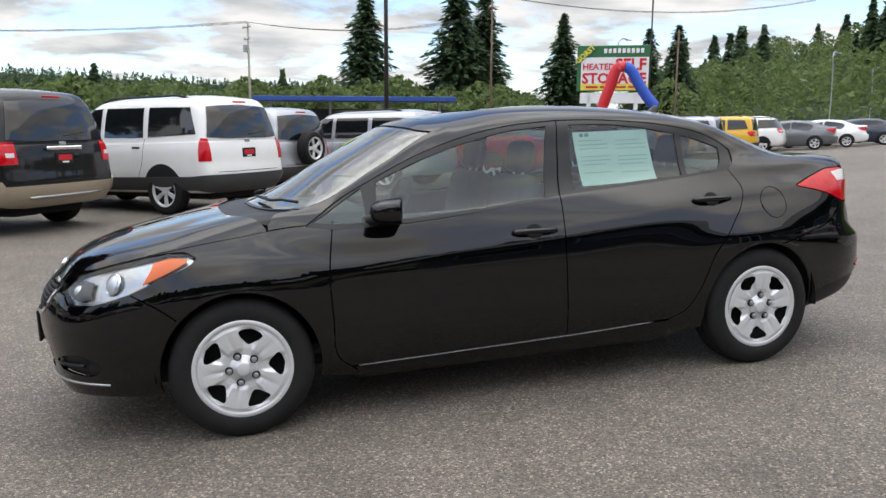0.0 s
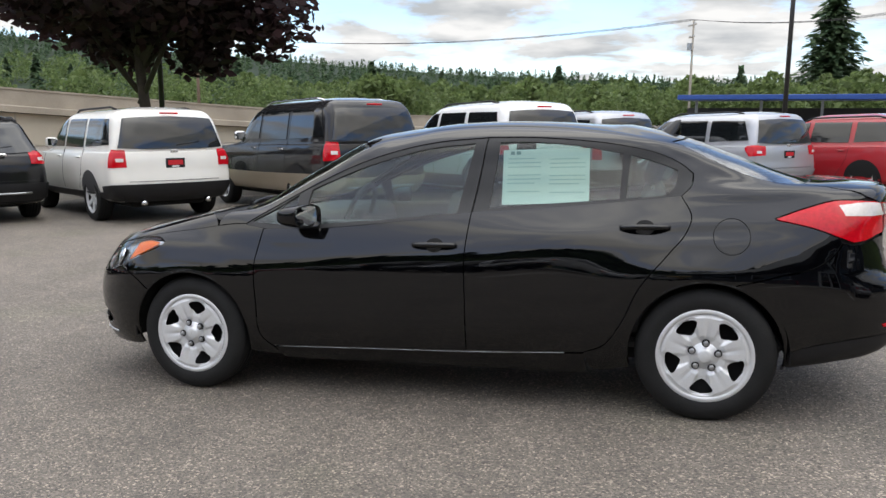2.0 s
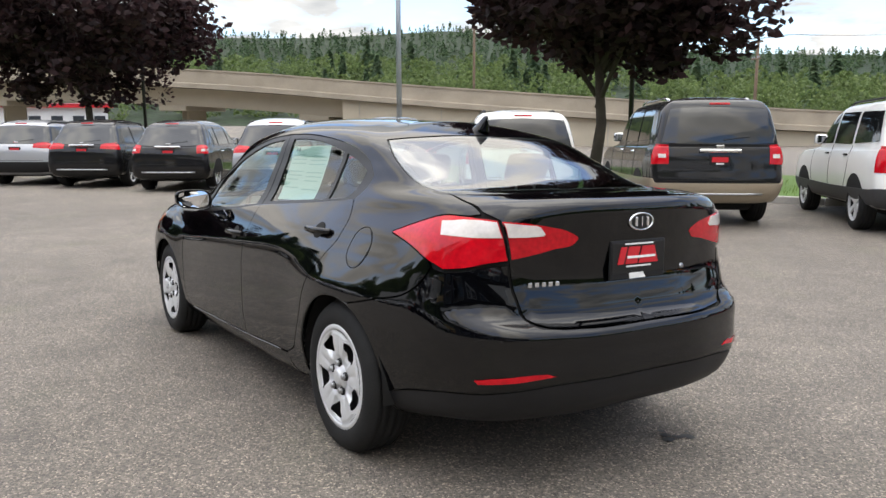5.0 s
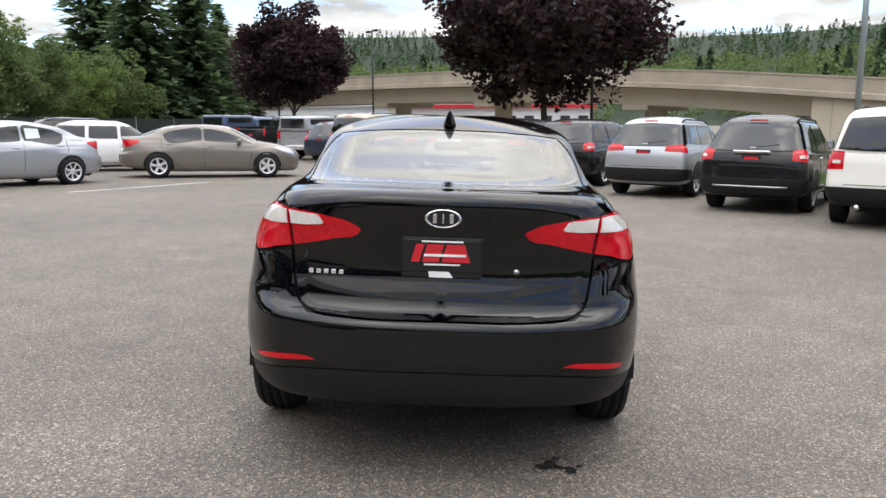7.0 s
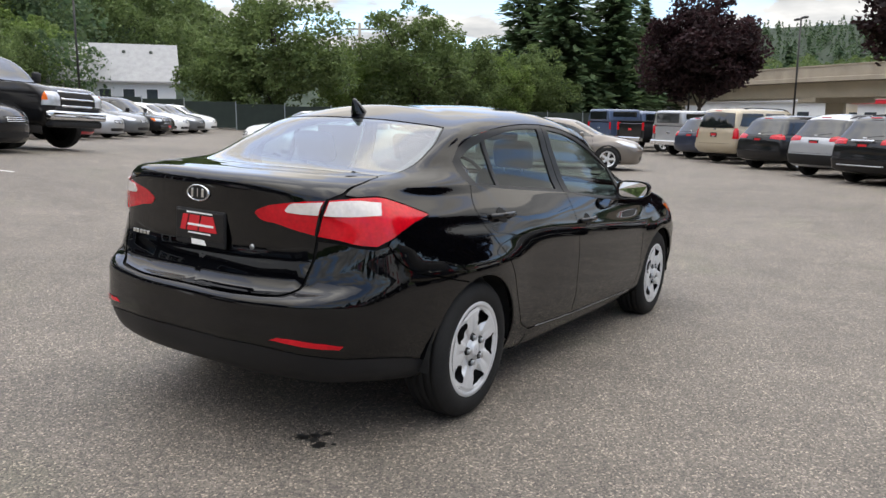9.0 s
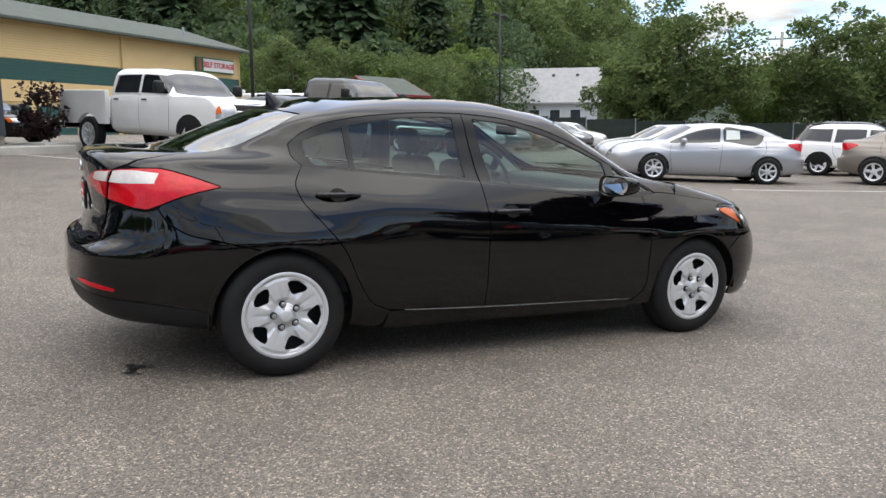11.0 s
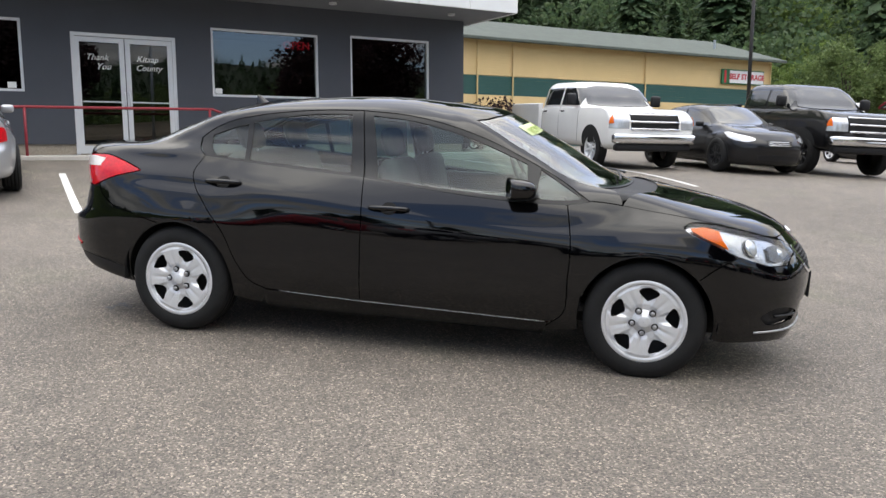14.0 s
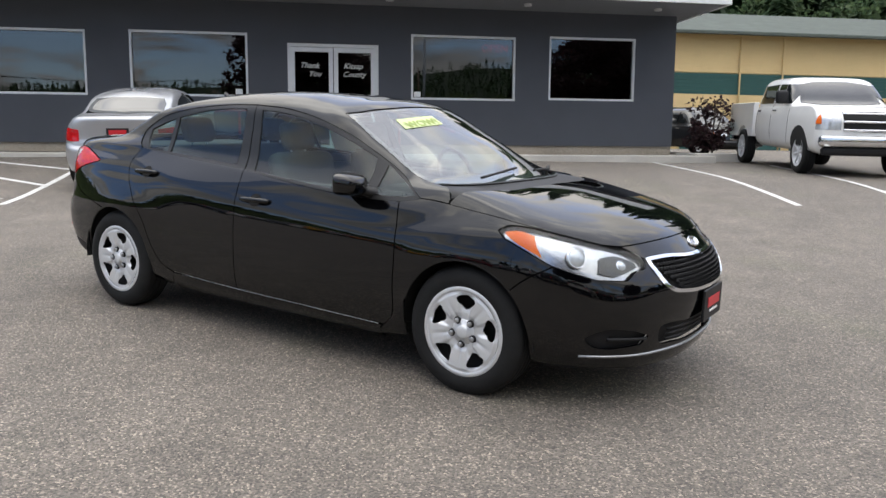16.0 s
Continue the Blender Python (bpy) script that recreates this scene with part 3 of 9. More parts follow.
# ---- the black sedan ----
def sedan_rings():
    R = []

    def ring(xs, ys, zs):
        R.append([(x, y, z) for x, y, z in zip(xs, ys, zs)])
    # underside edge, sill, lower flank
    ring((-2.14, -2.13, -2.05, -1.90, -1.68, -1.30, -0.80, -0.20, 0.40, 0.95, 1.35, 1.75, 2.00, 2.10, 2.13),
         (0, .33, .57, .665, .71, .72, .72, .72, .72, .72, .72, .70, .54, .30, 0),
         (.275, .275, .275, .265, .235, .20, .17, .17, .17, .17, .18, .18, .18, .18, .18))
    ring((-2.23, -2.21, -2.12, -1.95, -1.70, -1.30, -0.80, -0.20, 0.40, 0.95, 1.35, 1.77, 2.04, 2.16, 2.19),
         (0, .34, .59, .71, .77, .79, .79, .79, .79, .79, .79, .765, .59, .32, 0),
         (.315, .315, .31, .30, .275, .25, .215, .21, .21, .21, .22, .23, .22, .215, .215))
    ring((-2.29, -2.27, -2.185, -2.00, -1.72, -1.30, -0.80, -0.20, 0.40, 0.95, 1.35, 1.78, 2.07, 2.20, 2.235),
         (0, .35, .605, .735, .808, .850, .842, .842, .842, .842, .852, .815, .625, .33, 0),
         (.42, .42, .42, .42, .41, .40, .36, .35, .35, .36, .38, .38, .37, .36, .36))
    # widest flank, bumper ledge and arch crest
    ring((-2.295, -2.275, -2.19, -2.02, -1.72, -1.30, -0.80, -0.20, 0.40, 0.95, 1.35, 1.77, 2.07, 2.22, 2.265),
         (0, .35, .612, .743, .818, .866, .853, .853, .853, .853, .868, .830, .64, .34, 0),
         (.55, .55, .555, .56, .56, .57, .55, .54, .54, .55, .56, .55, .53, .52, .52))
    ring((-2.285, -2.265, -2.185, -2.01, -1.72, -1.30, -0.80, -0.20, 0.40, 0.95, 1.35, 1.765, 2.06, 2.21, 2.255),
         (0, .35, .608, .740, .815, .864, .851, .850, .850, .850, .864, .826, .625, .34, 0),
         (.625, .627, .635, .65, .68, .71, .69, .68, .65, .655, .70, .655, .615, .61, .61))
    # haunch above the arch, then the crease that runs up to the tail light
    ring((-2.215, -2.20, -2.135, -1.98, -1.71, -1.30, -0.80, -0.20, 0.40, 0.95, 1.35, 1.745, 2.04, 2.18, 2.225),
         (0, .35, .595, .734, .795, .829, .840, .840, .844, .842, .832, .812, .608, .33, 0),
         (.658, .662, .68, .73, .785, .79, .79, .775, .725, .715, .775, .725, .675, .665, .665))
    ring((-2.208, -2.192, -2.127, -1.973, -1.705, -1.30, -0.80, -0.20, 0.40, 0.95, 1.35, 1.73, 2.02, 2.155, 2.197),
         (0, .35, .592, .732, .780, .811, .831, .831, .838, .832, .817, .802, .601, .325, 0),
         (.700, .704, .725, .79, .835, .835, .828, .808, .757, .747, .806, .763, .708, .697, .697))
    ring((-2.183, -2.169, -2.112, -1.967, -1.70, -1.30, -0.80, -0.20, 0.40, 0.95, 1.35, 1.71, 1.995, 2.125, 2.165),
         (0, .35, .585, .722, .762, .790, .819, .819, .828, .818, .798, .788, .592, .32, 0),
         (.76, .765, .79, .86, .88, .872, .858, .835, .785, .775, .832, .797, .742, .730, .730))
    ring((-2.205, -2.185, -2.115, -1.96, -1.69, -1.30, -0.80, -0.20, 0.40, 0.95, 1.35, 1.67, 1.925, 2.045, 2.085),
         (0, .345, .572, .700, .737, .768, .794, .797, .806, .790, .755, .735, .565, .31, 0),
         (.95, .952, .952, .945, .94, .925, .905, .885, .85, .85, .885, .862, .822, .808, .802))
    # trunk lip, belt and hood edge
    ring((-2.215, -2.19, -2.10, -1.95, -1.67, -1.29, -0.80, -0.20, 0.40, 0.94, 1.28, 1.55, 1.78, 1.90, 1.94),
         (0, .34, .55, .65, .692, .722, .738, .760, .778, .762, .728, .680, .535, .30, 0),
         (1.055, 1.055, 1.045, 1.03, 1.005, 1.0, .985, .952, .917, .905, .928, .905, .875, .866, .864))
    ring((-2.11, -2.08, -2.0, -1.87, -1.62, -1.28, -0.80, -0.20, 0.40, 0.90, 1.18, 1.32, 1.46, 1.54, 1.57),
         (0, .32, .51, .62, .672, .695, .706, .734, .752, .738, .700, .60, .45, .25, 0),
         (1.090, 1.089, 1.083, 1.070, 1.057, 1.05, 1.030, .987, .950, .940, .968, .965, .947, .945, .947))
    # foot of the glass, middle of the glass, roof rail, crown
    ring((-1.86, -1.835, -1.76, -1.63, -1.46, -1.20, -0.80, -0.20, 0.35, 0.75, 0.97, 1.07, 1.14, 1.19, 1.21),
         (0, .30, .48, .585, .630, .662, .672, .698, .715, .698, .645, .545, .41, .21, 0),
         (1.102, 1.103, 1.104, 1.106, 1.107, 1.107, 1.09, 1.05, 1.015, 1.0, 1.005, 1.0, .998, 1.0, 1.0))
    ring((-1.53, -1.52, -1.48, -1.40, -1.28, -1.08, -0.70, -0.20, 0.25, 0.50, 0.62, 0.70, 0.76, 0.80, 0.815),
         (0, .28, .45, .562, .605, .622, .630, .645, .650, .638, .595, .505, .385, .20, 0),
         (1.225, 1.222, 1.215, 1.205, 1.195, 1.20, 1.205, 1.19, 1.172, 1.158, 1.172, 1.182, 1.19, 1.197, 1.20))
    ring((-1.27, -1.26, -1.22, -1.14, -1.02, -0.85, -0.55, -0.20, 0.05, 0.22, 0.31, 0.36, 0.40, 0.425, 0.435),
         (0, .26, .42, .522, .552, .560, .565, .566, .563, .555, .532, .46, .355, .18, 0),
         (1.327, 1.324, 1.317, 1.312, 1.327, 1.343, 1.355, 1.358, 1.347, 1.331, 1.332, 1.346, 1.362, 1.377, 1.382))
    ring((-1.10, -1.08, -1.05, -0.98, -0.88, -0.72, -0.48, -0.20, 0.0, 0.12, 0.18, 0.22, 0.25, 0.27, 0.28),
         (0, .20, .32, .395, .43, .44, .446, .45, .446, .43, .40, .34, .26, .13, 0),
         (1.376, 1.373, 1.367, 1.364, 1.374, 1.390, 1.404, 1.408, 1.400, 1.388, 1.386, 1.391, 1.397, 1.402, 1.406))
    xs = (-.95, -.94, -.92, -.88, -.80, -.68, -.45, -.20, -.03, .05, .08, .10, .11, .115, .12)
    ring(xs, [0] * 15, [1.432 - 0.08 * (x + .3) ** 2 for x in xs])
    return R


def arc(cx, cz, r, a0, a1, n=14):
    return [(cx + r * math.cos(radians(a0 + (a1 - a0) * k / n)), cz + r * math.sin(radians(a0 + (a1 - a0) * k / n))) for k in range(n + 1)]


WHEEL_X, WHEEL_R, TRACK = 1.345, 0.318, 0.738
ARCH = 0.350


def wheel_parts(parent, at, side, meshes):
    """A steel wheel with a five-petal silver cover; side is +1 on the left."""
    w = new("wheel")
    w.parent = parent
    w.empty_display_size = 0.1
    w.matrix_basis = Matrix.Translation(at) @ (Matrix() if side > 0 else Matrix.Rotation(math.pi, 4, "Z")) @ Matrix.Rotation(meshes["turn"], 4, "Y")
    for name, me, m in meshes["list"]:
        put(name, me, m, w)
    return w


def tyre_mesh(r, rim, width):
    h = width / 2
    prof = [(rim - 0.012, h - 0.02), (rim + 0.006, h - 0.004), (rim + 0.02, h + 0.002), (rim + (r - rim) * 0.45, h + 0.008), (r - 0.022, h - 0.004), (r - 0.008, h - 0.022)]
    for k, x in enumerate((0.62, 0.58, 0.22, 0.18)):
        prof += [(r, h * x + 0.0), (r - 0.007, h * x - 0.002)] if k % 2 == 0 else [(r - 0.007, h * x), (r, h * x - 0.003)]
    prof += [(a, -b) for a, b in reversed(prof)]
    return bm_mesh("tyre", lathe(prof, 56), True)


def hero_wheel_meshes():
    rim = 0.212
    tyre = tyre_mesh(WHEEL_R, rim - 0.004, 0.195)
    barrel = bm_mesh("barrel", lathe([(rim - 0.006, 0.088), (rim - 0.014, 0.06), (rim - 0.02, 0.0), (0.10, 0.01), (0.02, 0.02), (0.001, 0.02)], 40), True)
    lip = bm_mesh("cover_rim", lathe([(rim - 0.006, 0.075), (rim + 0.007, 0.086), (rim + 0.010, 0.092), (rim + 0.007, 0.096), (rim - 0.004, 0.0975), (rim - 0.014, 0.096), (rim - 0.018, 0.088)], 60), True)
    items = [("tyre", tyre, RUBBER), ("barrel", barrel, PLASTIC), ("cover_rim", lip, SILVER)]
    # one petal, shared by five objects turned round the hub
    petal_bm = bmesh.new()
    nr, na = 30, 30
    rows = []
    for i in range(nr + 1):
        s = i / nr
        r = 0.052 + (rim - 0.016 - 0.052) * s
        half = radians(36 - float(np.interp(s, (0, .40, .44, .52, .62, .74, .82, .865, .89, 1), (0, 0, 6, 11, 15.5, 18.5, 18, 13, 0, 0))))
        row = []
        for k in range(na + 1):
            a = -half + 2 * half * k / na
            deg = abs(math.degrees(a))
            wide = 20.0
            raised = min(1, max(0, (wide + 5 - deg) / 5.0)) * min(1, max(0, (s - .16) / .14))
            fold = max(0, 1 - deg / 7.5) * min(1, max(0, (1 - s) * 1.6))
            edge = min(1, max(0, (s - .90) / .04))
            ridge = (0.0075 * raised - 0.0045 * fold) * (1 - 0.6 * edge) - 0.007 * (1 - raised) * (1 - edge) * min(1, max(0, (s - .3) / .15))
            dish = 0.094 - 0.010 * (1 - s) ** 2
            row.append(petal_bm.verts.new((r * math.cos(a), dish + ridge, r * math.sin(a))))
        rows.append(row)
    for a, b in zip(rows, rows[1:]):
        for k in range(na):
            petal_bm.faces.new((a[k], a[k + 1], b[k + 1], b[k]))
    bmesh.ops.recalc_face_normals(petal_bm, faces=petal_bm.faces)
    if sum((f.normal.y for f in petal_bm.faces)) < 0:
        bmesh.ops.reverse_faces(petal_bm, faces=petal_bm.faces)
    for k in range(5):
        b2 = petal_bm.copy()
        bmesh.ops.rotate(b2, cent=(0, 0, 0), matrix=Matrix.Rotation(2 * math.pi * (k + 0.25) / 5, 3, "Y"), verts=b2.verts)
        items.append(("petal", bm_mesh("petal", b2, True), SILVER))
    petal_bm.free()
    hub = bm_mesh("hub_cap", lathe([(0.062, 0.086), (0.056, 0.093), (0.036, 0.094), (0.034, 0.101), (0.024, 0.105), (0.001, 0.106)], 36), True)
    items.append(("hub_cap", hub, SILVER))
    for k in range(5):
        a = 2 * math.pi * (k + 0.75) / 5
        items.append(("lug_nut", bm_mesh("lug_nut", cyl(0.0115, 0.02, (0.061 * math.cos(a), 0.1, 0.061 * math.sin(a)), "y", n=12, bevel=0.003), True), BRUSHED))
        items.append(("lug_pocket", bm_mesh("lug_pocket", lathe([(0.019, 0.088), (0.017, 0.097), (0.012, 0.097)], 14), True), PLASTIC))
        me = items[-1][1]
        for v in me.vertices:
            v.co.x += 0.061 * math.cos(a)
            v.co.z += 0.061 * math.sin(a)
    return items


def headrest_seat(parent, x, y, w, name, back_tilt=14):
    bm = box(0.50, w, 0.16, (x, y, 0.44), 0.06, 3)
    put(name + "_cushion", bm_mesh("cushion", bm, True), SEAT_CLOTH, parent)
    rot = Matrix.Rotation(radians(-back_tilt), 3, "Y")
    put(name + "_backrest", bm_mesh("backrest", box(0.13, w, 0.60, (x - 0.30, y, 0.78), 0.06, 3, rot=rot), True), SEAT_CLOTH, parent)
    n = 1 if w < 0.7 else 2
    for k in range(n):
        yy = y if n == 1 else y + (k - 0.5) * w * 0.55
        put("headrest", bm_mesh("headrest", box(0.09, 0.25, 0.17, (x - 0.395, yy, 1.165), 0.045, 3, rot=rot), True), SEAT_CLOTH, parent)
        for d in (-0.06, 0.06):
            put("headrest_post", bm_mesh("headrest_post", tube([(x - 0.375, yy + d, 1.03), (x - 0.39, yy + d, 1.1)], 0.007, 6)), BRUSHED, parent)


def build_hero():
    net = Net(sedan_rings())
    car = thing("sedan", Matrix(((0.99921, 0.00062, 0.03983), (0.00062, 0.99951, -0.03128), (-0.03983, 0.03128, 0.99872))).to_4x4(),
                "glossy black four-door sedan with silver wheel covers, standing on asphalt", "car")
    um = net.pu[-1]
    G = lambda nm, segs, m, lab="", parent=car, **k: put(nm, panel_mesh(net, segs, nm, **k), m, parent, lab)

    # lines that neighbouring panels share
    shield_side = [(0.36, .545), (0.50, .572), (0.70, .605), (0.90, .64), (1.065, .662)]
    shield_foot = [(1.255, 0), (1.24, .21), (1.195, .42), (1.13, .575), (1.065, .662)]
    shield_head = [(0.36, .545), (0.405, .49), (0.455, .36), (0.485, .18), (0.495, 0)]
    glass_r_foot = [(-1.885, 0), (-1.862, .28), (-1.825, .47), (-1.78, .570)]
    glass_r_side = [(-1.78, .570), (-1.60, .580), (-1.41, .574), (-1.29, .548), (-1.195, .512)]
    glass_r_head = [(-1.195, .512), (-1.245, .40), (-1.265, .25), (-1.272, 0)]
    top_front = [(1.02, .920), (0.845, 1.025), (0.655, 1.120), (0.43, 1.217), (0.20, 1.287), (-0.02, 1.328), (-0.292, 1.346)]
    top_rear = [(-0.292, 1.346), (-0.50, 1.342), (-0.71, 1.326), (-0.97, 1.289), (-1.137, 1.246), (-1.24, 1.194), (-1.292, 1.150)]
    dlo_back = [(-1.292, 1.150), (-1.285, 1.095), (-1.238, 1.048)]
    belt_rear = [(-1.238, 1.048), (-0.94, 1.021), (-0.63, 1.0), (-0.232, .975)]
    belt_front = [(-0.232, .975), (0.10, .937), (0.64, .895), (0.90, .893), (1.02, .913)]
    pillar_gap = [(-0.292, 1.346), (-0.262, 1.15), (-0.232, .975)]
    door_r_edge = [(-1.238, 1.045), (-1.282, .95), (-1.257, .88), (-1.19, .80), (-1.05, .632), (-0.96, .45), (-0.88, .345), (-0.79, .308)]
    gap_b = [(-0.232, .973), (-0.213, .76), (-0.213, .55), (-0.213, .288)]
    door_f_edge = [(0.91, .889), (0.94, .705), (0.937, .509), (0.91, .302), (0.865, .266)]
    split_r = [(-1.465, .648), (-1.56, .668), (-1.65, .690), (-1.828, .738), (-1.895, .79), (-1.925, .838)]
    hood_line = [(1.195, .905), (1.33, .887), (1.50, .868), (1.60, .854), (1.70, .838)]
    nose_seam = [(1.785, .688), (1.66, .612), (1.60, .561)]
    lamp_low = [(1.96, .641), (1.865, .668), (1.772, .698), (1.698, .730), (1.60, .770), (1.53, .800)]
    lamp_high = [(1.508, .822), (1.535, .838), (1.60, .843), (1.70, .832), (1.795, .812), (1.935, .774), (2.0, .753)]

    # roof, pillars and rear quarters in one shell
    G("body_shell", [
        ("t", shield_head[::-1]), ("t", shield_side), ("t", [(1.075, .668), (1.15, .692), (1.192, .738)]), ("s", [(1.192, .908), (1.10, .917), (1.02, .92)]),
        ("s", top_front), ("s", top_rear), ("s", dlo_back), ("s", door_r_edge), ("s", [(-0.79, .30), (-0.82, .225), (-1.0, .235)]),
        ("s", arc(-WHEEL_X, .315, ARCH, -13, 110)), ("s", split_r),
        ("s", [(-1.91, .858), (-1.83, .890), (-1.645, .938)]), ("s", [(-1.645, .946), (-1.78, .991), (-1.90, 1.021), (-2.0, 1.020)]),
        ("t", [(-2.04, .612), (-1.92, .606), (-1.80, .585)]), ("t", glass_r_side), ("t", glass_r_head),
        ("u", [(um * k / 40, net.pv[-1]) for k in range(41)])],
      PAINT_BLACK, mirror=True)
    # near-black sheet added so that the seams of tail and nose look shaded
    G("tail_gap_shade", [("r", [(0, .60), (.45, .60)]), ("s", [(-1.95, .62), (-1.72, .72)]), ("s", [(-1.70, .75), (-1.68, .975)]), ("t", [(-1.75, .57), (-1.80, .48), (-1.84, .30), (-1.86, 0)])], DARK, mirror=True, gap=0, lift=-0.014, depth=0)
    G("nose_gap_shade", [("f", [(0, .62), (.45, .62)]), ("s", [(1.86, .64), (1.66, .70)]), ("s", [(1.56, .77), (1.46, .85), (1.30, .882), (1.19, .90)]), ("t", [(1.17, .65), (1.22, .50), (1.28, .20), (1.29, 0)])], DARK, mirror=True, gap=0, lift=-0.055, depth=0)
    for s in (1, -1):
        G("front_fender", [("s", hood_line), ("s", [(1.70, .835), (1.60, .846), (1.535, .841), (1.505, .822)]), ("s", [(1.505, .818), (1.53, .797), (1.60, .767), (1.698, .727), (1.772, .695)]),
                           ("s", nose_seam), ("s", arc(WHEEL_X, .315, ARCH, 44, 193)), ("s", [(0.99, .225), (0.82, .222), (0.865, .266)]),
                           ("s", door_f_edge[::-1]), ("s", [(0.91, .895), (1.02, .913)]), ("s", [(1.02, .917), (1.10, .914), (1.192, .905)])], PAINT_BLACK, side=s)
        fd = G("front_door", [("s", door_f_edge), ("s", [(0.865, .266), (0.3, .277), (-0.213, .288)]), ("s", gap_b[::-1]), ("s", belt_front[:-1])],
               PAINT_BLACK, side=s)
        rd = G("rear_door", [("s", gap_b), ("s", [(-0.213, .288), (-0.5, .297), (-0.79, .308)]), ("s", door_r_edge[::-1]), ("s", belt_rear)],
               PAINT_BLACK, side=s)
        G("side_sill", [("s", [(-0.80, .302), (-0.3, .286), (0.4, .27), (0.85, .262)]), ("s", [(0.84, .245), (0.82, .19), (0.3, .182), (-0.3, .182), (-0.8, .19), (-0.80, .30)])], PAINT_BLACK, side=s)
        # thin metal tube added as the highlight along the doors' lower edge
        P = [net.at([net.uv("s", *q)])[0][0] for q in curve2([(-.70, .302), (-.3, .2865), (.3, .2745), (.83, .264)], .06)]
        part("sill_highlight", tube([(p[0], s * (p[1] + .001), p[2]) for p in P], .0014, 5), BRUSHED, car, "thin metal line standing in for the highlight on the door's lower edge", smooth=True)
        # window frames with their openings
        w_front = [("s", [(0.668, .914, 1), (0.68, 1.0), (0.672, 1.094, 1)]), ("s", [(0.672, 1.094), (0.455, 1.180), (0.225, 1.250), (0.01, 1.298), (-0.229, 1.320)]), ("s", [(-0.229, 1.320), (-0.155, .977)]), ("s", [(-0.155, .977), (0.2, .945), (0.668, .914)])]
        w_tri = [("s", [(0.985, .934), (0.87, .998), (0.748, 1.068)]), ("s", [(0.748, 1.068), (0.738, .916)]), ("s", [(0.738, .916), (0.88, .917), (0.985, .930)])]
        w_rear = [("s", [(-0.318, .998), (-0.357, 1.322)]), ("s", [(-0.357, 1.322), (-0.52, 1.319), (-0.70, 1.302), (-0.965, 1.252)]), ("s", [(-0.965, 1.252), (-0.952, 1.036)]), ("s", [(-0.952, 1.036), (-0.6, 1.016), (-0.318, .998)])]
        w_q = [("s", [(-0.983, 1.039), (-1.0, 1.243)]), ("s", [(-1.0, 1.243), (-1.12, 1.208), (-1.222, 1.168)]), ("s", [(-1.222, 1.168), (-1.21, 1.10), (-1.168, 1.052)]), ("s", [(-1.168, 1.052), (-0.983, 1.039)])]
        G("window_frame", [("s", top_front), ("s", pillar_gap), ("s", belt_front)], TRIM_GLOSS, "satin black window frame", parent=fd, side=s, gap=0.004, lift=-0.004, holes=[w_front, w_tri])
        G("window_frame", [("s", top_rear), ("s", dlo_back), ("s", belt_rear), ("s", pillar_gap[::-1])], TRIM_GLOSS, "satin black window frame", parent=rd, side=s, gap=0.004, lift=-0.004, holes=[w_rear, w_q])
        G("pillar_seal", [("s", [(-0.31, 1.34), (-0.25, .98)]), ("s", [(-0.21, .975), (-0.27, 1.335)])], DARK, side=s, gap=0, lift=-0.014, depth=0)
        for par, w in ((fd, w_front), (fd, w_tri), (rd, w_rear), (rd, w_q)):
            ob = G("window_pane", w, GLASS, "clear window pane", parent=par, side=s, gap=-0.003, lift=-0.009, depth=0)
            ob.visible_shadow = False
        # door handles in their cups
        for par, hx, hz in ((fd, -0.058, .818), (rd, -1.073, .906)):
            ux = [net.at([net.uv("s", hx + d, hz)])[0][0] for d in (0.11, 0.055, 0, -0.055, -0.11)]
            out = [0.004, 0.032, 0.036, 0.032, 0.004]
            pts = [(p[0], s * (p[1] + o), p[2] + q) for p, o, q in zip(ux, out, (0.0, 0.004, 0.004, 0.003, 0.0))]
            bm = tube(curve3(pts, 5), 0.011, 10)
            for v in bm.verts:
                v.co.z = hz + (v.co.z - hz) * 1.25
            handle = part("door_handle", bm, PAINT_BLACK, par, smooth=True)
            # flat near-black oval painted for the shade in the cup's hollow
            cup = [("s", [(hx + .045 * math.cos(a), hz + .034 * math.sin(a)) for a in np.linspace(0, 2 * math.pi, 21)])]
            put("handle_cup_shade", panel_mesh(net, cup, "handle_cup_shade", step=.01, grid=.015, side=s, lift=0.0015, depth=0, gap=0), DARK, handle)
        # fuel lid and side mirror
        mir = new("side_mirror")
        mir.parent = fd
        my = net.at([net.uv("s", 0.71, .955)])[0][0][1]
        bm = lathe([(0.001, .105), (.35, .098), (.62, .080), (.82, .052), (.95, .014), (1.0, -.024), (.985, -.040), (.93, -.042), (.90, -.018), (.001, -.016)], 32, "x")
        for v in bm.verts:
            x, y, z = v.co
            v.co = (0.645 + x + 0.03 * y, s * (my + 0.122 + 0.100 * math.copysign(abs(y) ** 0.6, y)), 0.966 + 0.060 * math.copysign(abs(z) ** 0.62, z) * (1 - 0.12 * y) + 0.006 * y)
        bmesh.ops.recalc_face_normals(bm, faces=bm.faces)
        part("mirror_housing", bm, PAINT_BLACK, mir, smooth=True)
        bm = cyl(1.0, 0.004, n=28)
        for v in bm.verts:
            x, y, z = v.co
            v.co = (0.6255 + z + 0.03 * x, s * (my + 0.122 + 0.086 * math.copysign(abs(x) ** 0.6, x)), 0.966 + 0.050 * math.copysign(abs(y) ** 0.62, y) * (1 - 0.12 * x))
        bmesh.ops.recalc_face_normals(bm, faces=bm.faces)
        part("mirror_glass", bm, MIRROR_SHEET, mir, "mirror glass")
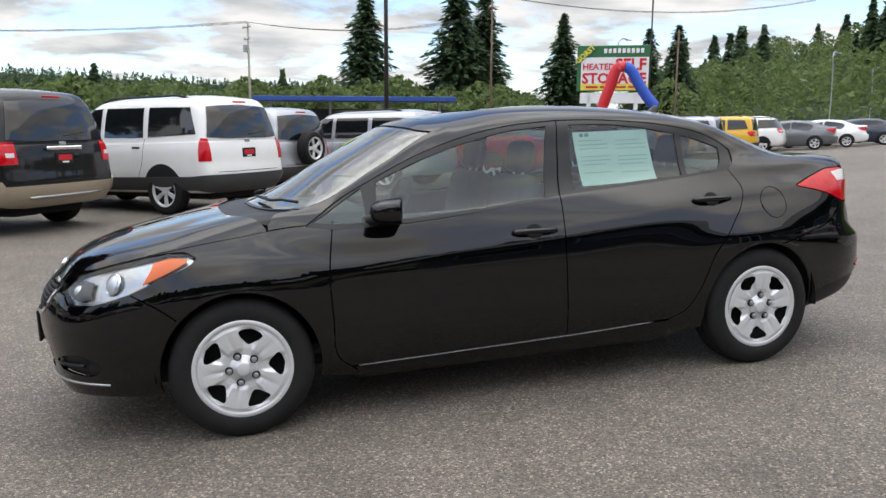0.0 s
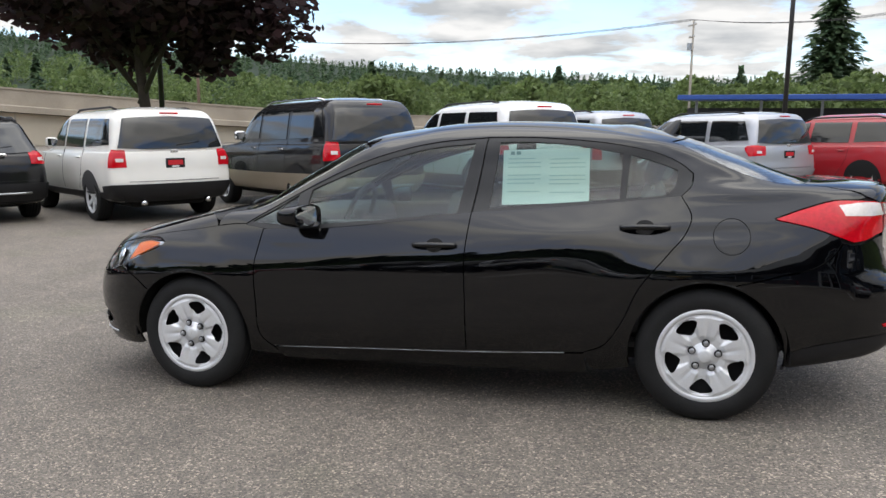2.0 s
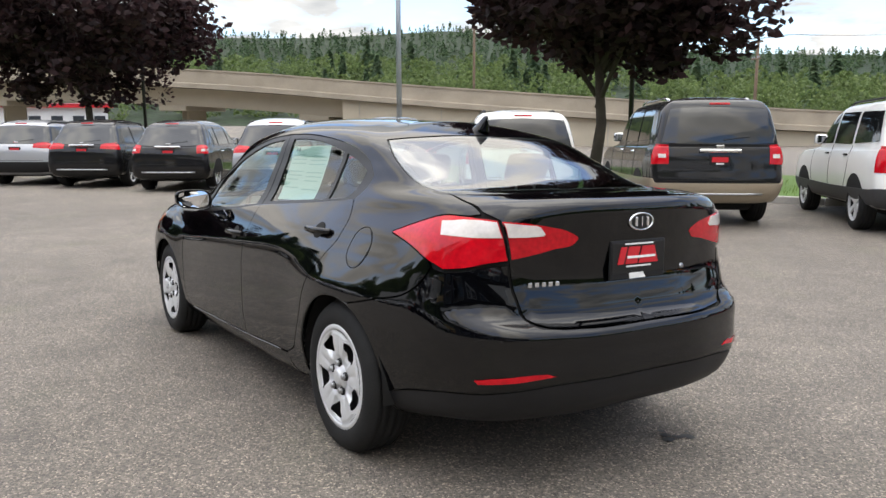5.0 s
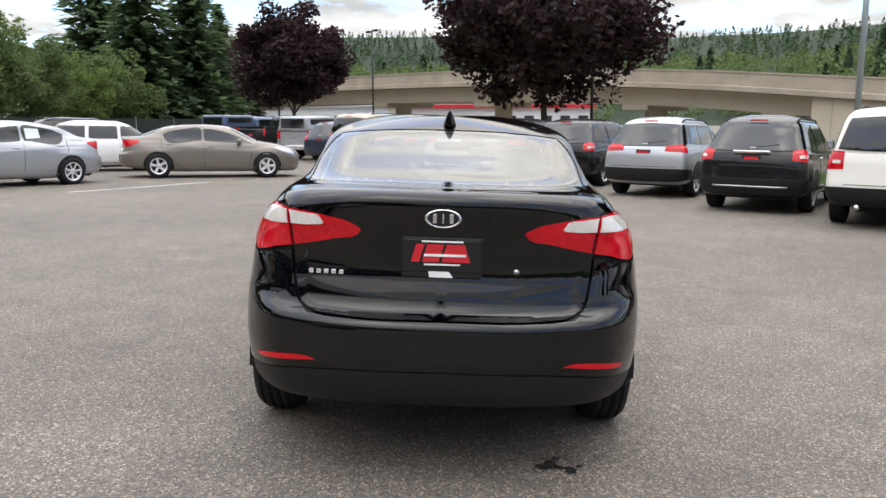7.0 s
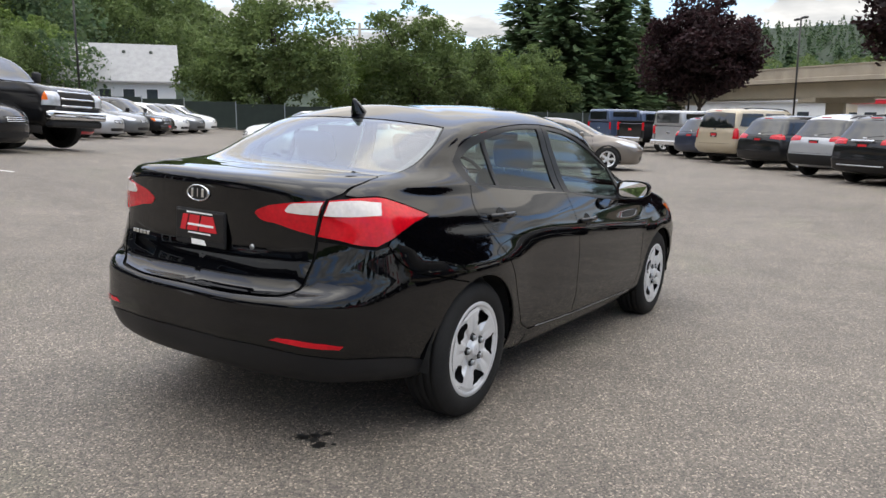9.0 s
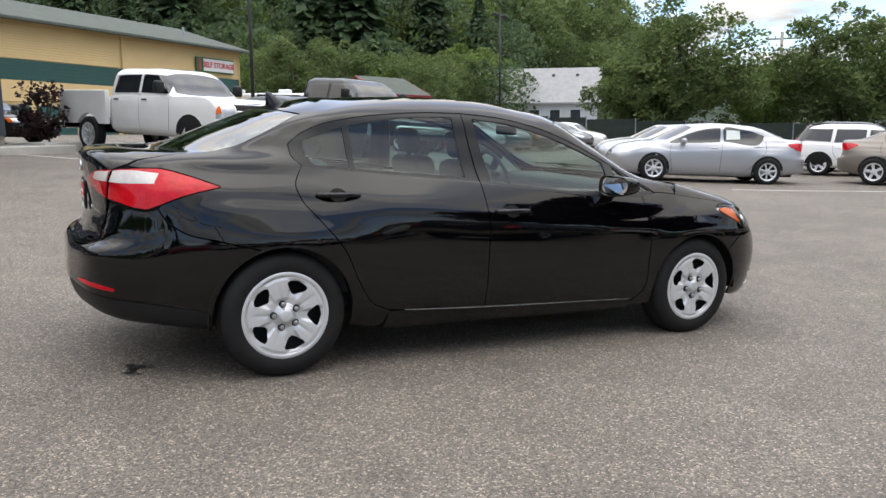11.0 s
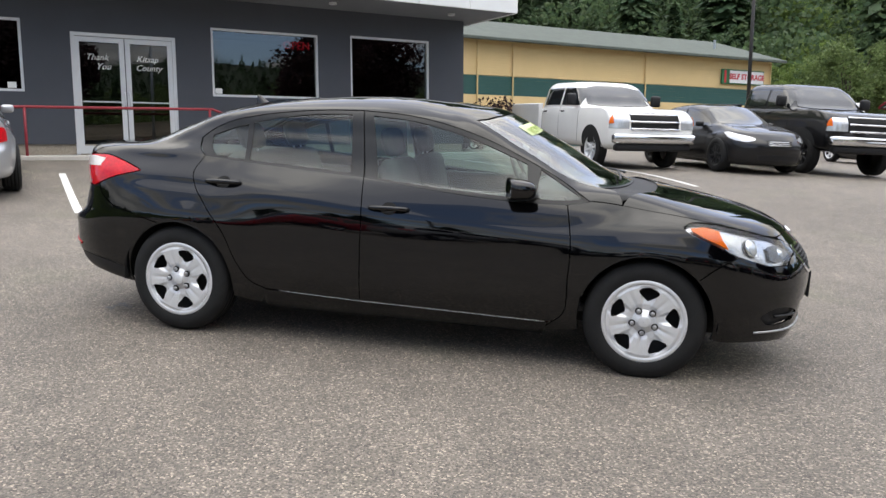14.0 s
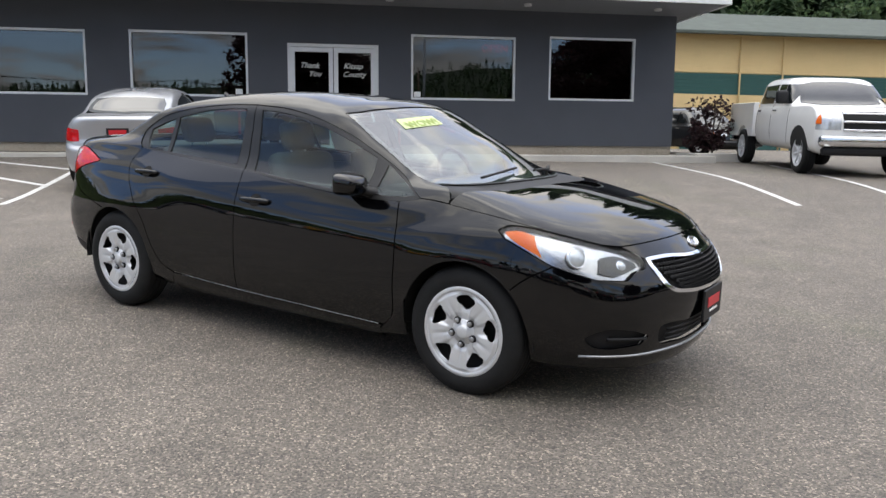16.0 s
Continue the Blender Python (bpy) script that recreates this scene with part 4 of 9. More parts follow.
        part("mirror_foot", tube(curve3([(0.735, s * (my - 0.02), .915), (0.71, s * (my + 0.03), .925), (0.68, s * (my + 0.06), .94)], 4), 0.03, 10, r_end=0.026), TRIM_GLOSS, mir, smooth=True)
        if s > 0:
            G("fuel_lid", [("s", [(-1.456 + .078 * math.cos(a), .866 + .078 * math.sin(a)) for a in np.linspace(0, 2 * math.pi, 33)])], PAINT_BLACK, side=s, lift=0.0012, depth=0.003, step=0.012)
            P = [net.at([net.uv("s", -1.456 + .080 * math.cos(a), .866 + .080 * math.sin(a))])[0][0] for a in np.linspace(0, 2 * math.pi, 41)]
            part("lid_seam", tube([tuple(q) for q in P], .0022, 5), DARK, car, smooth=True)
        # wheel house
        for wx in (WHEEL_X, -WHEEL_X):
            bm = bmesh.new()
            rows = [[bm.verts.new((wx + 0.37 * math.cos(a), s * y, .315 + 0.37 * math.sin(a))) for a in np.linspace(-0.08, math.pi + 0.08, 22)] for y in (0.46, 0.825)]
            for k in range(21):
                bm.faces.new((rows[0][k], rows[0][k + 1], rows[1][k + 1], rows[1][k]))
            bm.faces.new(rows[0])
            part("wheel_house", bm, DARK, car)
            rim = tube([(wx + (ARCH + .001) * math.cos(a), s * (net.at([net.uv("s", wx + (ARCH + .006) * math.cos(a), max(.23, .315 + (ARCH + .006) * math.sin(a)))])[0][0][1] - 0.006), .315 + (ARCH + .001) * math.sin(a)) for a in np.linspace(-0.2, math.pi + 0.2, 40)], 0.007, 6)
            part("arch_lip", rim, PAINT_BLACK, car, smooth=True)

    # hood and front end
    G("hood", [("t", [(1.385, 0), (1.375, .25), (1.345, .47), (1.30, .60), (1.235, .70), (1.195, .745)]), ("s", hood_line),
               ("s", [(1.70, .836), (1.795, .816), (1.935, .779)]), ("f", [(.575, .772), (.552, .771)]), ("f", [(.552, .771), (.373, .780), (.161, .786), (0, .788)])], PAINT_BLACK, mirror=True, gap=0.003)
    grille = [("f", [(0, .702), (.146, .704), (.356, .717), (.470, .714)]), ("f", [(.474, .69), (.440, .608), (.39, .577), (.30, .563), (.10, .553), (0, .55)])]
    G("front_bumper", [("f", [(0, .788), (.161, .786), (.373, .780), (.552, .771)]), ("f", [(.552, .766), (.487, .718)]), ("f", [(.487, .714), (.51, .680), (.555, .673), (.618, .633)]),
                       ("s", [(1.96, .637), (1.865, .664), (1.785, .690)]), ("s", nose_seam), ("s", arc(WHEEL_X, .315, ARCH, 44, -10)),
                       ("s", [(1.70, .235), (1.78, .225)]), ("f", [(.66, .225), (.45, .215), (.2, .21), (0, .21)])],
      PAINT_BLACK, mirror=True, holes=[
          [("f", [(.0005, .696), (.146, .698), (.356, .711), (.462, .708)]), ("f", [(.465, .69), (.432, .611), (.385, .582), (.30, .568), (.10, .558), (.0005, .555)])],
          [("f", [(.0005, .425), (.25, .415), (.46, .392), (.44, .335), (.32, .315), (.0005, .305)])],
          [("f", [(.515, .375), (.60, .408), (.715, .408), (.745, .375), (.73, .345), (.55, .335)])]])
    G("grille_frame", grille, CHROME, "chrome grille surround", mirror=True, gap=-0.010, lift=0.004, depth=0.02, holes=[[("f", [(.0004, .697), (.146, .699), (.354, .711), (.460, .708)]), ("f", [(.462, .69), (.430, .613), (.383, .585), (.298, .571), (.10, .561), (.0004, .558)])]])
    gm = G("grille_mesh", grille, DARK, mirror=True, gap=0.0, lift=-0.03, depth=0)
    bm = bmesh.new()
    for k in range(8):
        z = .572 + k * .0185
        for q in range(-22, 23):
            y = (q + (k % 2) * .5) * .021
            if abs(y) > .30 + .15 * min(1, max(0, (z - .575) / .09)) or z > .686 + .02 * abs(y) / .35:
                continue
            p = net.at([net.uv("f", abs(y), z)])[0][0]
            b2 = bmesh.new()
            bmesh.ops.create_cone(b2, cap_ends=False, segments=6, radius1=0.0118, radius2=0.0118, depth=0.014)
            bmesh.ops.transform(b2, matrix=Matrix.Translation((p[0] - 0.014, y, z)) @ Matrix.Rotation(radians(90), 4, "Y"), verts=b2.verts)
            join(bm, b2)
    part("honeycomb", bm, PLASTIC, car)
    lg = G("lower_grille", [("f", [(0, .43), (.25, .42), (.47, .397), (.45, .33), (.32, .31), (0, .30)])], PLASTIC, mirror=True, gap=0, lift=-0.03, depth=0)
    for z in (.335, .360, .385):
        pts = [net.at([net.uv("f", abs(y), z)])[0][0] for y in np.linspace(-.38, .38, 15)]
        part("grille_slat", tube([(p[0] - .012, y, z) for p, y in zip(pts, np.linspace(-.38, .38, 15))], 0.006, 6), PLASTIC, car, smooth=True)
    for s in (1, -1):
        G("fog_recess", [("f", [(.505, .378), (.60, .413), (.72, .413), (.752, .375), (.735, .34), (.545, .33)])], PLASTIC, side=s, gap=0, lift=-0.022, depth=0)
        p = [net.at([net.uv("f", y, .345)])[0][0] for y in (.52, .60, .68)]
        part("fog_blade", tube(curve3([(q[0] - .004, s * q[1], .362 + .004 * k) for k, q in enumerate(p)], 4), 0.008, 8), PLASTIC, car, smooth=True)
    chin = [net.at([net.uv("f", abs(y), .285)])[0][0] for y in np.linspace(-.74, .74, 25)]
    part("chin_trim", tube([(p[0] + .002, y, .287) for p, y in zip(chin, np.linspace(-.74, .74, 25))], 0.006, 8), BRUSHED, car, "silver chin strip", smooth=True)
    # headlights: bowl, lamps and clear cover
    for s in (1, -1):
        hl = [("s", lamp_high), ("f", [(.552, .762), (.49, .716), (.512, .684), (.556, .677), (.616, .638)]), ("s", lamp_low)]
        head = G("headlight", hl, CHROME_BOWL, "clear headlight with amber corner", side=s, gap=0.002, lift=-0.03, depth=0, grid=0.03)
        amb = [("s", [(1.535, .820), (1.60, .829), (1.682, .812)]), ("s", [(1.682, .808), (1.70, .773), (1.73, .728)]), ("s", [(1.73, .722), (1.698, .736), (1.60, .777), (1.545, .806)])]
        put("turn_signal", panel_mesh(net, amb, "turn_signal", side=s, lift=-0.004, depth=0.01, grid=0.03), AMBER, head, "amber turn signal")
        inn = [("f", [(.665, .735), (.60, .742), (.535, .712)]), ("f", [(.535, .690), (.60, .668), (.655, .652), (.70, .668)])]
        put("lamp_bezel", panel_mesh(net, inn, "lamp_bezel", side=s, lift=-0.016, depth=0.004, grid=0.03), LAMP_GREY, head, "dark grey lamp bezel")
        for y, z, r in ((.735, .735, .042), (.60, .700, .024)):
            p, n = net.at([net.uv("f", y, z)])
            d = Vector(n[0]) + Vector((.45, 0, 0))
            d.normalize()
            q = Matrix.Translation(Vector(p[0]) - Vector(n[0]) * 0.030) @ d.to_track_quat("Z", "Y").to_matrix().to_4x4()
            flip = Matrix.Diagonal((1, s, 1, 1))
            bm = lathe([(r * 1.22, -0.002), (r * 1.25, 0.004), (r * 1.05, 0.012), (r * .96, 0.008)], 28, "z")
            bmesh.ops.transform(bm, matrix=flip @ q, verts=bm.verts)
            ring = part("projector", bm, CHROME, head, smooth=True)
            bm = lathe([(r * .98, 0.008), (r * .85, 0.014), (r * .6, 0.019), (r * .3, 0.022), (0.001, 0.023)], 28, "z")
            bmesh.ops.transform(bm, matrix=flip @ q, verts=bm.verts)
            part("projector_lens", bm, LENS_BALL, ring, smooth=True)
        ob = put("lamp_cover", panel_mesh(net, hl, "lamp_cover", side=s, gap=0.002, lift=0.0, depth=0.0, grid=0.03), LAMP_GLASS, head)
        ob.visible_shadow = False

    # windshield, rear glass
    ws = [("t", shield_foot), ("t", shield_side[::-1]), ("t", shield_head)]
    ob = G("windshield", ws, GLASS_SHIELD, "clear windshield", mirror=True, gap=0.012, lift=-0.002, depth=0)
    ob.visible_shadow = False
    band = lambda nm, o, i: G(nm, o, TRIM_GLOSS, mirror=True, gap=0.003, lift=-0.005, depth=0.008, holes=[i])
    band("windshield_seal", ws, [("t", [(1.215, .0005), (1.20, .21), (1.155, .41), (1.095, .55), (1.035, .625)]), ("t", [(1.02, .628), (0.90, .613), (0.70, .58), (0.50, .548), (0.40, .527)]), ("t", [(0.425, .48), (0.475, .35), (0.505, .18), (0.515, .0005)])])
    rg = [("t", glass_r_foot), ("t", glass_r_side), ("t", glass_r_head)]
    ob = G("rear_window", rg, GLASS_REAR, "sloping rear window", mirror=True, gap=0.01, lift=-0.002, depth=0)
    ob.visible_shadow = False
    band("rear_window_seal", rg, [("t", [(-1.85, .0005), (-1.828, .27), (-1.79, .45), (-1.745, .545)]), ("t", [(-1.73, .553), (-1.60, .556), (-1.41, .548), (-1.30, .524), (-1.23, .495)]), ("t", [(-1.272, .39), (-1.292, .25), (-1.30, .0005)])])
    G("cowl", [("t", [(1.395, 0), (1.385, .25), (1.355, .48), (1.31, .61), (1.245, .71), (1.18, .735)]), ("t", [(1.145, .69), (1.065, .655), (1.12, .57), (1.18, .42), (1.225, .21), (1.24, 0)])], PLASTIC, mirror=True, lift=-0.012, depth=0)
    # trunk lid, lamps, rear bumper
    lid_side = [(.574, 1.008), (.552, .858), (.534, .735), (.512, .668), (.468, .647)]
    lid = G("trunk_lid", [("t", glass_r_foot), ("t", [(-1.80, .582), (-1.92, .601), (-2.04, .606)]), ("r", lid_side), ("r", [(.45, .642), (.318, .634), (0, .632)])], PAINT_BLACK, mirror=True)
    for s in (1, -1):
        outer = [("r", [(.556, .866), (.579, 1.008)]), ("r", [(.60, 1.012), (.625, 1.014)]), ("s", [(-2.02, 1.017), (-1.90, 1.018), (-1.78, .988), (-1.645, .943)]), ("s", [(-1.645, .940), (-1.83, .892), (-1.91, .858)]), ("r", [(.725, .832), (.68, .838), (.628, .853)])]
        tl = G("taillight", outer, RED_LENS, "red and clear tail light", side=s, lift=0.002, bulge=0.006, grid=0.025)
        put("clear_section", panel_mesh(net, [("r", [(.573, .946), (.581, 1.002)]), ("r", [(.61, 1.006), (.65, 1.006), (.684, .996)]), ("r", [(.708, .948), (.65, .944), (.60, .944)])], "clear_section", side=s, lift=0.0095, bulge=0.001, grid=0.025), CLEAR_LENS, tl, "clear reversing lens")
        inner = [("r", [(.546, .868), (.570, 1.006)]), ("r", [(.50, 1.001), (.42, .988), (.345, .972), (.30, .952)]), ("r", [(.292, .938), (.308, .918), (.39, .900), (.48, .880)])]
        ti = put("inner_taillight", panel_mesh(net, inner, "inner_taillight", side=s, lift=0.002, bulge=0.006, grid=0.025), RED_LENS, lid, "red and clear inner tail light")
        put("clear_section", panel_mesh(net, [("r", [(.558, .946), (.566, 1.0)]), ("r", [(.50, .995), (.45, .987), (.43, .960)]), ("r", [(.44, .950), (.50, .946)])], "clear_section", side=s, lift=0.0095, bulge=0.001, grid=0.025), CLEAR_LENS, ti, "clear reversing lens")
    G("rear_bumper", [("r", [(0, .628), (.318, .630), (.45, .638), (.475, .643), (.518, .666), (.540, .735), (.558, .855)]), ("r", [(.628, .847), (.68, .832), (.725, .826)]), ("s", [(-1.925, .838)]), ("s", split_r[::-1]),
                      ("s", arc(-WHEEL_X, .315, ARCH, 110, 182)), ("s", [(-1.71, .34), (-1.80, .37), (-1.95, .396)]), ("r", [(.68, .408), (.60, .425), (.44, .442), (.2, .448), (0, .449)])], PAINT_BLACK, mirror=True)
    G("lower_valance", [("r", [(0, .446), (.2, .445), (.44, .439), (.60, .422), (.68, .405)]), ("s", [(-1.95, .393), (-1.80, .367), (-1.71, .335), (-1.70, .255)]), ("s", [(-1.72, .245), (-1.9, .268)]), ("r", [(.60, .282), (.3, .284), (0, .284)])], PLASTIC, "matt black bumper valance", mirror=True, lift=-0.004)
    for s in (1, -1):
        G("reflector", [("r", [(.44, .474), (.52, .466), (.60, .457), (.675, .447)]), ("r", [(.685, .462), (.65, .473), (.60, .481), (.52, .488), (.475, .487)])], RED_LENS, "red bumper reflector", side=s, lift=0.004, bulge=0.004, step=0.012, grid=0.02)
    # plate, badges, lock
    px = net.at([net.uv("r", 0, .84)])[0][0][0]
    plate = part("licence_plate", box(0.012, 0.29, 0.148, (px - 0.012, 0, .848), 0.006, 2), PLASTIC, lid, "black dealer plate with red and white lettering")
    put("plate_face", bm_mesh("plate_face", box(0.003, 0.275, 0.115, (px - 0.019, 0, .855), 0.004)), TRIM_GLOSS, plate)
    for o in ([(.112, .833), (.082, .833), (.064, .897), (.094, .897)], [(.072, .833), (.012, .833), (-.006, .897), (.054, .897)], [(.002, .833), (-.102, .833), (-.080, .897), (-.016, .897)]):
        put("red_mark", bm_mesh("red_mark", slab(o, px - 0.0235, px - 0.0208, "x")), RED_SIGN, plate)
    put("white_print", bm_mesh("white_print", box(.002, .15, .009, (px - .0245, -.01, .858))), WHITE, plate)
    for w, z in ((.15, .907), (.13, .824)):
        put("white_print", bm_mesh("white_print", box(0.002, w, .006, (px - .0215, 0, z))), WHITE, plate)
    put("white_print", bm_mesh("white_print", slab([(.045, .777), (.02, .777), (-.04, .777), (-.02, .806), (.05, .806)], px - .0205, px - .0185, "x")), WHITE, plate)
    ex = net.at([net.uv("r", 0, .99)])[0][0][0]
    bm = lathe([(1.0, -0.002), (1.0, 0.004), (0.86, 0.006), (0.84, 0.003)], 36, "x")
    for v in bm.verts:
        v.co = (ex - 0.002 - v.co.x, v.co.y * 0.066, .99 + v.co.z * 0.034)
    emb = part("badge", bm, CHROME, lid, "chrome oval badge", smooth=True)
    bm = lathe([(0.85, 0.003), (0.001, 0.004)], 36, "x")
    for v in bm.verts:
        v.co = (ex - 0.0015 - v.co.x, v.co.y * 0.066, .99 + v.co.z * 0.034)
    put("badge_field", bm_mesh("badge_field", bm), TRIM_GLOSS, emb)
    for y in (0.03, 0.0, -0.03):
        put("badge_mark", bm_mesh("badge_mark", box(0.003, .014 if y else .006, .034, (ex - .0068, y, .99), 0.001)), CHROME, emb)
    for k in range(5):
        y = .48 - k * .028
        x = net.at([net.uv("r", y, .78)])[0][0][0]
        part("name_mark", box(0.004, .018, .016, (x - .003, y, .78), 0.001), CHROME, lid, "chrome model name mark")
    x = net.at([net.uv("r", .27, .80)])[0][0][0]
    part("lock_cylinder", cyl(.011, .006, (x - .003, -.27, .80), "x", n=16), BRUSHED, lid, smooth=True)
    # front plate and badge
    fx = net.at([net.uv("f", 0, .47)])[0][0][0]
    fp = part("licence_plate", box(0.014, 0.305, 0.155, (fx + .012, 0, .46), 0.006, 2), PLASTIC, car, "black dealer plate with red and white lettering")
    put("red_mark", bm_mesh("red_mark", box(0.003, .20, .05, (fx + .021, 0, .47), .002)), RED_SIGN, fp)
    put("white_print", bm_mesh("white_print", box(0.003, .13, .010, (fx + .021, 0, .425))), WHITE, fp)
    p, n = net.at([net.uv("f", 0, .745)])
    bm = lathe([(1.0, -0.003), (1.0, 0.005), (0.86, 0.007), (0.84, 0.004), (0.001, 0.004)], 30, "z")
    q = Vector(n[0]).to_track_quat("Z", "Y").to_matrix().to_4x4()
    for v in bm.verts:
        v.co = (v.co.x * .06, v.co.y * .03, v.co.z)
    turn = Matrix.Rotation(radians(90), 4, "Z")
    bmesh.ops.transform(bm, matrix=Matrix.Translation(p[0] + n[0] * 0.004) @ q, verts=bm.verts)
    part("badge", bm, CHROME, car, "chrome oval badge", smooth=True)
    # antenna fin
    zr = net.at([net.uv("t", -1.17, 0)])[0][0][2]
    bm = bmesh.new()
    rows = []
    for k in range(9):
        s = k / 8
        x0, x1 = -1.245 - 0.0 * s, -1.095 - 0.125 * s ** 0.8
        w = 0.032 * (1 - s) ** 0.8 + 0.003
        z = zr - 0.012 + 0.075 * s
        rows.append([bm.verts.new((x1 + (x0 - x1) * (0.5 - 0.5 * math.cos(a)), w * math.sin(a), z)) for a in np.linspace(0, 2 * math.pi, 16, endpoint=False)])
    for a, b in zip(rows, rows[1:]):
        for k in range(16):
            bm.faces.new((a[k], a[(k + 1) % 16], b[(k + 1) % 16], b[k]))
    bm.faces.new(rows[-1])
    part("antenna_fin", bm, PAINT_BLACK, car, smooth=True)
    # wipers
    for y0, ln in ((0.12, 0.60), (-0.42, 0.48)):
        pts = []
        for k in range(8):
            y = y0 + ln * 0.85 * k / 7
            x = 1.205 - 0.045 * k / 7 - (0.10 if abs(y) > .45 else 0.05) * (abs(y) / .6) ** 2
            p, n = net.at([net.uv("t", x - 0.01, abs(y))])
            pts.append((p[0][0], y, p[0][2] + 0.022))
        wp = part("wiper", tube(pts, 0.007, 6), PLASTIC, car, "black wiper", smooth=True)
    # underbody and cabin
    part("underbody", box(3.5, 1.2, 0.14, (0.05, 0, 0.29), 0.04, 2), DARK, car)
    part("cabin_floor", box(2.9, 1.40, 0.05, (-0.25, 0, 0.33), 0.02), CABIN, car)
    for s in (1, -1):
        part("door_lining", box(2.2, 0.05, 0.55, (-0.2, s * 0.70, 0.66), 0.02, 2), CABIN, car)
    dash = box(0.50, 1.30, 0.24, (0.88, 0, 0.835), 0.08, 3)
    part("dashboard", dash, CABIN, car, smooth=True)
    part("parcel_shelf", box(0.60, 1.10, 0.03, (-1.52, 0, 1.04), 0.01), SEAT_CLOTH, car)
    headrest_seat(car, 0.22, 0.37, 0.50, "driver_seat")
    headrest_seat(car, 0.22, -0.37, 0.50, "passenger_seat")
    headrest_seat(car, -0.72, 0.0, 1.26, "rear_bench", 20)
    bm = lathe([(0.185 + 0.014 * math.cos(a), 0.014 * math.sin(a)) for a in np.linspace(0, 2 * math.pi, 9)], 32, "x")
    box(0.04, 0.32, 0.05, (0, 0, -0.02), 0.015, 2, bm)
    box(0.05, 0.13, 0.12, (0.0, 0, -0.02), 0.03, 2, bm)
    bmesh.ops.transform(bm, matrix=Matrix.Translation((0.52, 0.37, 0.93)) @ Matrix.Rotation(radians(-24), 4, "Y"), verts=bm.verts)
    part("steering_wheel", bm, CABIN, car, smooth=True)
    bm = box(0.03, 0.24, 0.06, (0.37, 0, 1.26), 0.02, 2)
    part("cabin_mirror", bm, CABIN, car, smooth=True)
    part("headliner", panel_to_bm(net), HEADLINER, car, smooth=True)
    # paper in the rear left window, sticker on the windshield
    w = [("s", [(-0.378, 1.016), (-0.373, 1.283)]), ("s", [(-0.373, 1.283), (-0.804, 1.284)]), ("s", [(-0.804, 1.284), (-0.807, 1.026)]), ("s", [(-0.807, 1.026), (-0.378, 1.016)])]
    pap = put("window_sheet", panel_mesh(net, w, "window_sheet", gap=0, lift=-0.013, depth=0), PAPER, car, "pale printed price sheet behind the glass")
    for k in range(9):
        for c, (xa, xb) in enumerate(((-0.40, -0.565), (-0.61, -0.785))):
            z = 1.235 - k * .02 - (0 if c == 0 else .005)
            if k % 4 == 3:
                continue
            b = xb if k % 3 else xb + .03
            put("print_line", panel_mesh(net, [("s", [(xa, z), (xa, z + .005)]), ("s", [(b, z + .005), (b, z)])], "print_line", gap=0, lift=-0.0115, depth=0, step=0.05), PALE_INK, pap)
    for xa in (-0.41, -0.44):
        put("print_mark", panel_mesh(net, [("s", [(xa, 1.258), (xa, 1.275)]), ("s", [(xa - .022, 1.275), (xa - .022, 1.258)])], "print_mark", gap=0, lift=-0.0115, depth=0), INK, pap)
    st = put("price_sticker", panel_mesh(net, [("t", [(0.685, .06), (0.60, .06)]), ("t", [(0.575, .37), (0.66, .39)])], "price_sticker", gap=0, lift=0.001, depth=0, side=-1), LIME, car, "lime green windshield sticker lettered WOW")
    me = text_mesh("WOW!", 0.085, 0.0006, bold=0.002)
    p, n = net.at([net.uv("t", .655, .225)])
    p, n = p[0] * np.array([1, -1, 1]), n[0] * np.array([1, -1, 1])
    zax = Vector(n)
    xax = Vector((0.0, 1, 0)) - zax * zax.y
    xax.normalize()
    yax = zax.cross(xax)
    rm = Matrix((xax, yax, zax)).transposed().to_4x4()
    put("sticker_lettering", me, LIME_INK, st, "green lettering WOW!", Matrix.Translation(Vector(p) + zax * 0.003) @ rm)
    meshes = {"list": hero_wheel_meshes(), "turn": 0.0}
    for k, (sx, s) in enumerate(((1, 1), (-1, 1), (1, -1), (-1, -1))):
        meshes["turn"] = (-0.262, 0.541, -0.105, -0.349)[k]
        wheel_parts(car, (sx * WHEEL_X, s * TRACK, WHEEL_R - 0.002), s, meshes)
    return net


def curve3(pts, per):
    out, _ = spline_rows(np.array(pts, float), per)
    return [tuple(p) for p in out]


def panel_to_bm(net):
    """The inside of the roof."""
    bm = bmesh.new()
    me = panel_mesh(net, [("t", [(0.24, 0), (0.22, .3), (0.16, .44)]), ("t", [(0.0, .52), (-0.5, .52), (-0.9, .50)]), ("t", [(-1.1, .42), (-1.18, .2), (-1.2, 0)]), ("u", [(net.pu[-1] * k / 20, net.pv[-1]) for k in range(21)])], "headliner", lift=-0.03, depth=0, mirror=True)
    bm.from_mesh(me)
    bpy.data.meshes.remove(me)
    bmesh.ops.reverse_faces(bm, faces=bm.faces)
    return bm


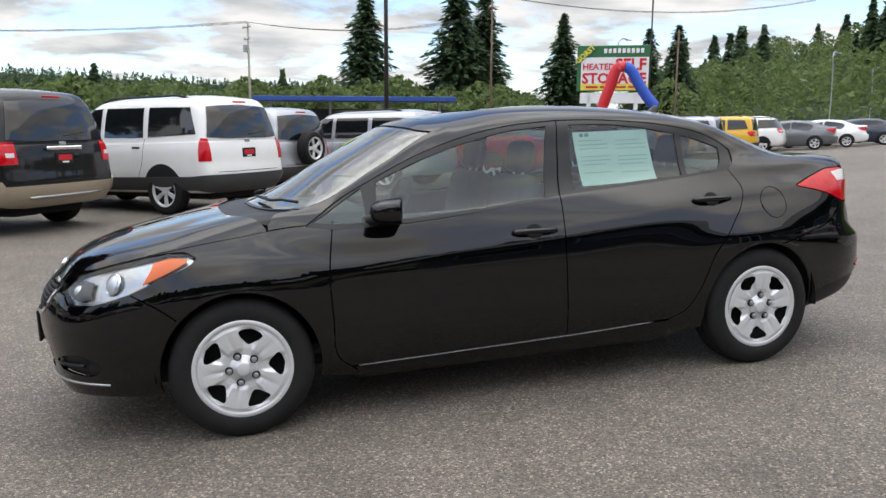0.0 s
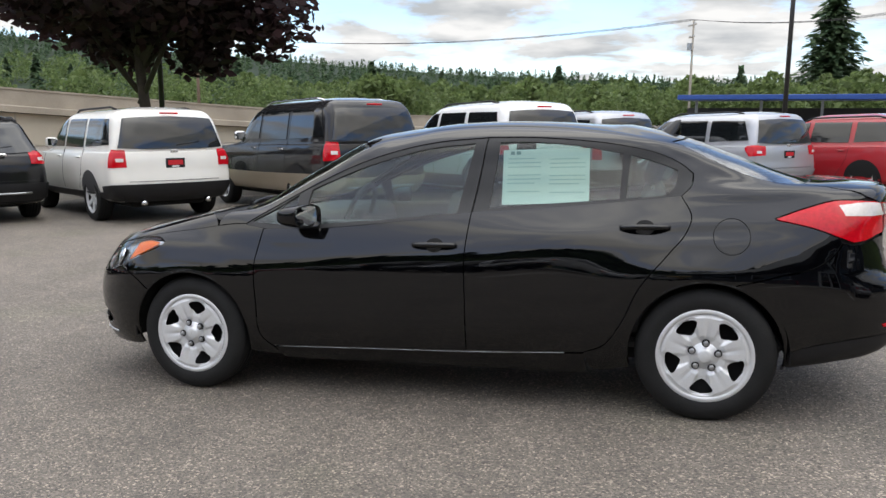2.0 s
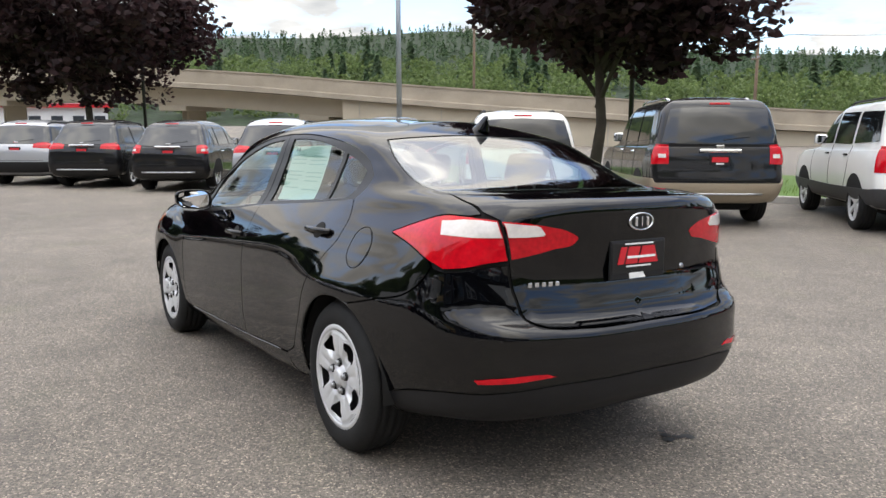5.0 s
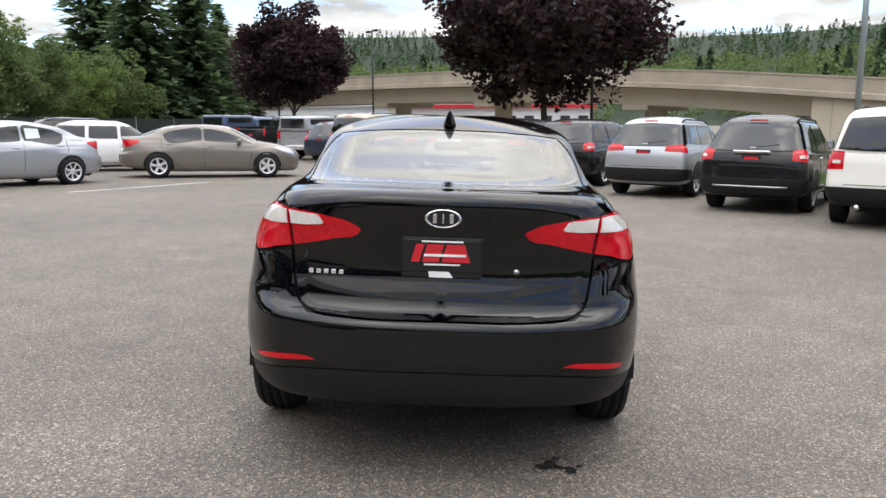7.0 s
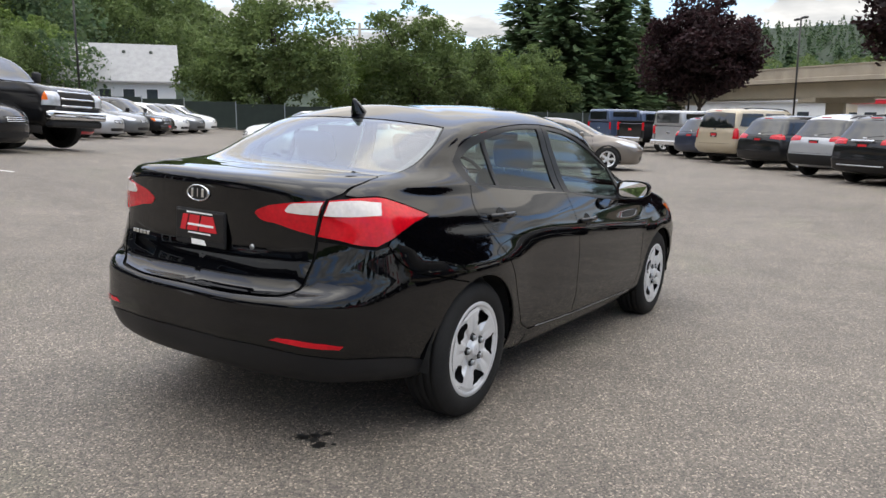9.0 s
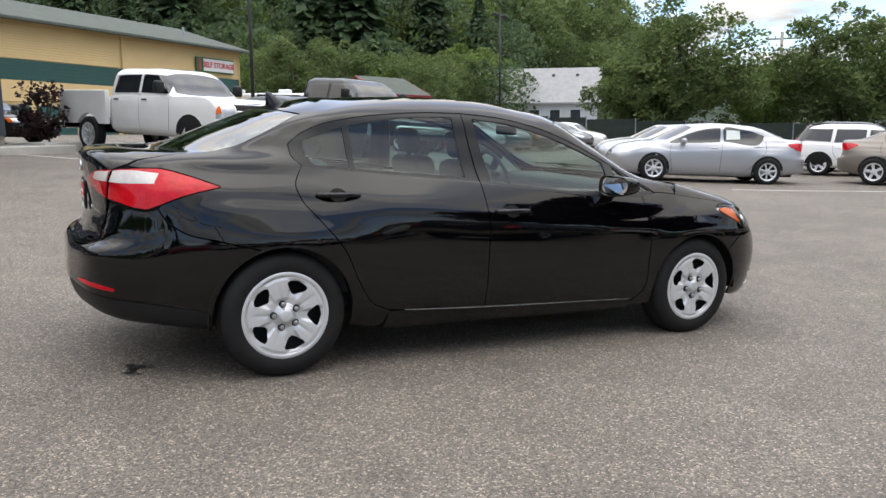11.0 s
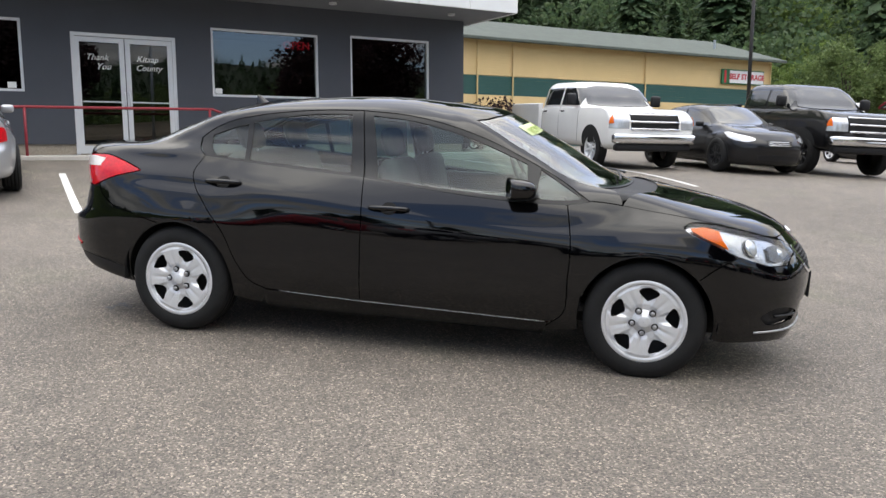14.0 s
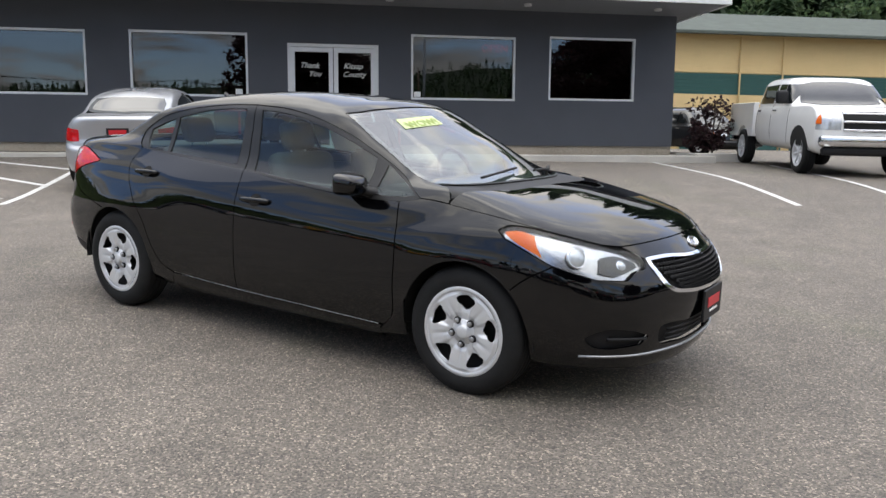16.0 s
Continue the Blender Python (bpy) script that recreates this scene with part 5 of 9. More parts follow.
MIRROR_SHEET = mat("mirror", (0.85, 0.86, 0.87), 0.02, 1.0, 0.02)
CHROME_BOWL = mat("lamp_reflector", (0.46, 0.47, 0.49), 0.20, 0.9, 0.2, 18, 60, 0.0012)
LAMP_GREY = mat("lamp_bezel_grey", (0.035, 0.036, 0.038), 0.35, 0.0, 0.3, 20, 60)
LENS_BALL = mat("projector_lens", (0.55, 0.58, 0.60), 0.06, 0.4, 0.1, coat=1.0)
PALE_INK = mat("pale_print", (0.52, 0.62, 0.59), 0.8)
HERO = build_hero()


# ---- other vehicles ----
def paint(name, color, metal=0.0):
    return mat(name, color, 0.38, metal, 0.06, 2.0, 250, coat=1.0, spec=0.35)


P_WHITE = paint("white_car_paint", (0.80, 0.80, 0.78))
P_PEARL = paint("pearl_white_car_paint", (0.77, 0.75, 0.69))
P_BLACK = mat("dark_car_paint", (0.006, 0.006, 0.007), 0.5, 0, 0.2, 3, 250, coat=1.0, spec=0.1)
P_SILVER = paint("silver_car_paint", (0.42, 0.43, 0.45), 0.6)
P_GREY = paint("grey_car_paint", (0.13, 0.135, 0.14), 0.4)
P_TAUPE = paint("taupe_car_paint", (0.20, 0.175, 0.15), 0.4)
P_TAN = paint("tan_car_paint", (0.40, 0.34, 0.25), 0.25)
P_RED = paint("red_car_paint", (0.36, 0.012, 0.02))
P_BLUE = paint("dark_blue_car_paint", (0.012, 0.018, 0.04))
P_STEELBLUE = paint("blue_truck_paint", (0.06, 0.09, 0.16), 0.3)
P_ORANGE = paint("orange_car_paint", (0.62, 0.20, 0.02))
P_YELLOW = paint("yellow_car_paint", (0.75, 0.42, 0.02))
P_GOLD = paint("gold_bumper_paint", (0.36, 0.30, 0.22), 0.3)
CLAD = mat("grey_cladding", (0.04, 0.04, 0.042), 0.6, 0, 0.2)
HEAD = mat("headlamp", (0.55, 0.57, 0.6), 0.12, 0.4, 0.2, 14, 40, coat=1.0)

SUV = [(.34, .28, -2.28, 2.30, .80), (.41, .35, -2.38, 2.40, .90), (.58, .52, -2.45, 2.45, .955), (.80, .72, -2.43, 2.45, .968), (.98, .88, -2.41, 2.40, .958),
       (1.08, .985, -2.39, 2.18, .935), (1.115, 1.06, -2.375, 1.42, .915), (1.15, 1.10, -2.375, 1.12, .905), (1.42, 1.40, -2.32, .78, .845), (1.65, 1.61, -2.235, .50, .775), (1.735, 1.70, -2.16, .36, .70), (1.78, 1.755, -1.98, .18, .50), (1.80, 1.775, -1.3, -.1, 0)]
WAGON = [(.28, .22, -2.18, 2.20, .76), (.33, .28, -2.28, 2.30, .86), (.48, .42, -2.36, 2.38, .90), (.70, .60, -2.36, 2.38, .915), (.90, .78, -2.34, 2.32, .90),
         (1.02, .90, -2.30, 2.05, .875), (1.06, .98, -2.27, 1.40, .855), (1.10, 1.03, -2.24, 1.10, .835), (1.35, 1.30, -2.05, .70, .74), (1.58, 1.54, -1.85, .35, .63), (1.655, 1.63, -1.6, .15, .50), (1.69, 1.67, -1.0, -.2, 0)]
CAB = [(.42, .36, -.95, 2.75, .82), (.50, .42, -1.0, 2.86, .92), (.70, .62, -1.02, 2.93, .975), (.92, .84, -1.02, 2.94, .985), (1.12, 1.03, -1.02, 2.90, .975),
       (1.22, 1.17, -1.01, 2.72, .95), (1.25, 1.22, -1.0, 1.70, .93), (1.29, 1.26, -.99, 1.40, .925), (1.56, 1.53, -.95, 1.05, .86), (1.76, 1.73, -.88, .78, .79), (1.835, 1.81, -.76, .62, .70), (1.865, 1.85, -.6, .4, .45), (1.88, 1.86, -.3, .2, 0)]


def rings_of(table, L, W, H, base, square=False):
    """Body rings from heights and plan sizes, scaled to length, width and height."""
    l0, w0, h0 = base
    out = []
    for zr, zf, xr, xf, w in table:
        xr, xf, w, zr, zf = xr * L / l0, xf * L / l0, w * W / w0, zr * H / h0, zf * H / h0
        n = xf - xr
        c = min(0.45, 0.16 * n)
        xs = [xr, xr + .012, xr + .05, xr + .22 * c, xr + .9 * c] + list(np.linspace(xr + .2 * n, xf - .2 * n, 5)) + [xf - 1.05 * c, xf - .55 * c, xf - .2 * c, xf - .05 * c, xf]
        ys = [0, .40 * w, .74 * w, .925 * w, .99 * w, w, w, w, w, w, .995 * w, .95 * w, .78 * w, .40 * w, 0]
        if square:
            xs[10:14] = [xf - .75 * c, xf - .30 * c, xf - .09 * c, xf - .02 * c]
            ys[10:14] = [w, .985 * w, .90 * w, .45 * w]
        if w == 0:
            xs = list(np.linspace(xr, xf, 15))
        out.append([(x, y, zr + (zf - zr) * (x - xr) / max(n, 1e-6)) for x, y in zip(xs, ys)])
    return out


WHEELS = {}


def wheel_set(r, style):
    """Meshes of a tyre and rim, shared by all wheels of that size."""
    key = (round(r, 2), style)
    if key in WHEELS:
        return WHEELS[key]
    rim = r * 0.66
    dark = style == "black"
    tyre = tyre_mesh(r, rim - 0.006, 0.23)
    barrel = bm_mesh("rim_barrel", lathe([(rim, 0.10), (rim - .012, 0.105), (rim - .02, .09), (rim - .03, .02), (.03, .01)], 32), True)
    items = [("tyre", tyre, RUBBER), ("rim_barrel", barrel, PLASTIC if style != "steel" else SILVER)]
    n = {"five": 5, "six": 6, "multi": 9, "black": 8, "cover": 7, "steel": 8}[style]
    bm = bmesh.new()
    for k in range(n):
        a = 2 * math.pi * k / n
        w0, w1 = (.036, .05) if n < 7 else (.022, .032)
        b2 = box(rim - .045, .03, w0 + w1, ((rim - .045) / 2 + .03, .088, 0), .012, 2)
        for v in b2.verts:
            s = v.co.x / rim
            v.co.z *= .55 + .5 * s
            v.co.y -= .018 * (1 - s)
        bmesh.ops.rotate(b2, cent=(0, 0, 0), matrix=Matrix.Rotation(a, 3, "Y"), verts=b2.verts)
        join(bm, b2)
    join(bm, lathe([(.075, .06), (.07, .09), (.04, .097), (.001, .098)], 20))
    join(bm, lathe([(rim - .03, .085), (rim - .008, .1), (rim + .008, .108), (rim + .002, .115), (rim - .02, .104), (rim - .03, .095)], 40))
    items.append(("spoke_face", bm_mesh("spoke_face", bm, False), PLASTIC if dark else SILVER))
    WHEELS[key] = items
    return items


def add_wheels(car, wb, track, r, style, shift=0.0):
    items = wheel_set(r, style)
    for sx in (1, -1):
        for s in (1, -1):
            wheel_parts(car, (sx * wb / 2 + shift, s * track, r), s, {"list": items, "turn": 0.4 * sx + s})


def dealer_plate(parent, x, z, facing=-1):
    p = part("licence_plate", box(.014, .31, .155, (x + facing * .008, 0, z), .005), PLASTIC, parent, "black dealer plate with red lettering")
    put("red_mark", bm_mesh("red_mark", box(.004, .24, .075, (x + facing * .016, 0, z + .01), .002)), RED_SIGN, p)
    put("white_print", bm_mesh("white_print", box(.004, .11, .022, (x + facing * .0165, 0, z - .05), .001)), WHITE, p)


def arch_panels(net, car, wb, r, m, shift=0.0, z=None):
    for sx in (1, -1):
        cx, cz = sx * wb / 2 + shift, r
        for s in (1, -1):
            # flat dark disc on the flank stands in for the shaded wheel well
            put("wheel_well_patch", panel_mesh(net, [("s", [(cx + (r + .055) * math.cos(a), max(.3 if z is None else z, cz + (r + .055) * math.sin(a))) for a in np.linspace(-.35, math.pi + .35, 26)])],
                                         "wheel_well_patch", step=.2, grid=.12, gap=0, lift=.004, depth=.004, side=s), m, car)


def panel_part(net, name, segs, m, parent, label="", **k):
    k.setdefault("step", .07)
    k.setdefault("grid", .10)
    k.setdefault("gap", 0)
    k.setdefault("lift", .010)
    k.setdefault("depth", .006)
    return put(name, panel_mesh(net, segs, name, **k), m, parent, label)


def seam(net, car, pts, s):
    """A door gap."""
    P = [net.at([net.uv("s", *p)]) for p in curve2(pts, .12)]
    put("door_gap", bm_mesh("door_gap", tube([(p[0][0], s * (p[0][1] + .0005), p[0][2]) for p, n in P], .0045, 5), True), DARK, car)


def quad(view, a0, b0, a1, b1, sk=0.0):
    return [(view, [(a0, b0), (a0 + sk, b1)]), (view, [(a1 + sk, b1), (a1, b0)])]


def suv(m, color, label, L=4.9, W=1.95, H=1.8, wb=2.9, r=.37, wheel="five", lower=None, lower_z=.62, tail="vertical", rails=True, trim=None, body="suv", spare=False, tint=None, handle=None,
        plate=True, category="suv", name="suv", group="vehicles parked on the lot", exhaust=False, front=False, white_top=False):
    """An estate-bodied vehicle: five doors, two window rows behind the front one."""
    table, base = (SUV, (4.9, 1.936, 1.8)) if body == "suv" else (WAGON, (4.74, 1.83, 1.69))
    net = Net(rings_of(table, L, W, H, base), 6, 5)
    car = thing(name, m, label, category, group)
    fz, fx, fw = H / base[2], L / base[0], W / base[1]
    put("body", sheet_mesh(net, "body"), color, car)
    belt, top = (1.17, 1.62) if body == "suv" else (1.10, 1.52)
    b0, t0 = belt * fz, top * fz
    glass = tint or DARK_GLASS
    tail_x = table[3][2] * fx
    for s in (1, -1):
        fr = (.92 if body == "suv" else .88) * fx
        panel_part(net, "front_window", [("s", [(fr, b0 - .01), (fr - .30, t0 - .07), (fr - .38, t0)]), ("s", [(-.02 * fx, t0), (-.02 * fx, b0)])], glass, car, side=s)
        panel_part(net, "rear_window_side", [("s", [(-.12 * fx, b0), (-.12 * fx, t0)]), ("s", [(-.98 * fx, t0), (-1.02 * fx, b0)])], glass, car, side=s)
        panel_part(net, "quarter_window", [("s", [(-1.13 * fx, b0 + .01), (-1.10 * fx, t0)]), ("s", [(tail_x + .48, t0 - .01), (tail_x + .30, b0 + .05)])], glass, car, side=s)
        seam(net, car, [(.98 * fx, b0 - .03), (1.0 * fx, .75 * fz), (.93 * fx, .38 * fz)], s)
        seam(net, car, [(-.07 * fx, b0 - .02), (-.07 * fx, .38 * fz)], s)
        seam(net, car, [(-1.06 * fx, b0 - .02), (-1.02 * fx, .75 * fz), (-.80 * fx, .42 * fz)], s)
        for hx in (.12, -.90):
            y = net.at([net.uv("s", hx * fx, b0 - .16)])[0][0][1]
            part("door_handle", box(.17, .035, .03, (hx * fx, s * (y + .012), b0 - .16), .012), handle or color, car)
        my = net.at([net.uv("s", .86 * fx, b0)])[0][0][1]
        mir = part("side_mirror", box(.12, .20, .17, (.80 * fx, s * (my + .12), b0 + .06), .045, 2), trim or color, car, smooth=True)
        put("mirror_glass", bm_mesh("mirror_glass", box(.005, .16, .13, (.80 * fx - .061, s * (my + .12), b0 + .06), .002)), MIRROR_SHEET, mir)
        if rails:
            zs = [(x * fx, net.at([net.uv("t", x * fx, .60 * fw)])[0][0][2]) for x in np.linspace(.25, -1.75, 9)]
            part("roof_rail", tube([(x, s * .60 * fw, z + (.045 if 0 < k < 8 else .0)) for k, (x, z) in enumerate(zs)], .018, 8), trim or PLASTIC, car, smooth=True)
        # tail lamps
        if tail == "vertical":
            segs = [("r", [(.72 * fw, .88 * fz), (.72 * fw, 1.14 * fz)]), ("s", [(tail_x + .22, 1.15 * fz), (tail_x + .20, .87 * fz)])]
        elif tail == "tall":
            segs = [("r", [(.80 * fw, .82 * fz), (.80 * fw, 1.15 * fz)]), ("s", [(tail_x + .22, 1.16 * fz), (tail_x + .20, .82 * fz)])]
        elif tail == "wide":
            segs = [("r", [(.45 * fw, .98 * fz), (.45 * fw, 1.10 * fz)]), ("s", [(tail_x + .28, 1.13 * fz), (tail_x + .24, .95 * fz)])]
        else:
            segs = [("r", [(.66 * fw, .92 * fz), (.64 * fw, 1.10 * fz)]), ("s", [(tail_x + .22, 1.12 * fz), (tail_x + .34, 1.08 * fz), (tail_x + .22, .90 * fz)])]
        lamp = panel_part(net, "taillight", segs, RED_LENS, car, "red tail light", side=s, bulge=.012, lift=.008, depth=.02, step=.05, grid=.08)
        if tail in ("vertical", "low"):
            put("clear_section", panel_mesh(net, [("r", [(.76 * fw, .96 * fz), (.76 * fw, 1.01 * fz)]), ("r", [(.86 * fw, 1.01 * fz), (.86 * fw, .96 * fz)])], "clear_section", side=s, step=.05, grid=.1, lift=.022, depth=.004, gap=0), CLEAR_LENS, lamp)
        if lower is not None:
            zl = lower_z * fz
            panel_part(net, "side_cladding", [("s", [(2.25 * fx, zl - .04), (0, zl - .05), (tail_x + .12, zl)]), ("s", [(tail_x + .12, .40 * fz), (0, .36 * fz), (2.2 * fx, .33 * fz)])], lower, car, side=s, lift=.018, depth=.02, grid=.08)
        if exhaust:
            part("exhaust_tip", cyl(.04, .10, (tail_x + .04, s * .52, .33 * fz), "x", n=14), CHROME, car, smooth=True)
    put("rear_glass", panel_mesh(net, [("r", [(0, b0 - .02), (.42 * fw, b0 - .02), (.81 * fw, b0)]), ("r", [(.68 * fw, t0 - .0), (.4 * fw, t0 + .02), (0, t0 + .03)])], "rear_glass", step=.07, grid=.09, gap=0, lift=.012, depth=.014, mirror=True), glass, car, "dark rear window")
    put("windshield", panel_mesh(net, [("f", [(0, 1.13 * fz if body == "suv" else 1.05 * fz), (.6 * fw, 1.14 * fz if body == "suv" else 1.06 * fz)]), ("f", [(.56 * fw, t0 - .02), (.3 * fw, t0 + .02), (0, t0 + .03)])], "windshield", step=.07, grid=.09, gap=0, lift=.012, depth=.014, mirror=True), glass, car)
    zt = net.at([net.uv("r", 0, t0 + .05)])[0][0]
    bm = box(.24, 1.24 * fw, .045, (zt[0] + .09, 0, t0 + .085), .018, 2)
    for v in bm.verts:
        v.co.z -= .10 * (abs(v.co.y) / (.62 * fw)) ** 3
        v.co.x += .05 * (abs(v.co.y) / (.62 * fw)) ** 2
    part("roof_spoiler", bm, color, car, smooth=True)
    bz = .62 * fz
    put("rear_bumper", panel_mesh(net, [("r", [(0, bz), (.6 * fw, bz)]), ("s", [(tail_x + .10, bz), (tail_x + .42, bz - .03)]), ("s", [(tail_x + .45, .42 * fz)]), ("r", [(.6 * fw, .36 * fz), (0, .36 * fz)])], "rear_bumper", step=.07, grid=.14, gap=0, lift=.028, depth=.04, mirror=True), lower or color, car)
    put("tailgate_gap", bm_mesh("tailgate_gap", tube([(net.at([net.uv("r", abs(y), bz + .04)])[0][0][0] - .001, y, bz + .04) for y in np.linspace(-.7 * fw, .7 * fw, 9)], .005, 5)), DARK, car)
    xg = net.at([net.uv("r", 0, .98 * fz)])[0][0][0]
    if trim is CHROME or handle is CHROME:
        part("tailgate_trim", box(.03, .62, .05, (xg - .012, 0, 1.06 * fz), .012), CHROME, car)
    part("badge", box(.012, .12, .05, (net.at([net.uv("r", 0, 1.11 * fz)])[0][0][0] - .006, 0, 1.115 * fz), .012, 2), CHROME, car)
    if handle is CHROME:
        part("bumper_strip", tube([(net.at([net.uv("r", abs(y), .47 * fz)])[0][0][0] - .035, y, .47 * fz) for y in np.linspace(-.62 * fw, .62 * fw, 9)], .018, 6), BRUSHED, car, "bright bumper strip", smooth=True)
    if plate:
        dealer_plate(car, xg, .93 * fz)
    part("rear_wiper", tube([(net.at([net.uv("r", .05, b0 + .04)])[0][0][0] - .015, -.05, b0 + .04), (net.at([net.uv("r", .4, b0 + .09)])[0][0][0] - .015, -.42 * fw, b0 + .09)], .009, 6), PLASTIC, car, smooth=True)
    part("brake_light", box(.02, .30, .028, (zt[0] - .035, 0, t0 + .085), .006), RED_LENS, car)
    arch_panels(net, car, wb, r, CLAD if lower is PLASTIC else DARK)
    part("underbody", box(L * .86, W * .62, .24, (0, 0, .36), .05), DARK, car)
    if spare:
        t = new("spare_wheel")
        t.parent = car
        t.matrix_basis = Matrix.Translation((tail_x - .13, 0.05, .98 * fz)) @ Matrix.Rotation(radians(90), 4, "Z")
        for nm, me, mm in wheel_set(.34, "five"):
            put(nm, me, mm, t)
    if front:
        front_end(net, car, color, L, fw, fz, 2.45 * fx)
    add_wheels(car, wb, W / 2 - .13, r, wheel)
    return car


def front_end(net, car, color, L, fw, fz, nose, lamp=(.60, .68, .88, .80), grille=(.42, .55, .82), chrome=True):
    y0, z0, y1, z1 = lamp
    for s in (1, -1):
        h = panel_part(net, "headlight", [("f", [(y0 * fw - .08, z0 * fz), (y0 * fw - .06, z1 * fz)]), ("f", [(y1 * fw, z1 * fz), (y1 * fw, z0 * fz)])], HEAD, car, "clear headlight", side=s, lift=.006, bulge=.01, grid=.08)
        put("turn_signal", panel_mesh(net, [("f", [(y1 * fw - .06, z0 * fz), (y1 * fw - .06, z1 * fz)]), ("f", [(y1 * fw, z1 * fz), (y1 * fw, z0 * fz)])], "turn_signal", side=s, step=.06, grid=.1, lift=.02, depth=.004, gap=0), AMBER, h)
    g, z0, z1 = grille
    put("grille", panel_mesh(net, [("f", [(0, z1 * fz), (g * fw, z1 * fz)]), ("f", [(g * fw * .92, z0 * fz), (0, z0 * fz)])], "grille", step=.07, grid=.09, gap=0, lift=.012, depth=.014, mirror=True), DARK, car)
    for k in range(4):
        z = (z0 + (z1 - z0) * (k + .5) / 4) * fz
        part("grille_bar", tube([(net.at([net.uv("f", abs(y), z)])[0][0][0] + .01, y, z) for y in np.linspace(-g * fw, g * fw, 7)], .012, 6), CHROME if chrome else PLASTIC, car, smooth=True)
    x = net.at([net.uv("f", 0, .45 * fz)])[0][0][0]
    part("front_bumper", box(.10, 1.5 * fw, .16, (x - .03, 0, .42 * fz), .05, 3), color, car, smooth=True)
    dealer_plate(car, x + .02, .44 * fz, 1)


def sedan(m, color, label, L=4.85, W=1.84, H=1.48, wb=2.77, r=.33, wheel="five", front=False, tail="wide", group="vehicles parked on the lot", plate=True, sheet=False, name="sedan", chrome_grille=True):
    """A four-door saloon."""
    fx, fw, fz = L / 4.56, W / 1.776, H / 1.435
    net = Net([[(x * fx, y * fw, z * fz) for x, y, z in row] for row in sedan_rings()], 4, 3)
    car = thing(name, m, label, "car", group)
    put("body", sheet_mesh(net, "body"), color, car)
    F = lambda pts: [(x * fx, z * fz) for x, z in pts]
    Y = lambda pts: [(y * fw, z * fz) for y, z in pts]
    for s in (1, -1):
        panel_part(net, "front_window", [("s", F([(.95, .94), (.66, 1.085), (.34, 1.215), (0, 1.292), (-.22, 1.312)])), ("s", F([(-.20, .99), (.3, .95), (.95, .93)]))], DARK_GLASS, car, side=s)
        panel_part(net, "rear_window_side", [("s", F([(-.29, 1.0), (-.31, 1.315), (-.65, 1.305), (-.97, 1.25)])), ("s", F([(-1.21, 1.16), (-1.18, 1.06), (-.29, 1.0)]))], DARK_GLASS, car, side=s)
        seam(net, car, F([(.91, .885), (.94, .70), (.87, .27)]), s)
        seam(net, car, F([(-.25, .97), (-.22, .55), (-.215, .29)]), s)
        seam(net, car, F([(-1.24, 1.03), (-1.25, .85), (-1.05, .55), (-.80, .31)]), s)
        for hx, hz in ((-.07, .84), (-1.05, .90)):
            y = net.at([net.uv("s", hx * fx, hz * fz)])[0][0][1]
            part("door_handle", box(.17, .03, .026, (hx * fx, s * (y + .01), hz * fz), .01), color, car)
        my = net.at([net.uv("s", .70 * fx, .95 * fz)])[0][0][1]
        part("side_mirror", box(.12, .19, .13, (.64 * fx, s * (my + .11), .985 * fz), .045, 2), color, car, smooth=True)
        if tail == "wide":
            segs = [("r", Y([(.40, .84), (.40, .99)])), ("s", F([(-1.97, 1.01), (-1.75, .97), (-1.95, .84)]))]
        else:
            segs = [("r", Y([(.52, .74), (.52, .90)])), ("s", F([(-2.0, .92), (-1.92, .90), (-1.95, .74)]))]
        panel_part(net, "taillight", segs, RED_LENS, car, "red tail light", side=s, bulge=.012, lift=.006, depth=.012, grid=.08)
        panel_part(net, "headlight", [("s", F([(1.51, .825), (1.65, .835), (1.80, .805)])), ("f", Y([(.58, .765), (.46, .715)])), ("f", Y([(.48, .685), (.60, .645)])), ("s", F([(1.90, .665), (1.70, .73)]))], HEAD, car, "clear headlight", side=s, bulge=.008, lift=.004, grid=.08)
    put("windshield", panel_mesh(net, [("t", F([(1.23, 0), (1.19, .22), (1.10, .50), (1.03, .62)])), ("t", F([(.70, .585), (.42, .52)])), ("t", F([(.47, .34), (.51, 0)]))], "windshield", step=.07, grid=.14, gap=0, lift=.004, depth=.005, mirror=True), DARK_GLASS, car, "dark windshield")
    put("rear_glass", panel_mesh(net, [("t", F([(-1.85, 0), (-1.82, .3), (-1.74, .54)])), ("t", F([(-1.42, .54), (-1.25, .49)])), ("t", F([(-1.29, .25), (-1.30, 0)]))], "rear_glass", step=.07, grid=.14, gap=0, lift=.004, depth=.005, mirror=True), DARK_GLASS, car, "dark rear window")
    x = net.at([net.uv("r", 0, .86 * fz)])[0][0][0]
    if plate:
        dealer_plate(car, x, .85 * fz)
    x = net.at([net.uv("f", 0, .47 * fz)])[0][0][0]
    put("grille", panel_mesh(net, [("f", Y([(0, .69), (.28, .68)])), ("f", Y([(.26, .58), (0, .56)]))], "grille", step=.06, grid=.12, gap=0, lift=.004, depth=.005, mirror=True), DARK, car)
    for z in (.59, .625, .66):
        part("grille_bar", tube([(net.at([net.uv("f", abs(y), z * fz)])[0][0][0] + .008, y, z * fz) for y in np.linspace(-.25 * fw, .25 * fw, 7)], .009, 6), CHROME if chrome_grille else PLASTIC, car, smooth=True)
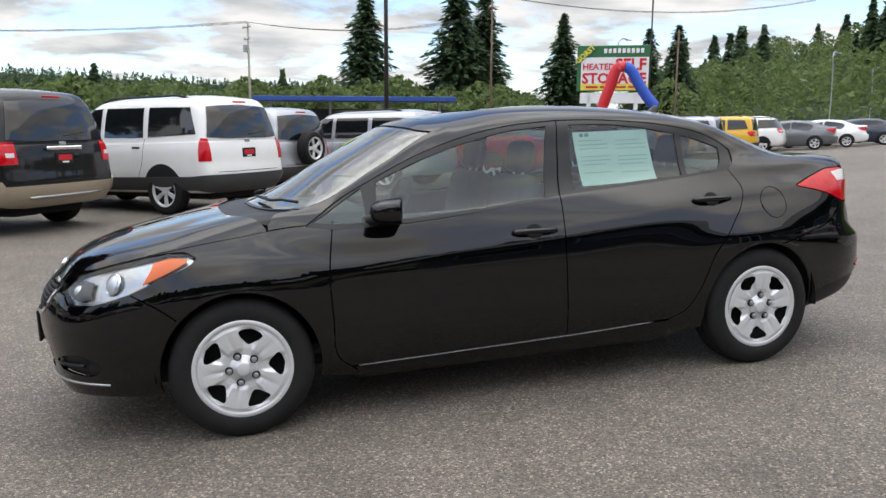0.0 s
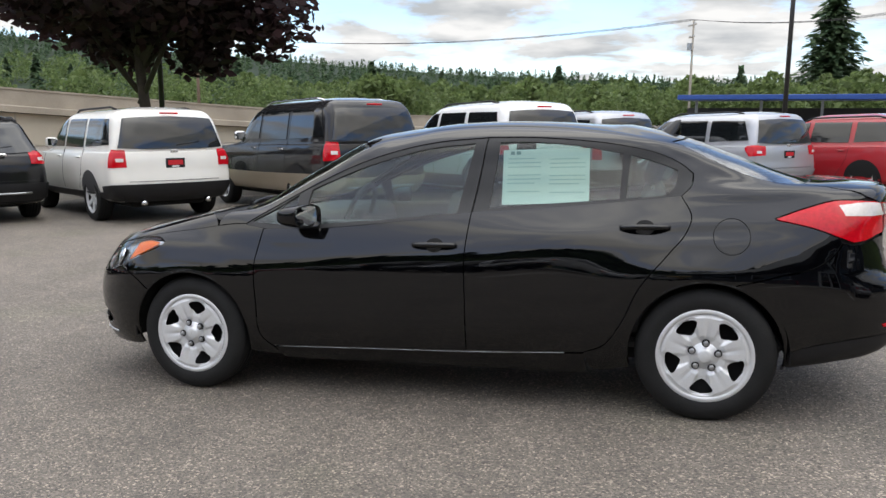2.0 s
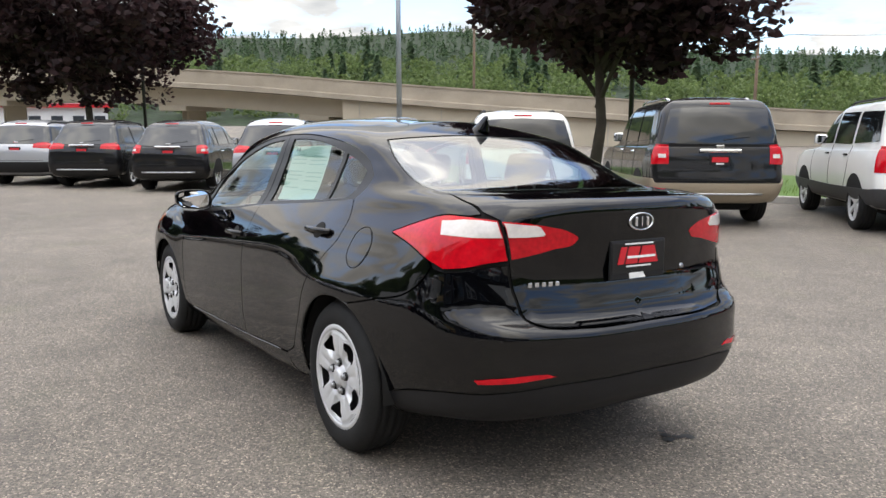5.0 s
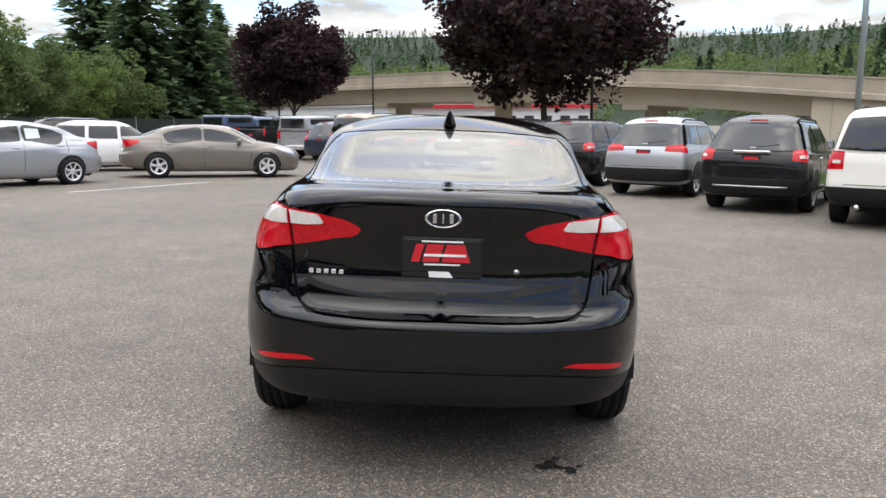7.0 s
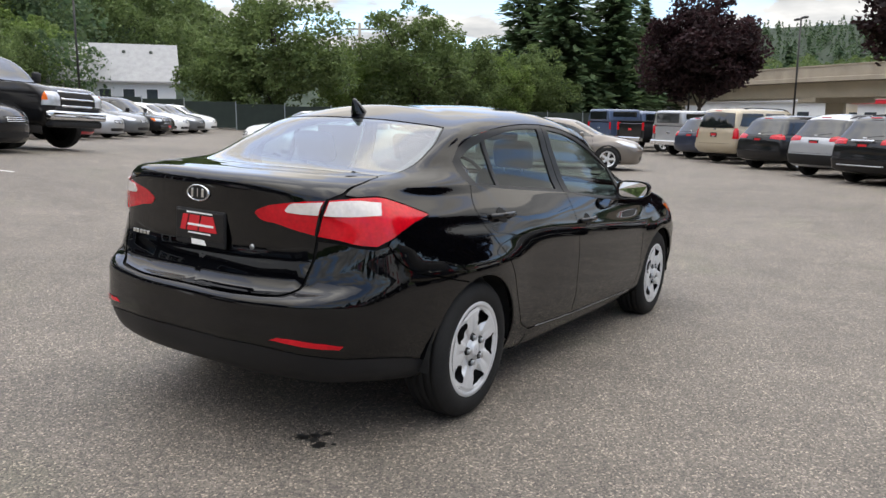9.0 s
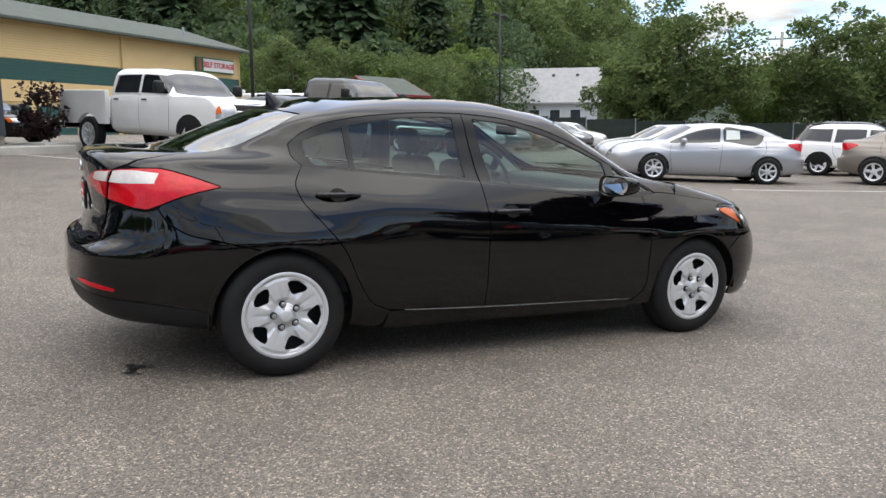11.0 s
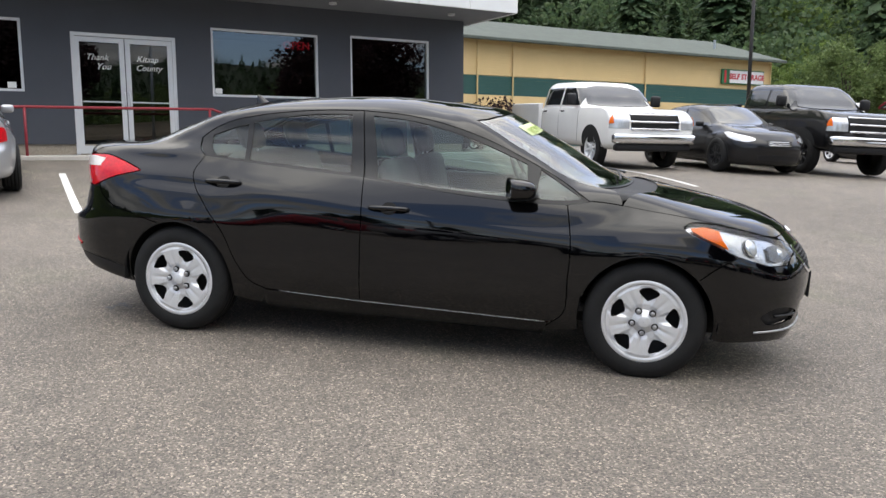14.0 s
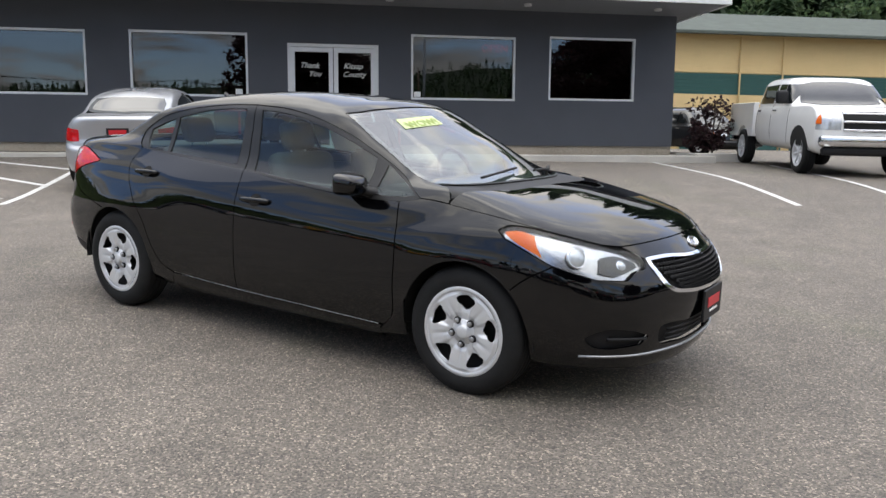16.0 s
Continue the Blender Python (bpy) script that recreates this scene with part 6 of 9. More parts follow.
    put("lower_grille", panel_mesh(net, [("f", Y([(0, .40), (.45, .39)])), ("f", Y([(.42, .29), (0, .28)]))], "lower_grille", step=.06, grid=.12, gap=0, lift=.004, depth=.005, mirror=True), PLASTIC, car)
    arch_panels(net, car, wb, r, DARK, z=.22)
    part("underbody", box(L * .86, W * .66, .16, (0, 0, .28), .04), DARK, car)
    if sheet:
        for s in (1, -1):
            panel_part(net, "window_sheet", [("s", F([(-.34, 1.04), (-.35, 1.27)])), ("s", F([(-.66, 1.26), (-.66, 1.06)]))], PAPER, car, "printed price sheet", side=s, lift=.012)
    add_wheels(car, wb, W / 2 - .115, r, wheel)
    return car


def pickup(m, color, label, L=5.85, W=2.0, H=1.9, wb=3.65, r=.40, wheel="six", canopy=None, bumper=None, wheel_lift=0.0, name="pickup_truck", tail_badge=False):
    """A crew-cab pickup with an open or covered bed."""
    base = (5.85, 1.97, 1.88)
    fx, fw, fz = L / base[0], W / base[1], H / base[2]
    net = Net([[(x, y, z + wheel_lift) for x, y, z in row] for row in rings_of(CAB, L, W, H, base, True)], 5, 5)
    car = thing(name, m, label, "pickup truck", "vehicles parked on the lot")
    put("cab", sheet_mesh(net, "cab"), color, car)
    up = wheel_lift
    b0, t0 = 1.31 * fz + up, 1.70 * fz + up
    for s in (1, -1):
        panel_part(net, "front_window", [("s", [(1.22 * fx, b0 - .02), (.98 * fx, t0 - .06), (.88 * fx, t0)]), ("s", [(.28 * fx, t0), (.28 * fx, b0)])], DARK_GLASS, car, side=s)
        panel_part(net, "rear_window_side", [("s", [(.18 * fx, b0), (.18 * fx, t0)]), ("s", [(-.66 * fx, t0 - .01), (-.72 * fx, b0)])], DARK_GLASS, car, side=s)
        seam(net, car, [(1.26 * fx, b0 - .05), (1.28 * fx, .75 * fz + up), (1.22 * fx, .5 * fz + up)], s)
        seam(net, car, [(.23 * fx, b0 - .02), (.23 * fx, .5 * fz + up)], s)
        seam(net, car, [(-.80 * fx, b0 - .05), (-.80 * fx, .5 * fz + up)], s)
        for hx in (.42, -.60):
            y = net.at([net.uv("s", hx * fx, b0 - .15)])[0][0][1]
            part("door_handle", box(.18, .035, .035, (hx * fx, s * (y + .012), b0 - .15), .012), color if color is P_BLACK else PLASTIC, car)
        my = net.at([net.uv("s", 1.1 * fx, b0)])[0][0][1]
        part("side_mirror", box(.13, .24, .26, (1.08 * fx, s * (my + .15), b0 + .12), .05, 2), PLASTIC, car, smooth=True)
        # bed side with its wheel opening
        x0, x1, z0, z1 = -1.03 * fx, -2.90 * fx, .60 * fz + up, 1.33 * fz + up
        ax = -wb / 2 + .10 * fx
        o = [(x0, z0), (x0, z1), (x1, z1), (x1, z0)] + [(ax + (r + .08) * math.cos(a), max(z0, r + (r + .08) * math.sin(a))) for a in np.linspace(math.pi, 0, 15)]
        bm = slab(o, s * .86 * fw, s * .965 * fw, "y")
        part("bed_side", bm, color, car)
        part("bed_rail", box(1.87 * fx, .12, .04, ((x0 + x1) / 2, s * .90 * fw, z1 + .012), .012), PLASTIC if color is not P_WHITE else color, car)
        part("taillight", box(.10, .16, .36, (x1 + .045, s * .885 * fw, z1 - .22), .02, 2), RED_LENS, car, "red tail light")
    put("windshield", panel_mesh(net, [("f", [(0, 1.28 * fz + up), (.5 * fw, 1.285 * fz + up), (.76 * fw, 1.31 * fz + up)]), ("f", [(.66 * fw, t0 - .02), (.4 * fw, t0 + .03), (0, t0 + .05)])], "windshield", step=.07, grid=.09, gap=0, lift=.012, depth=.014, mirror=True), DARK_GLASS, car, "dark windshield")
    put("back_glass", panel_mesh(net, [("r", [(0, b0 + .04), (.62 * fw, b0 + .04)]), ("r", [(.56 * fw, t0 - .02), (0, t0)])], "back_glass", step=.07, grid=.09, gap=0, lift=.012, depth=.014, mirror=True), DARK_GLASS, car)
    part("tailgate", box(.09, 1.62 * fw, .66 * fz, (-2.86 * fx, 0, .92 * fz + up), .02), color, car)
    part("tailgate_badge", box(.02, .22, .10, (-2.91 * fx, 0, .98 * fz + up), .03, 2), RED_SIGN if tail_badge else CHROME, car)
    part("bed_floor", box(1.85 * fx, 1.66 * fw, .06, (-1.95 * fx, 0, .72 * fz + up), .01), PLASTIC, car)
    part("rear_bumper", box(.22, 1.80 * fw, .20, (-2.98 * fx, 0, .56 * fz + up), .04, 2), bumper or CHROME, car)
    part("front_bumper", box(.20, 1.90 * fw, .21, (2.92 * fx, 0, .60 * fz + up), .06, 3), bumper or CHROME, car, smooth=True)
    part("bumper_valance", box(.18, 1.75 * fw, .16, (2.86 * fx, 0, .42 * fz + up), .05, 2), PLASTIC, car)
    for s in (1, -1):
        h = panel_part(net, "headlight", [("f", [(.60 * fw, .80 * fz + up), (.60 * fw, 1.08 * fz + up)]), ("s", [(2.80 * fx, 1.08 * fz + up), (2.78 * fx, .80 * fz + up)])], HEAD, car, "clear headlight", side=s, lift=.008, bulge=.012, grid=.08)
        put("turn_signal", panel_mesh(net, [("f", [(.91 * fw, .90 * fz + up), (.91 * fw, 1.06 * fz + up)]), ("s", [(2.80 * fx, 1.06 * fz + up), (2.79 * fx, .90 * fz + up)])], "turn_signal", side=s, step=.06, grid=.1, lift=.024, depth=.004, gap=0), AMBER, h)
    put("grille", panel_mesh(net, [("f", [(0, 1.12 * fz + up), (.56 * fw, 1.11 * fz + up)]), ("f", [(.55 * fw, .78 * fz + up), (0, .77 * fz + up)])], "grille", step=.07, grid=.09, gap=0, lift=.012, depth=.014, mirror=True), DARK, car)
    for z in (.80, .945, 1.09):
        part("grille_bar", tube([(net.at([net.uv("f", abs(y), z * fz + up)])[0][0][0] + .015, y, z * fz + up) for y in np.linspace(-.56 * fw, .56 * fw, 9)], .024, 8), CHROME, car, smooth=True)
    arch_panels(net, car, wb, r + .03, DARK, z=.40, shift=.10 * fx)
    part("underbody", box(L * .9, W * .5, .30, (0, 0, .55 + up), .05), DARK, car)
    if canopy is not None:
        bm = box(1.95 * fx, 1.86 * fw, .62, (-1.98 * fx, 0, 1.60 * fz + up), .10, 3)
        for v in bm.verts:
            v.co.y *= 1 - .16 * max(0, (v.co.z - 1.3 * fz - up) / .6)
        cp = part("canopy", bm, canopy, car, "moulded bed canopy", smooth=True)
        for s in (1, -1):
            put("canopy_window", bm_mesh("canopy_window", box(1.45, .02, .30, (-1.98 * fx, s * .86 * fw, 1.64 * fz + up), .008)), DARK_GLASS, cp)
        put("canopy_glass", bm_mesh("canopy_glass", box(.02, 1.35, .40, (-2.955 * fx, 0, 1.60 * fz + up), .008)), DARK_GLASS, cp)
    add_wheels(car, wb, W / 2 - .13, r, wheel, .10 * fx)
    return car


def at_rear(x, y, heading, half):
    """Stands a vehicle whose tail is at x, y."""
    return stand(x + half * math.cos(radians(heading)), y + half * math.sin(radians(heading)), heading)


def at_nose(x, y, heading, half):
    return stand(x - half * math.cos(radians(heading)), y - half * math.sin(radians(heading)), heading)


def park():
    # the row whose tails face the lot
    suv(at_rear(3.3, -7.65, -36, 2.62), P_BLACK, "black full-size suv with tan lower cladding and bumper", 5.24, 2.0, 1.96, 3.02, .40, "six", P_GOLD, .68, "vertical", True, CHROME, handle=CHROME)
    suv(at_rear(6.25, -6.30, -33, 2.5), P_PEARL, "white suv with black lower bumper and twin exhausts", 5.0, 2.0, 1.80, 2.86, .38, "six", PLASTIC, .50, "vertical", True, exhaust=True)
    suv(at_rear(8.75, -5.1, -33, 2.39), P_BLACK, "black suv with chrome tailgate trim and silver skid plate", 4.77, 1.84, 1.70, 2.86, .36, "five", PLASTIC, .46, "low", True, handle=CHROME, body="wagon")
    suv(at_rear(11.8, -3.95, -33, 2.35), P_SILVER, "silver suv with wide red tail lights", 4.70, 1.85, 1.70, 2.86, .36, "five", PLASTIC, .44, "wide", True, body="wagon")
    suv(at_rear(14.7, -2.5, -33, 2.39), P_BLACK, "black suv with round-cornered tail lights", 4.77, 1.84, 1.68, 2.86, .36, "five", None, .46, "low", False, handle=CHROME, body="wagon")
    suv(at_rear(17.0, -1.0, -33, 2.35), P_BLACK, "black suv with chrome bumper edge", 4.70, 1.85, 1.70, 2.86, .36, "five", None, .46, "wide", True, handle=CHROME, body="wagon")
    suv(at_rear(18.9, .3, -33, 2.35), P_SILVER, "pale silver suv with wide red tail lights", 4.70, 1.85, 1.70, 2.86, .36, "five", PLASTIC, .44, "wide", True, body="wagon")
    suv(at_rear(21.5, 2.2, -33, 2.25), P_BLACK, "black crossover with slim tail lights", 4.5, 1.84, 1.66, 2.7, .35, "multi", None, .46, "wide", False, body="wagon")
    suv(at_rear(24.0, 4.1, -33, 2.6), P_TAN, "tan full-size suv with tall tail lights", 5.2, 2.0, 1.92, 2.95, .39, "six", None, .6, "tall", True)
    suv(at_rear(26.1, 5.5, -33, 2.25), P_BLUE, "dark crossover between larger vehicles", 4.5, 1.84, 1.62, 2.7, .35, "five", None, .46, "low", False, body="wagon")
    pickup(at_rear(28.3, 7.0, -33, 2.9), P_SILVER, "silver pickup truck with a matching bed canopy", 5.6, 1.95, 1.80, 3.5, .38, "five", P_SILVER)
    pickup(at_rear(31.2, 9.5, -33, 2.9), P_BLACK, "black pickup truck with a red tailgate badge", 5.85, 2.0, 1.92, 3.65, .40, "six", None, tail_badge=True)
    pickup(at_rear(33.8, 12.0, -33, 2.9), P_STEELBLUE, "steel blue pickup truck with a bed cover", 5.85, 2.0, 1.90, 3.65, .40, "six", P_STEELBLUE)
    # on towards the sign
    suv(at_rear(.75, -9.2, -45, 2.55), P_WHITE, "white suv with dark grey bumper and roof rails", 5.1, 1.94, 1.93, 3.03, .39, "six", CLAD, .60, "tall", True, handle=PLASTIC)
    suv(at_rear(-.55, -12.0, -45, 2.2), P_SILVER, "silver boxy suv with a spare wheel on the tailgate", 4.4, 1.82, 1.80, 2.65, .37, "five", CLAD, .60, "tall", True, spare=True)
    suv(at_rear(-3.6, -12.6, -45, 2.4), P_SILVER, "silver suv with chrome window trim", 4.82, 1.94, 1.76, 2.91, .38, "five", None, .5, "low", True, body="suv")
    suv(at_rear(-6.5, -13.6, -45, 2.44), P_RED, "red crossover with roof rails", 4.89, 1.83, 1.72, 2.89, .36, "five", None, .5, "wide", True, body="wagon")
    suv(at_rear(-9.6, -15.0, -45, 2.4), P_BLACK, "black three-row suv with chrome window line", 4.78, 1.89, 1.69, 2.78, .37, "multi", None, .5, "wide", True, body="wagon", trim=CHROME)
    suv(at_rear(-11.8, -17.2, -45, 2.3), P_BLUE, "dark blue suv with chrome window line", 4.62, 1.86, 1.68, 2.7, .36, "five", None, .5, "wide", True, body="wagon")
    suv(at_rear(-14.6, -19.1, -45, 2.26), P_ORANGE, "orange compact crossover with silver wheels", 4.52, 1.84, 1.68, 2.69, .35, "five", PLASTIC, .42, "low", True, body="wagon")
    suv(at_rear(-17.1, -21.0, -45, 2.2), P_SILVER, "silver boxy compact suv with rails", 4.41, 1.76, 1.66, 2.64, .35, "five", None, .5, "tall", True)
    suv(at_rear(-20.9, -23.9, -45, 2.1), P_YELLOW, "yellow boxy compact suv with black trim", 4.23, 1.80, 1.69, 2.57, .35, "black", PLASTIC, .46, "low", True)
    suv(at_rear(-25.6, -27.8, -45, 2.3), P_WHITE, "white compact crossover parked tail out", 4.6, 1.82, 1.70, 2.66, .35, "five", None, .5, "low", True, body="wagon")
    sedan(at_rear(-28.8, -28.0, -42, 2.35), P_GREY, "dark grey saloon beside white cars", wheel="five")
    sedan(at_rear(-32.0, -29.3, -42, 2.35), P_WHITE, "white saloon beside dark saloons", wheel="five")
    sedan(at_rear(-35.4, -30.2, -42, 2.35), P_BLUE, "dark blue saloon near the street", wheel="five")
    sedan(at_rear(-40.0, -31.2, -42, 2.35), P_BLACK, "black saloon at the far end", wheel="five")
    # across the lot
    sedan(stand(12.75, 10.55, 150), P_SILVER, "silver saloon with a price sheet in its rear window", 4.87, 1.84, 1.48, 2.77, .33, "cover", sheet=True)
    sedan(stand(14.3, 13.1, 150), P_SILVER, "pale saloon beside a silver one", 4.8, 1.84, 1.46, 2.75, .33, "five")
    sedan(stand(15.9, 15.2, 150), P_WHITE, "white saloon in a row of saloons", 4.8, 1.84, 1.46, 2.75, .33, "five")
    sedan(stand(17.2, 6.9, -70), P_TAUPE, "taupe saloon with five-spoke wheels", 4.87, 1.79, 1.45, 2.85, .33, "five")
    suv(stand(19.6, 10.6, -60), P_WHITE, "white hatchback behind a taupe saloon", 4.3, 1.78, 1.52, 2.6, .33, "five", None, .5, "low", False, body="wagon")
    suv(stand(22.0, 12.4, -50), P_BLACK, "black estate behind other cars", 4.7, 1.84, 1.62, 2.7, .35, "five", None, .5, "low", True, body="wagon")
    # noses towards the lot, from the shop to the house
    N = lambda k, dx=0, dy=0: (2.3 + 2.41 * k + dx, 15.6 + 1.61 * k + dy)
    pickup(at_nose(1.80, 12.55, -61, 2.95), P_WHITE, "white crew-cab pickup truck with a chrome bumper", 5.95, 2.03, 1.93, 3.75, .41, "steel", wheel_lift=.04)
    sedan(at_nose(4.4, 12.7, -65, 2.5), P_BLACK, "black saloon with a large chrome grille and black wheels", 5.0, 1.88, 1.49, 3.05, .37, "black")
    pickup(at_nose(6.4, 13.9, -68, 2.9), P_BLACK, "lifted black pickup truck with black wheels", 5.85, 2.03, 1.93, 3.6, .46, "black", wheel_lift=.16)
    sedan(at_nose(*N(3, .7, .5), -66, 2.3), P_BLACK, "black compact saloon beside a truck", 4.6, 1.80, 1.46, 2.7, .33, "five")
    sedan(at_nose(*N(4, .5, .4), -66, 2.3), P_RED, "red saloon in a row", 4.7, 1.80, 1.46, 2.7, .33, "five", chrome_grille=False)
    sedan(at_nose(*N(5, .5, .4), -66, 2.4), P_SILVER, "silver grey saloon in a row", 4.85, 1.84, 1.48, 2.8, .33, "five")
    sedan(at_nose(*N(6, .5, .4), -66, 2.4), P_GREY, "grey saloon in a row", 4.85, 1.84, 1.48, 2.8, .33, "five")
    suv(at_nose(*N(7, .5, .4), -66, 2.3), P_BLACK, "black crossover with bright wheels", 4.7, 1.86, 1.62, 2.75, .36, "five", None, .5, "low", False, body="wagon", front=True)
    sedan(at_nose(*N(8, .5, .4), -66, 2.3), P_WHITE, "white saloon in a row", 4.7, 1.80, 1.46, 2.7, .33, "five")
    sedan(at_nose(*N(9, .5, .4), -66, 2.3), P_GREY, "grey saloon towards the row's end", 4.7, 1.80, 1.46, 2.7, .33, "five")
    sedan(at_nose(*N(10, .2, .1), -62, 2.3), P_WHITE, "white saloon at the row's end", 4.6, 1.80, 1.46, 2.65, .33, "five")
    # by the shop
    sedan(at_rear(-6.85, 2.9, 133, 2.6), P_SILVER, "silver saloon with a sloping rear window, parked by the shop", 5.1, 1.86, 1.46, 2.76, .33, "five", tail="low")
    suv(at_nose(-2.3, 20.6, -40, 2.3), P_BLACK, "dark hatchback beside the shop's corner", 4.4, 1.80, 1.50, 2.65, .33, "five", None, .5, "low", False, body="wagon", front=True)
    # a second row behind the saloons
    for k, (c, nm) in enumerate(((P_BLACK, "black"), (P_SILVER, "silver"), (P_BLUE, "dark blue"), (P_WHITE, "white"), (P_GREY, "grey"))):
        x, y = N(4 + k * 1.3, -1.5, 9.5)
        suv(stand(x, y, -66), c, nm + " car in the row by the fence", 4.6, 1.82, 1.58, 2.7, .34, "five", None, .5, "low", False, body="wagon", front=True)


park()


# ---- the shop, the street and the country round the lot ----
CONCRETE = mat("concrete", (0.36, 0.31, 0.245), 0.85, 0, 0.3, 0.6, 30, 0.003)
CREAM_WALL = mat("cream_concrete", (0.52, 0.46, 0.36), 0.85, 0, 0.16, 0.5, 25, 0.003)
KERB = mat("kerb_concrete", (0.45, 0.43, 0.39), 0.85, 0, 0.2, 2, 60, 0.003)
SLATE_WALL = mat("slate_grey_wall_paint", (0.060, 0.066, 0.080), 0.75, 0, 0.10, 1.2, 120, 0.001)
ALU = mat("white_aluminium", (0.66, 0.67, 0.68), 0.4, 0.2, 0.06)
SHOP_GLASS = glass_mat("shop_glass", (0.20, 0.22, 0.23), 0.0, 1.8)
# the unlit room's dimness is put into this near-black colour
SHOP_DIM = mat("dim_shop_room", (0.018, 0.018, 0.02), 0.9, 0, 0.4, 1.5, 9)
FASCIA = mat("white_fascia", (0.74, 0.75, 0.75), 0.6, 0, 0.06)
SOFFIT = mat("grey_soffit", (0.16, 0.165, 0.18), 0.7)
RAIL_RED = mat("red_rail_paint", (0.24, 0.015, 0.025), 0.45, 0, 0.15)
SIDING = mat("yellow_siding", (0.72, 0.53, 0.26), 0.75, 0, 0.08, 0.7, 30)
GREEN_BAND = mat("green_siding", (0.022, 0.085, 0.075), 0.7, 0, 0.08)
SHINGLE = mat("grey_green_shingle", (0.085, 0.10, 0.085), 0.9, 0, 0.25, 1.5, 14, 0.01)
SHINGLE_PALE = mat("pale_grey_shingle", (0.33, 0.33, 0.33), 0.9, 0, 0.2, 1.5, 14, 0.01)
POLE_DARK = mat("dark_bronze_pole", (0.03, 0.028, 0.027), 0.5, 0.3, 0.15)
POLE_STEEL = mat("galvanised_pole", (0.36, 0.39, 0.42), 0.45, 0.6, 0.1)
TIMBER = mat("weathered_timber", (0.17, 0.12, 0.085), 0.9, 0, 0.25, 3, 40, 0.004)
PALE_TIMBER = mat("pale_timber", (0.36, 0.33, 0.28), 0.9, 0, 0.2, 3, 40, 0.004)
BARK = mat("tree_bark", (0.055, 0.042, 0.034), 0.95, 0, 0.35, 4, 40, 0.01)
GRASS = mat("lawn_grass", (0.085, 0.15, 0.03), 0.95, 0, 0.35, 0.8, 40, 0.02)
SIGN_GREEN = mat("sign_green", (0.02, 0.13, 0.045), 0.5)
SIGN_YELLOW = mat("sign_yellow", (0.72, 0.62, 0.08), 0.5)
FENCE = mat("dark_green_fence_mesh", (0.02, 0.03, 0.024), 0.9, 0, 0.3, 2, 60)
WINDOW_BLUE = mat("far_window", (0.04, 0.05, 0.06), 0.1, 0, 0.3)


def leaf_mat(name, a, b, spread=0.35):
    m = bpy.data.materials.new(name)
    m.use_nodes = True
    nt = m.node_tree
    p = nt.nodes["Principled BSDF"]
    N, L = nt.nodes.new, nt.links.new
    g, r = N("ShaderNodeNewGeometry"), N("ShaderNodeValToRGB")
    r.color_ramp.elements[0].color, r.color_ramp.elements[1].color = (*a, 1), (*b, 1)
    L(g.outputs["Random Per Island"], r.inputs[0])
    co, n = N("ShaderNodeTexCoord"), N("ShaderNodeTexNoise")
    n.inputs["Scale"].default_value, n.inputs["Detail"].default_value = 0.45, 3
    L(co.outputs["Object"], n.inputs["Vector"])
    mr = N("ShaderNodeMapRange")
    mr.inputs["From Min"].default_value, mr.inputs["From Max"].default_value = 0.3, 0.7
    mr.inputs["To Min"].default_value, mr.inputs["To Max"].default_value = 1 - spread, 1 + spread
    L(n.outputs["Fac"], mr.inputs[0])
    v = N("ShaderNodeVectorMath")
    v.operation = "SCALE"
    L(r.outputs[0], v.inputs[0])
    L(mr.outputs[0], v.inputs["Scale"])
    L(v.outputs[0], p.inputs["Base Color"])
    p.inputs["Roughness"].default_value = 0.6
    p.inputs["Specular IOR Level"].default_value = 0.25
    # thin leaves let light through
    tl, mx = N("ShaderNodeBsdfTranslucent"), N("ShaderNodeMixShader")
    mx.inputs[0].default_value = 0.4
    v2 = N("ShaderNodeVectorMath")
    v2.operation, v2.inputs["Scale"].default_value = "SCALE", 1.5
    L(v.outputs[0], v2.inputs[0])
    L(v2.outputs[0], tl.inputs["Color"])
    L(p.outputs[0], mx.inputs[1])
    L(tl.outputs[0], mx.inputs[2])
    L(mx.outputs[0], nt.nodes["Material Output"].inputs["Surface"])
    return m


LEAF_GREEN = leaf_mat("green_leaves", (0.072, 0.108, 0.036), (0.14, 0.185, 0.068))
LEAF_BRIGHT = leaf_mat("bright_green_leaves", (0.085, 0.135, 0.032), (0.165, 0.22, 0.066))
LEAF_PURPLE = leaf_mat("purple_maple_leaves", (0.018, 0.010, 0.012), (0.052, 0.026, 0.028))
LEAF_FIR = leaf_mat("fir_needles", (0.042, 0.080, 0.042), (0.085, 0.125, 0.060))
LEAF_PINE = leaf_mat("pine_needles", (0.050, 0.088, 0.044), (0.095, 0.135, 0.060))
HILL_WOOD = leaf_mat("hill_forest_floor", (0.020, 0.040, 0.018), (0.030, 0.055, 0.022), 0.5)


def quads_mesh(name, C, A, B):
    """Small four-sided leaves at centres C with half-axes A and B."""
    n = len(C)
    V = np.empty((n, 4, 3))
    V[:, 0], V[:, 1], V[:, 2], V[:, 3] = C - A, C - B * 0.8, C + A, C + B * 0.8
    me = bpy.data.meshes.new(name)
    me.vertices.add(4 * n)
    me.vertices.foreach_set("co", V.reshape(-1))
    me.loops.add(4 * n)
    me.loops.foreach_set("vertex_index", np.arange(4 * n, dtype=np.int32))
    me.polygons.add(n)
    me.polygons.foreach_set("loop_start", np.arange(0, 4 * n, 4, dtype=np.int32))
    me.polygons.foreach_set("loop_total", np.full(n, 4, dtype=np.int32))
    me.update(calc_edges=True)
    return me


